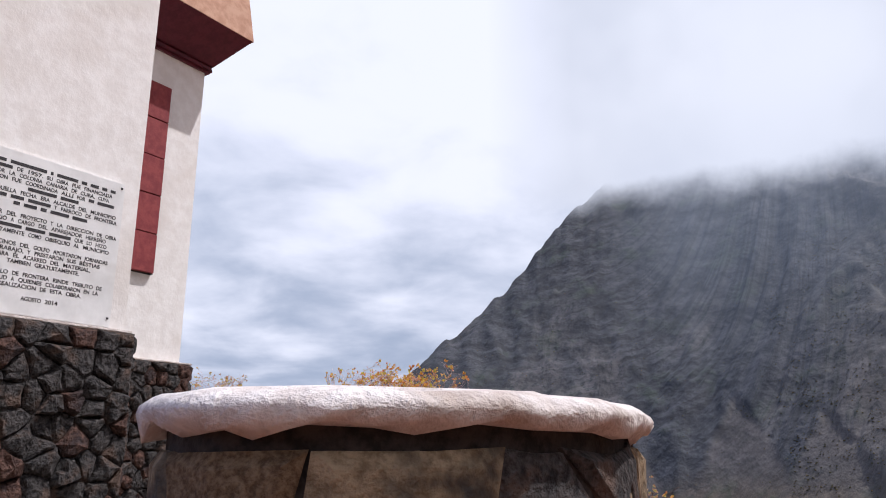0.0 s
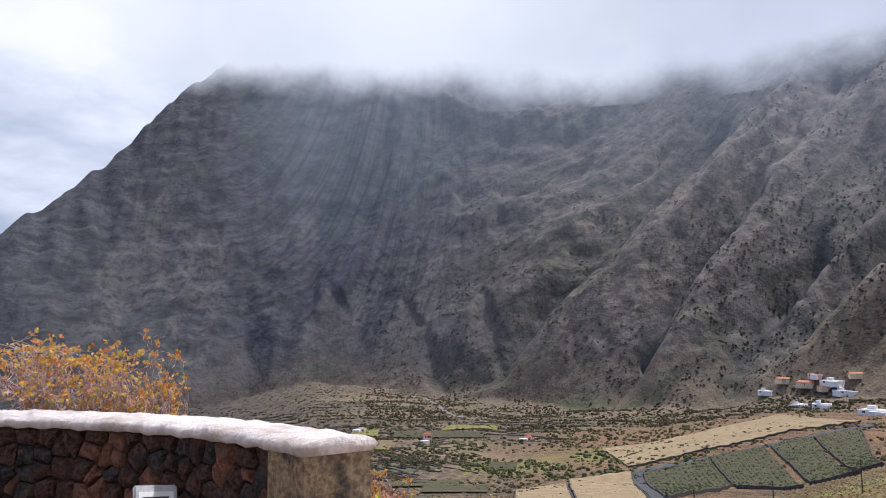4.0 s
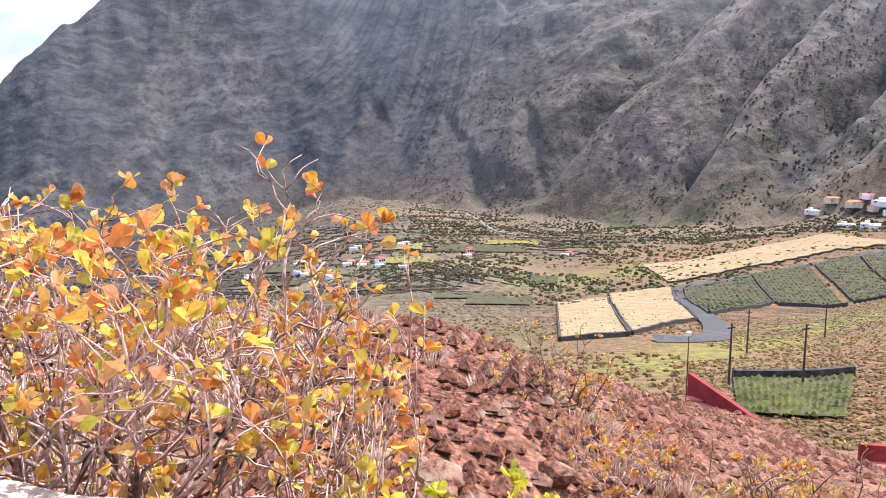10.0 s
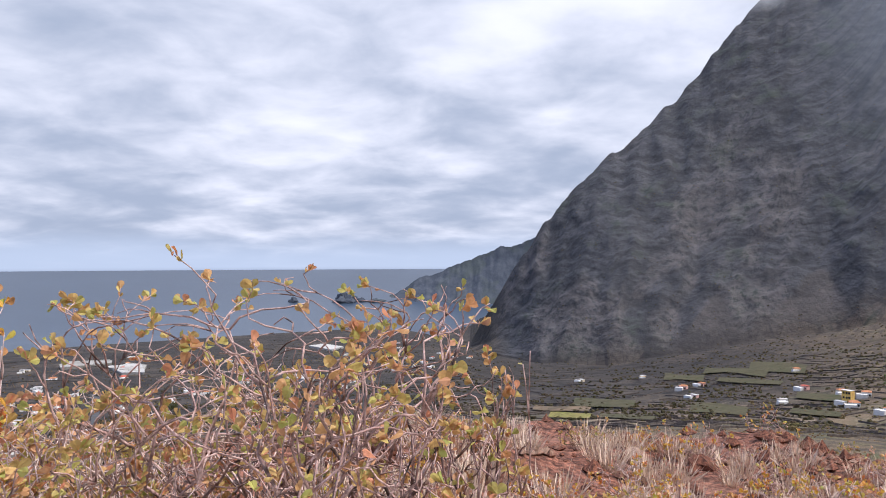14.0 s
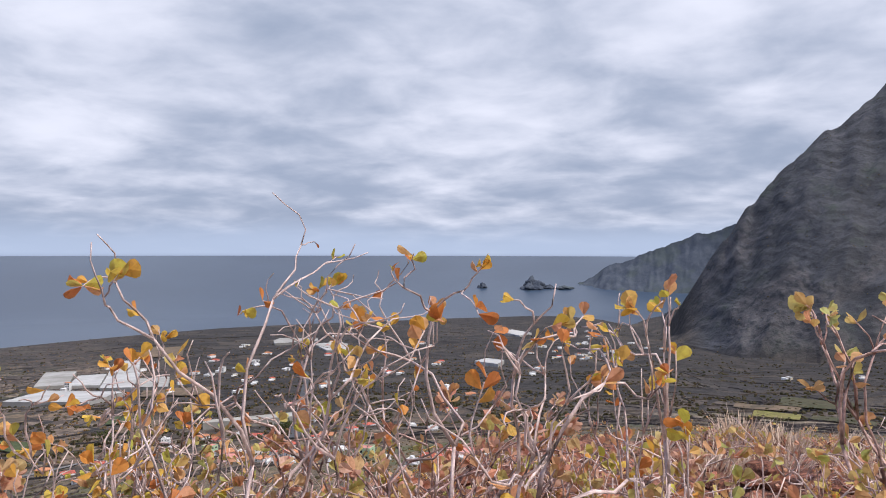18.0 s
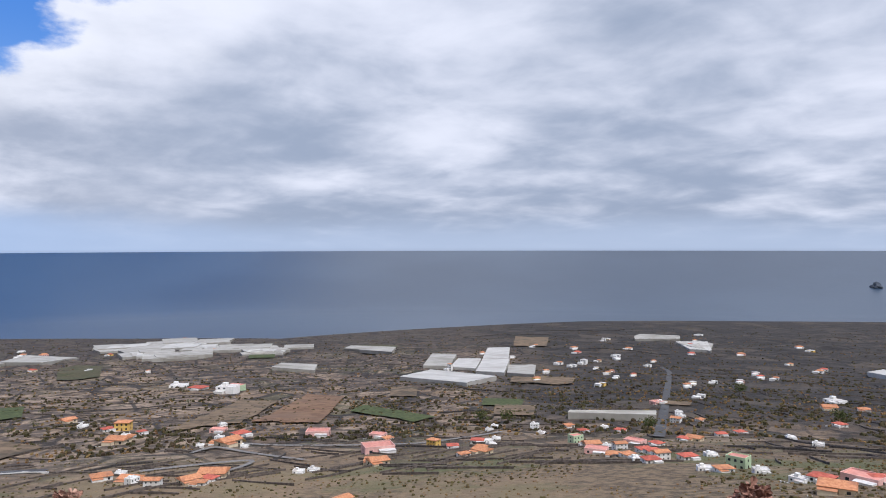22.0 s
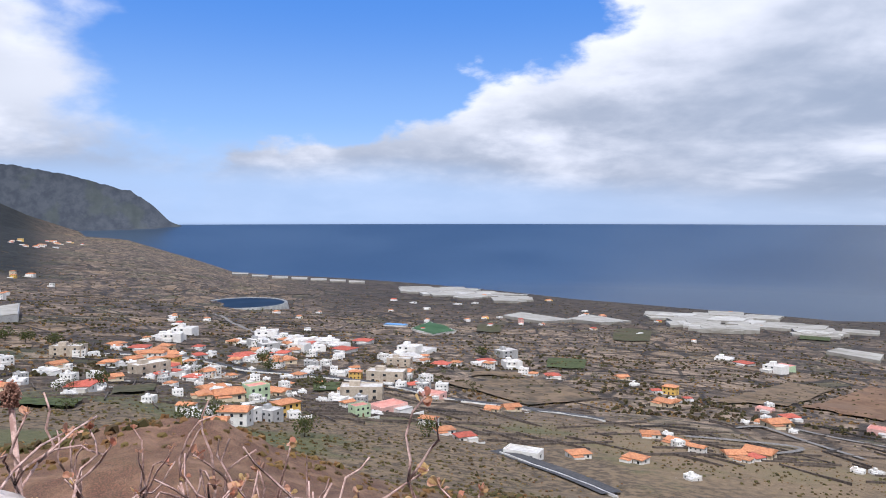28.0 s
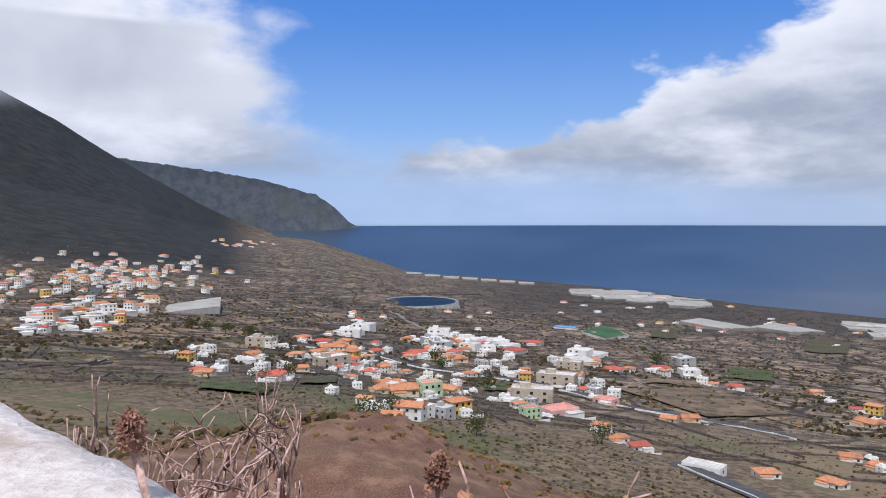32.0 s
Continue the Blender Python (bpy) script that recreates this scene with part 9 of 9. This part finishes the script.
def palm(base, height, fronds, length, mat, seed, label):
    rnd = random.Random(seed)
    ob = thing("palm", label, "palm", "palms on the plaza")
    base = Vector(base)
    bm = bmesh.new()
    tube(bm, [base - Vector((0, 0, 0.3)), base + Vector((0.05, 0, height * 0.5)), base + Vector((0.1, 0.05, height))], [0.24, 0.2, 0.22], 9)
    part("trunk", bm, bark, ob, soft=True)
    top = base + Vector((0.1, 0.05, height))
    for k in range(fronds):
        a = 2 * math.pi * k / fronds + rnd.uniform(-0.2, 0.2)
        lift = rnd.uniform(-0.1, 1.2)
        vs, fs = [], []
        prev = None
        for j in range(13):
            f = j / 12
            c = top + Vector((math.cos(a), math.sin(a), 0)) * length * (f * (1 - 0.18 * f)) + Vector((0, 0, length * (lift * f - (0.55 + lift * 0.6) * f * f)))
            s = Vector((-math.sin(a), math.cos(a), 0))
            wdt = length * 0.2 * math.sin(math.pi * min(0.12 + f * 0.9, 1.0))
            for sd in (-1, 1):
                b = len(vs)
                out = Vector((math.cos(a), math.sin(a), 0)) * length * 0.09
                vs += [c - out * 0.25, c + out * 0.25, c + s * sd * wdt + out + Vector((0, 0, -wdt * 0.45))]
                fs.append((b, b + 1, b + 2) if sd > 0 else (b + 1, b, b + 2))
        raw("frond", vs, fs, mat, ob)
    return ob


p = level_at(-88.4, -18.8, ZP)
palm(p, 2.6, 16, 1.5, foliage_light, 1, "young palm with a light green crown on the plaza")
p = at_range(-93.2, 45, 0)
palm((p.x, p.y, -19.6), 3.2, 22, 3.6, foliage, 2, "large green date palm on the plaza")
p = at_range(-95.8, 50, 0)
palm((p.x, p.y, -19.6), 4.4, 20, 2.6, foliage_light, 3, "bright green palm on the plaza")
# terraced green garden and houses high on the right-hand hill
for yaw, el, kd, wd in ((-94.9, 1.9, 6, 1.6), (-95.9, 4.1, 1, 1.2)):
    house(yaw, el, kd, wd, group="houses of the valley village")
for i in range(20):
    tp = sight(rng.uniform(-96, -80), rng.uniform(-3, 7), 150)
    tree(tp, rng.uniform(2.5, 4.5), rng.uniform(2, 3.2), foliage, 950 + i, "small dark green bush on the terraced hill", 140, "bushes on the hill")
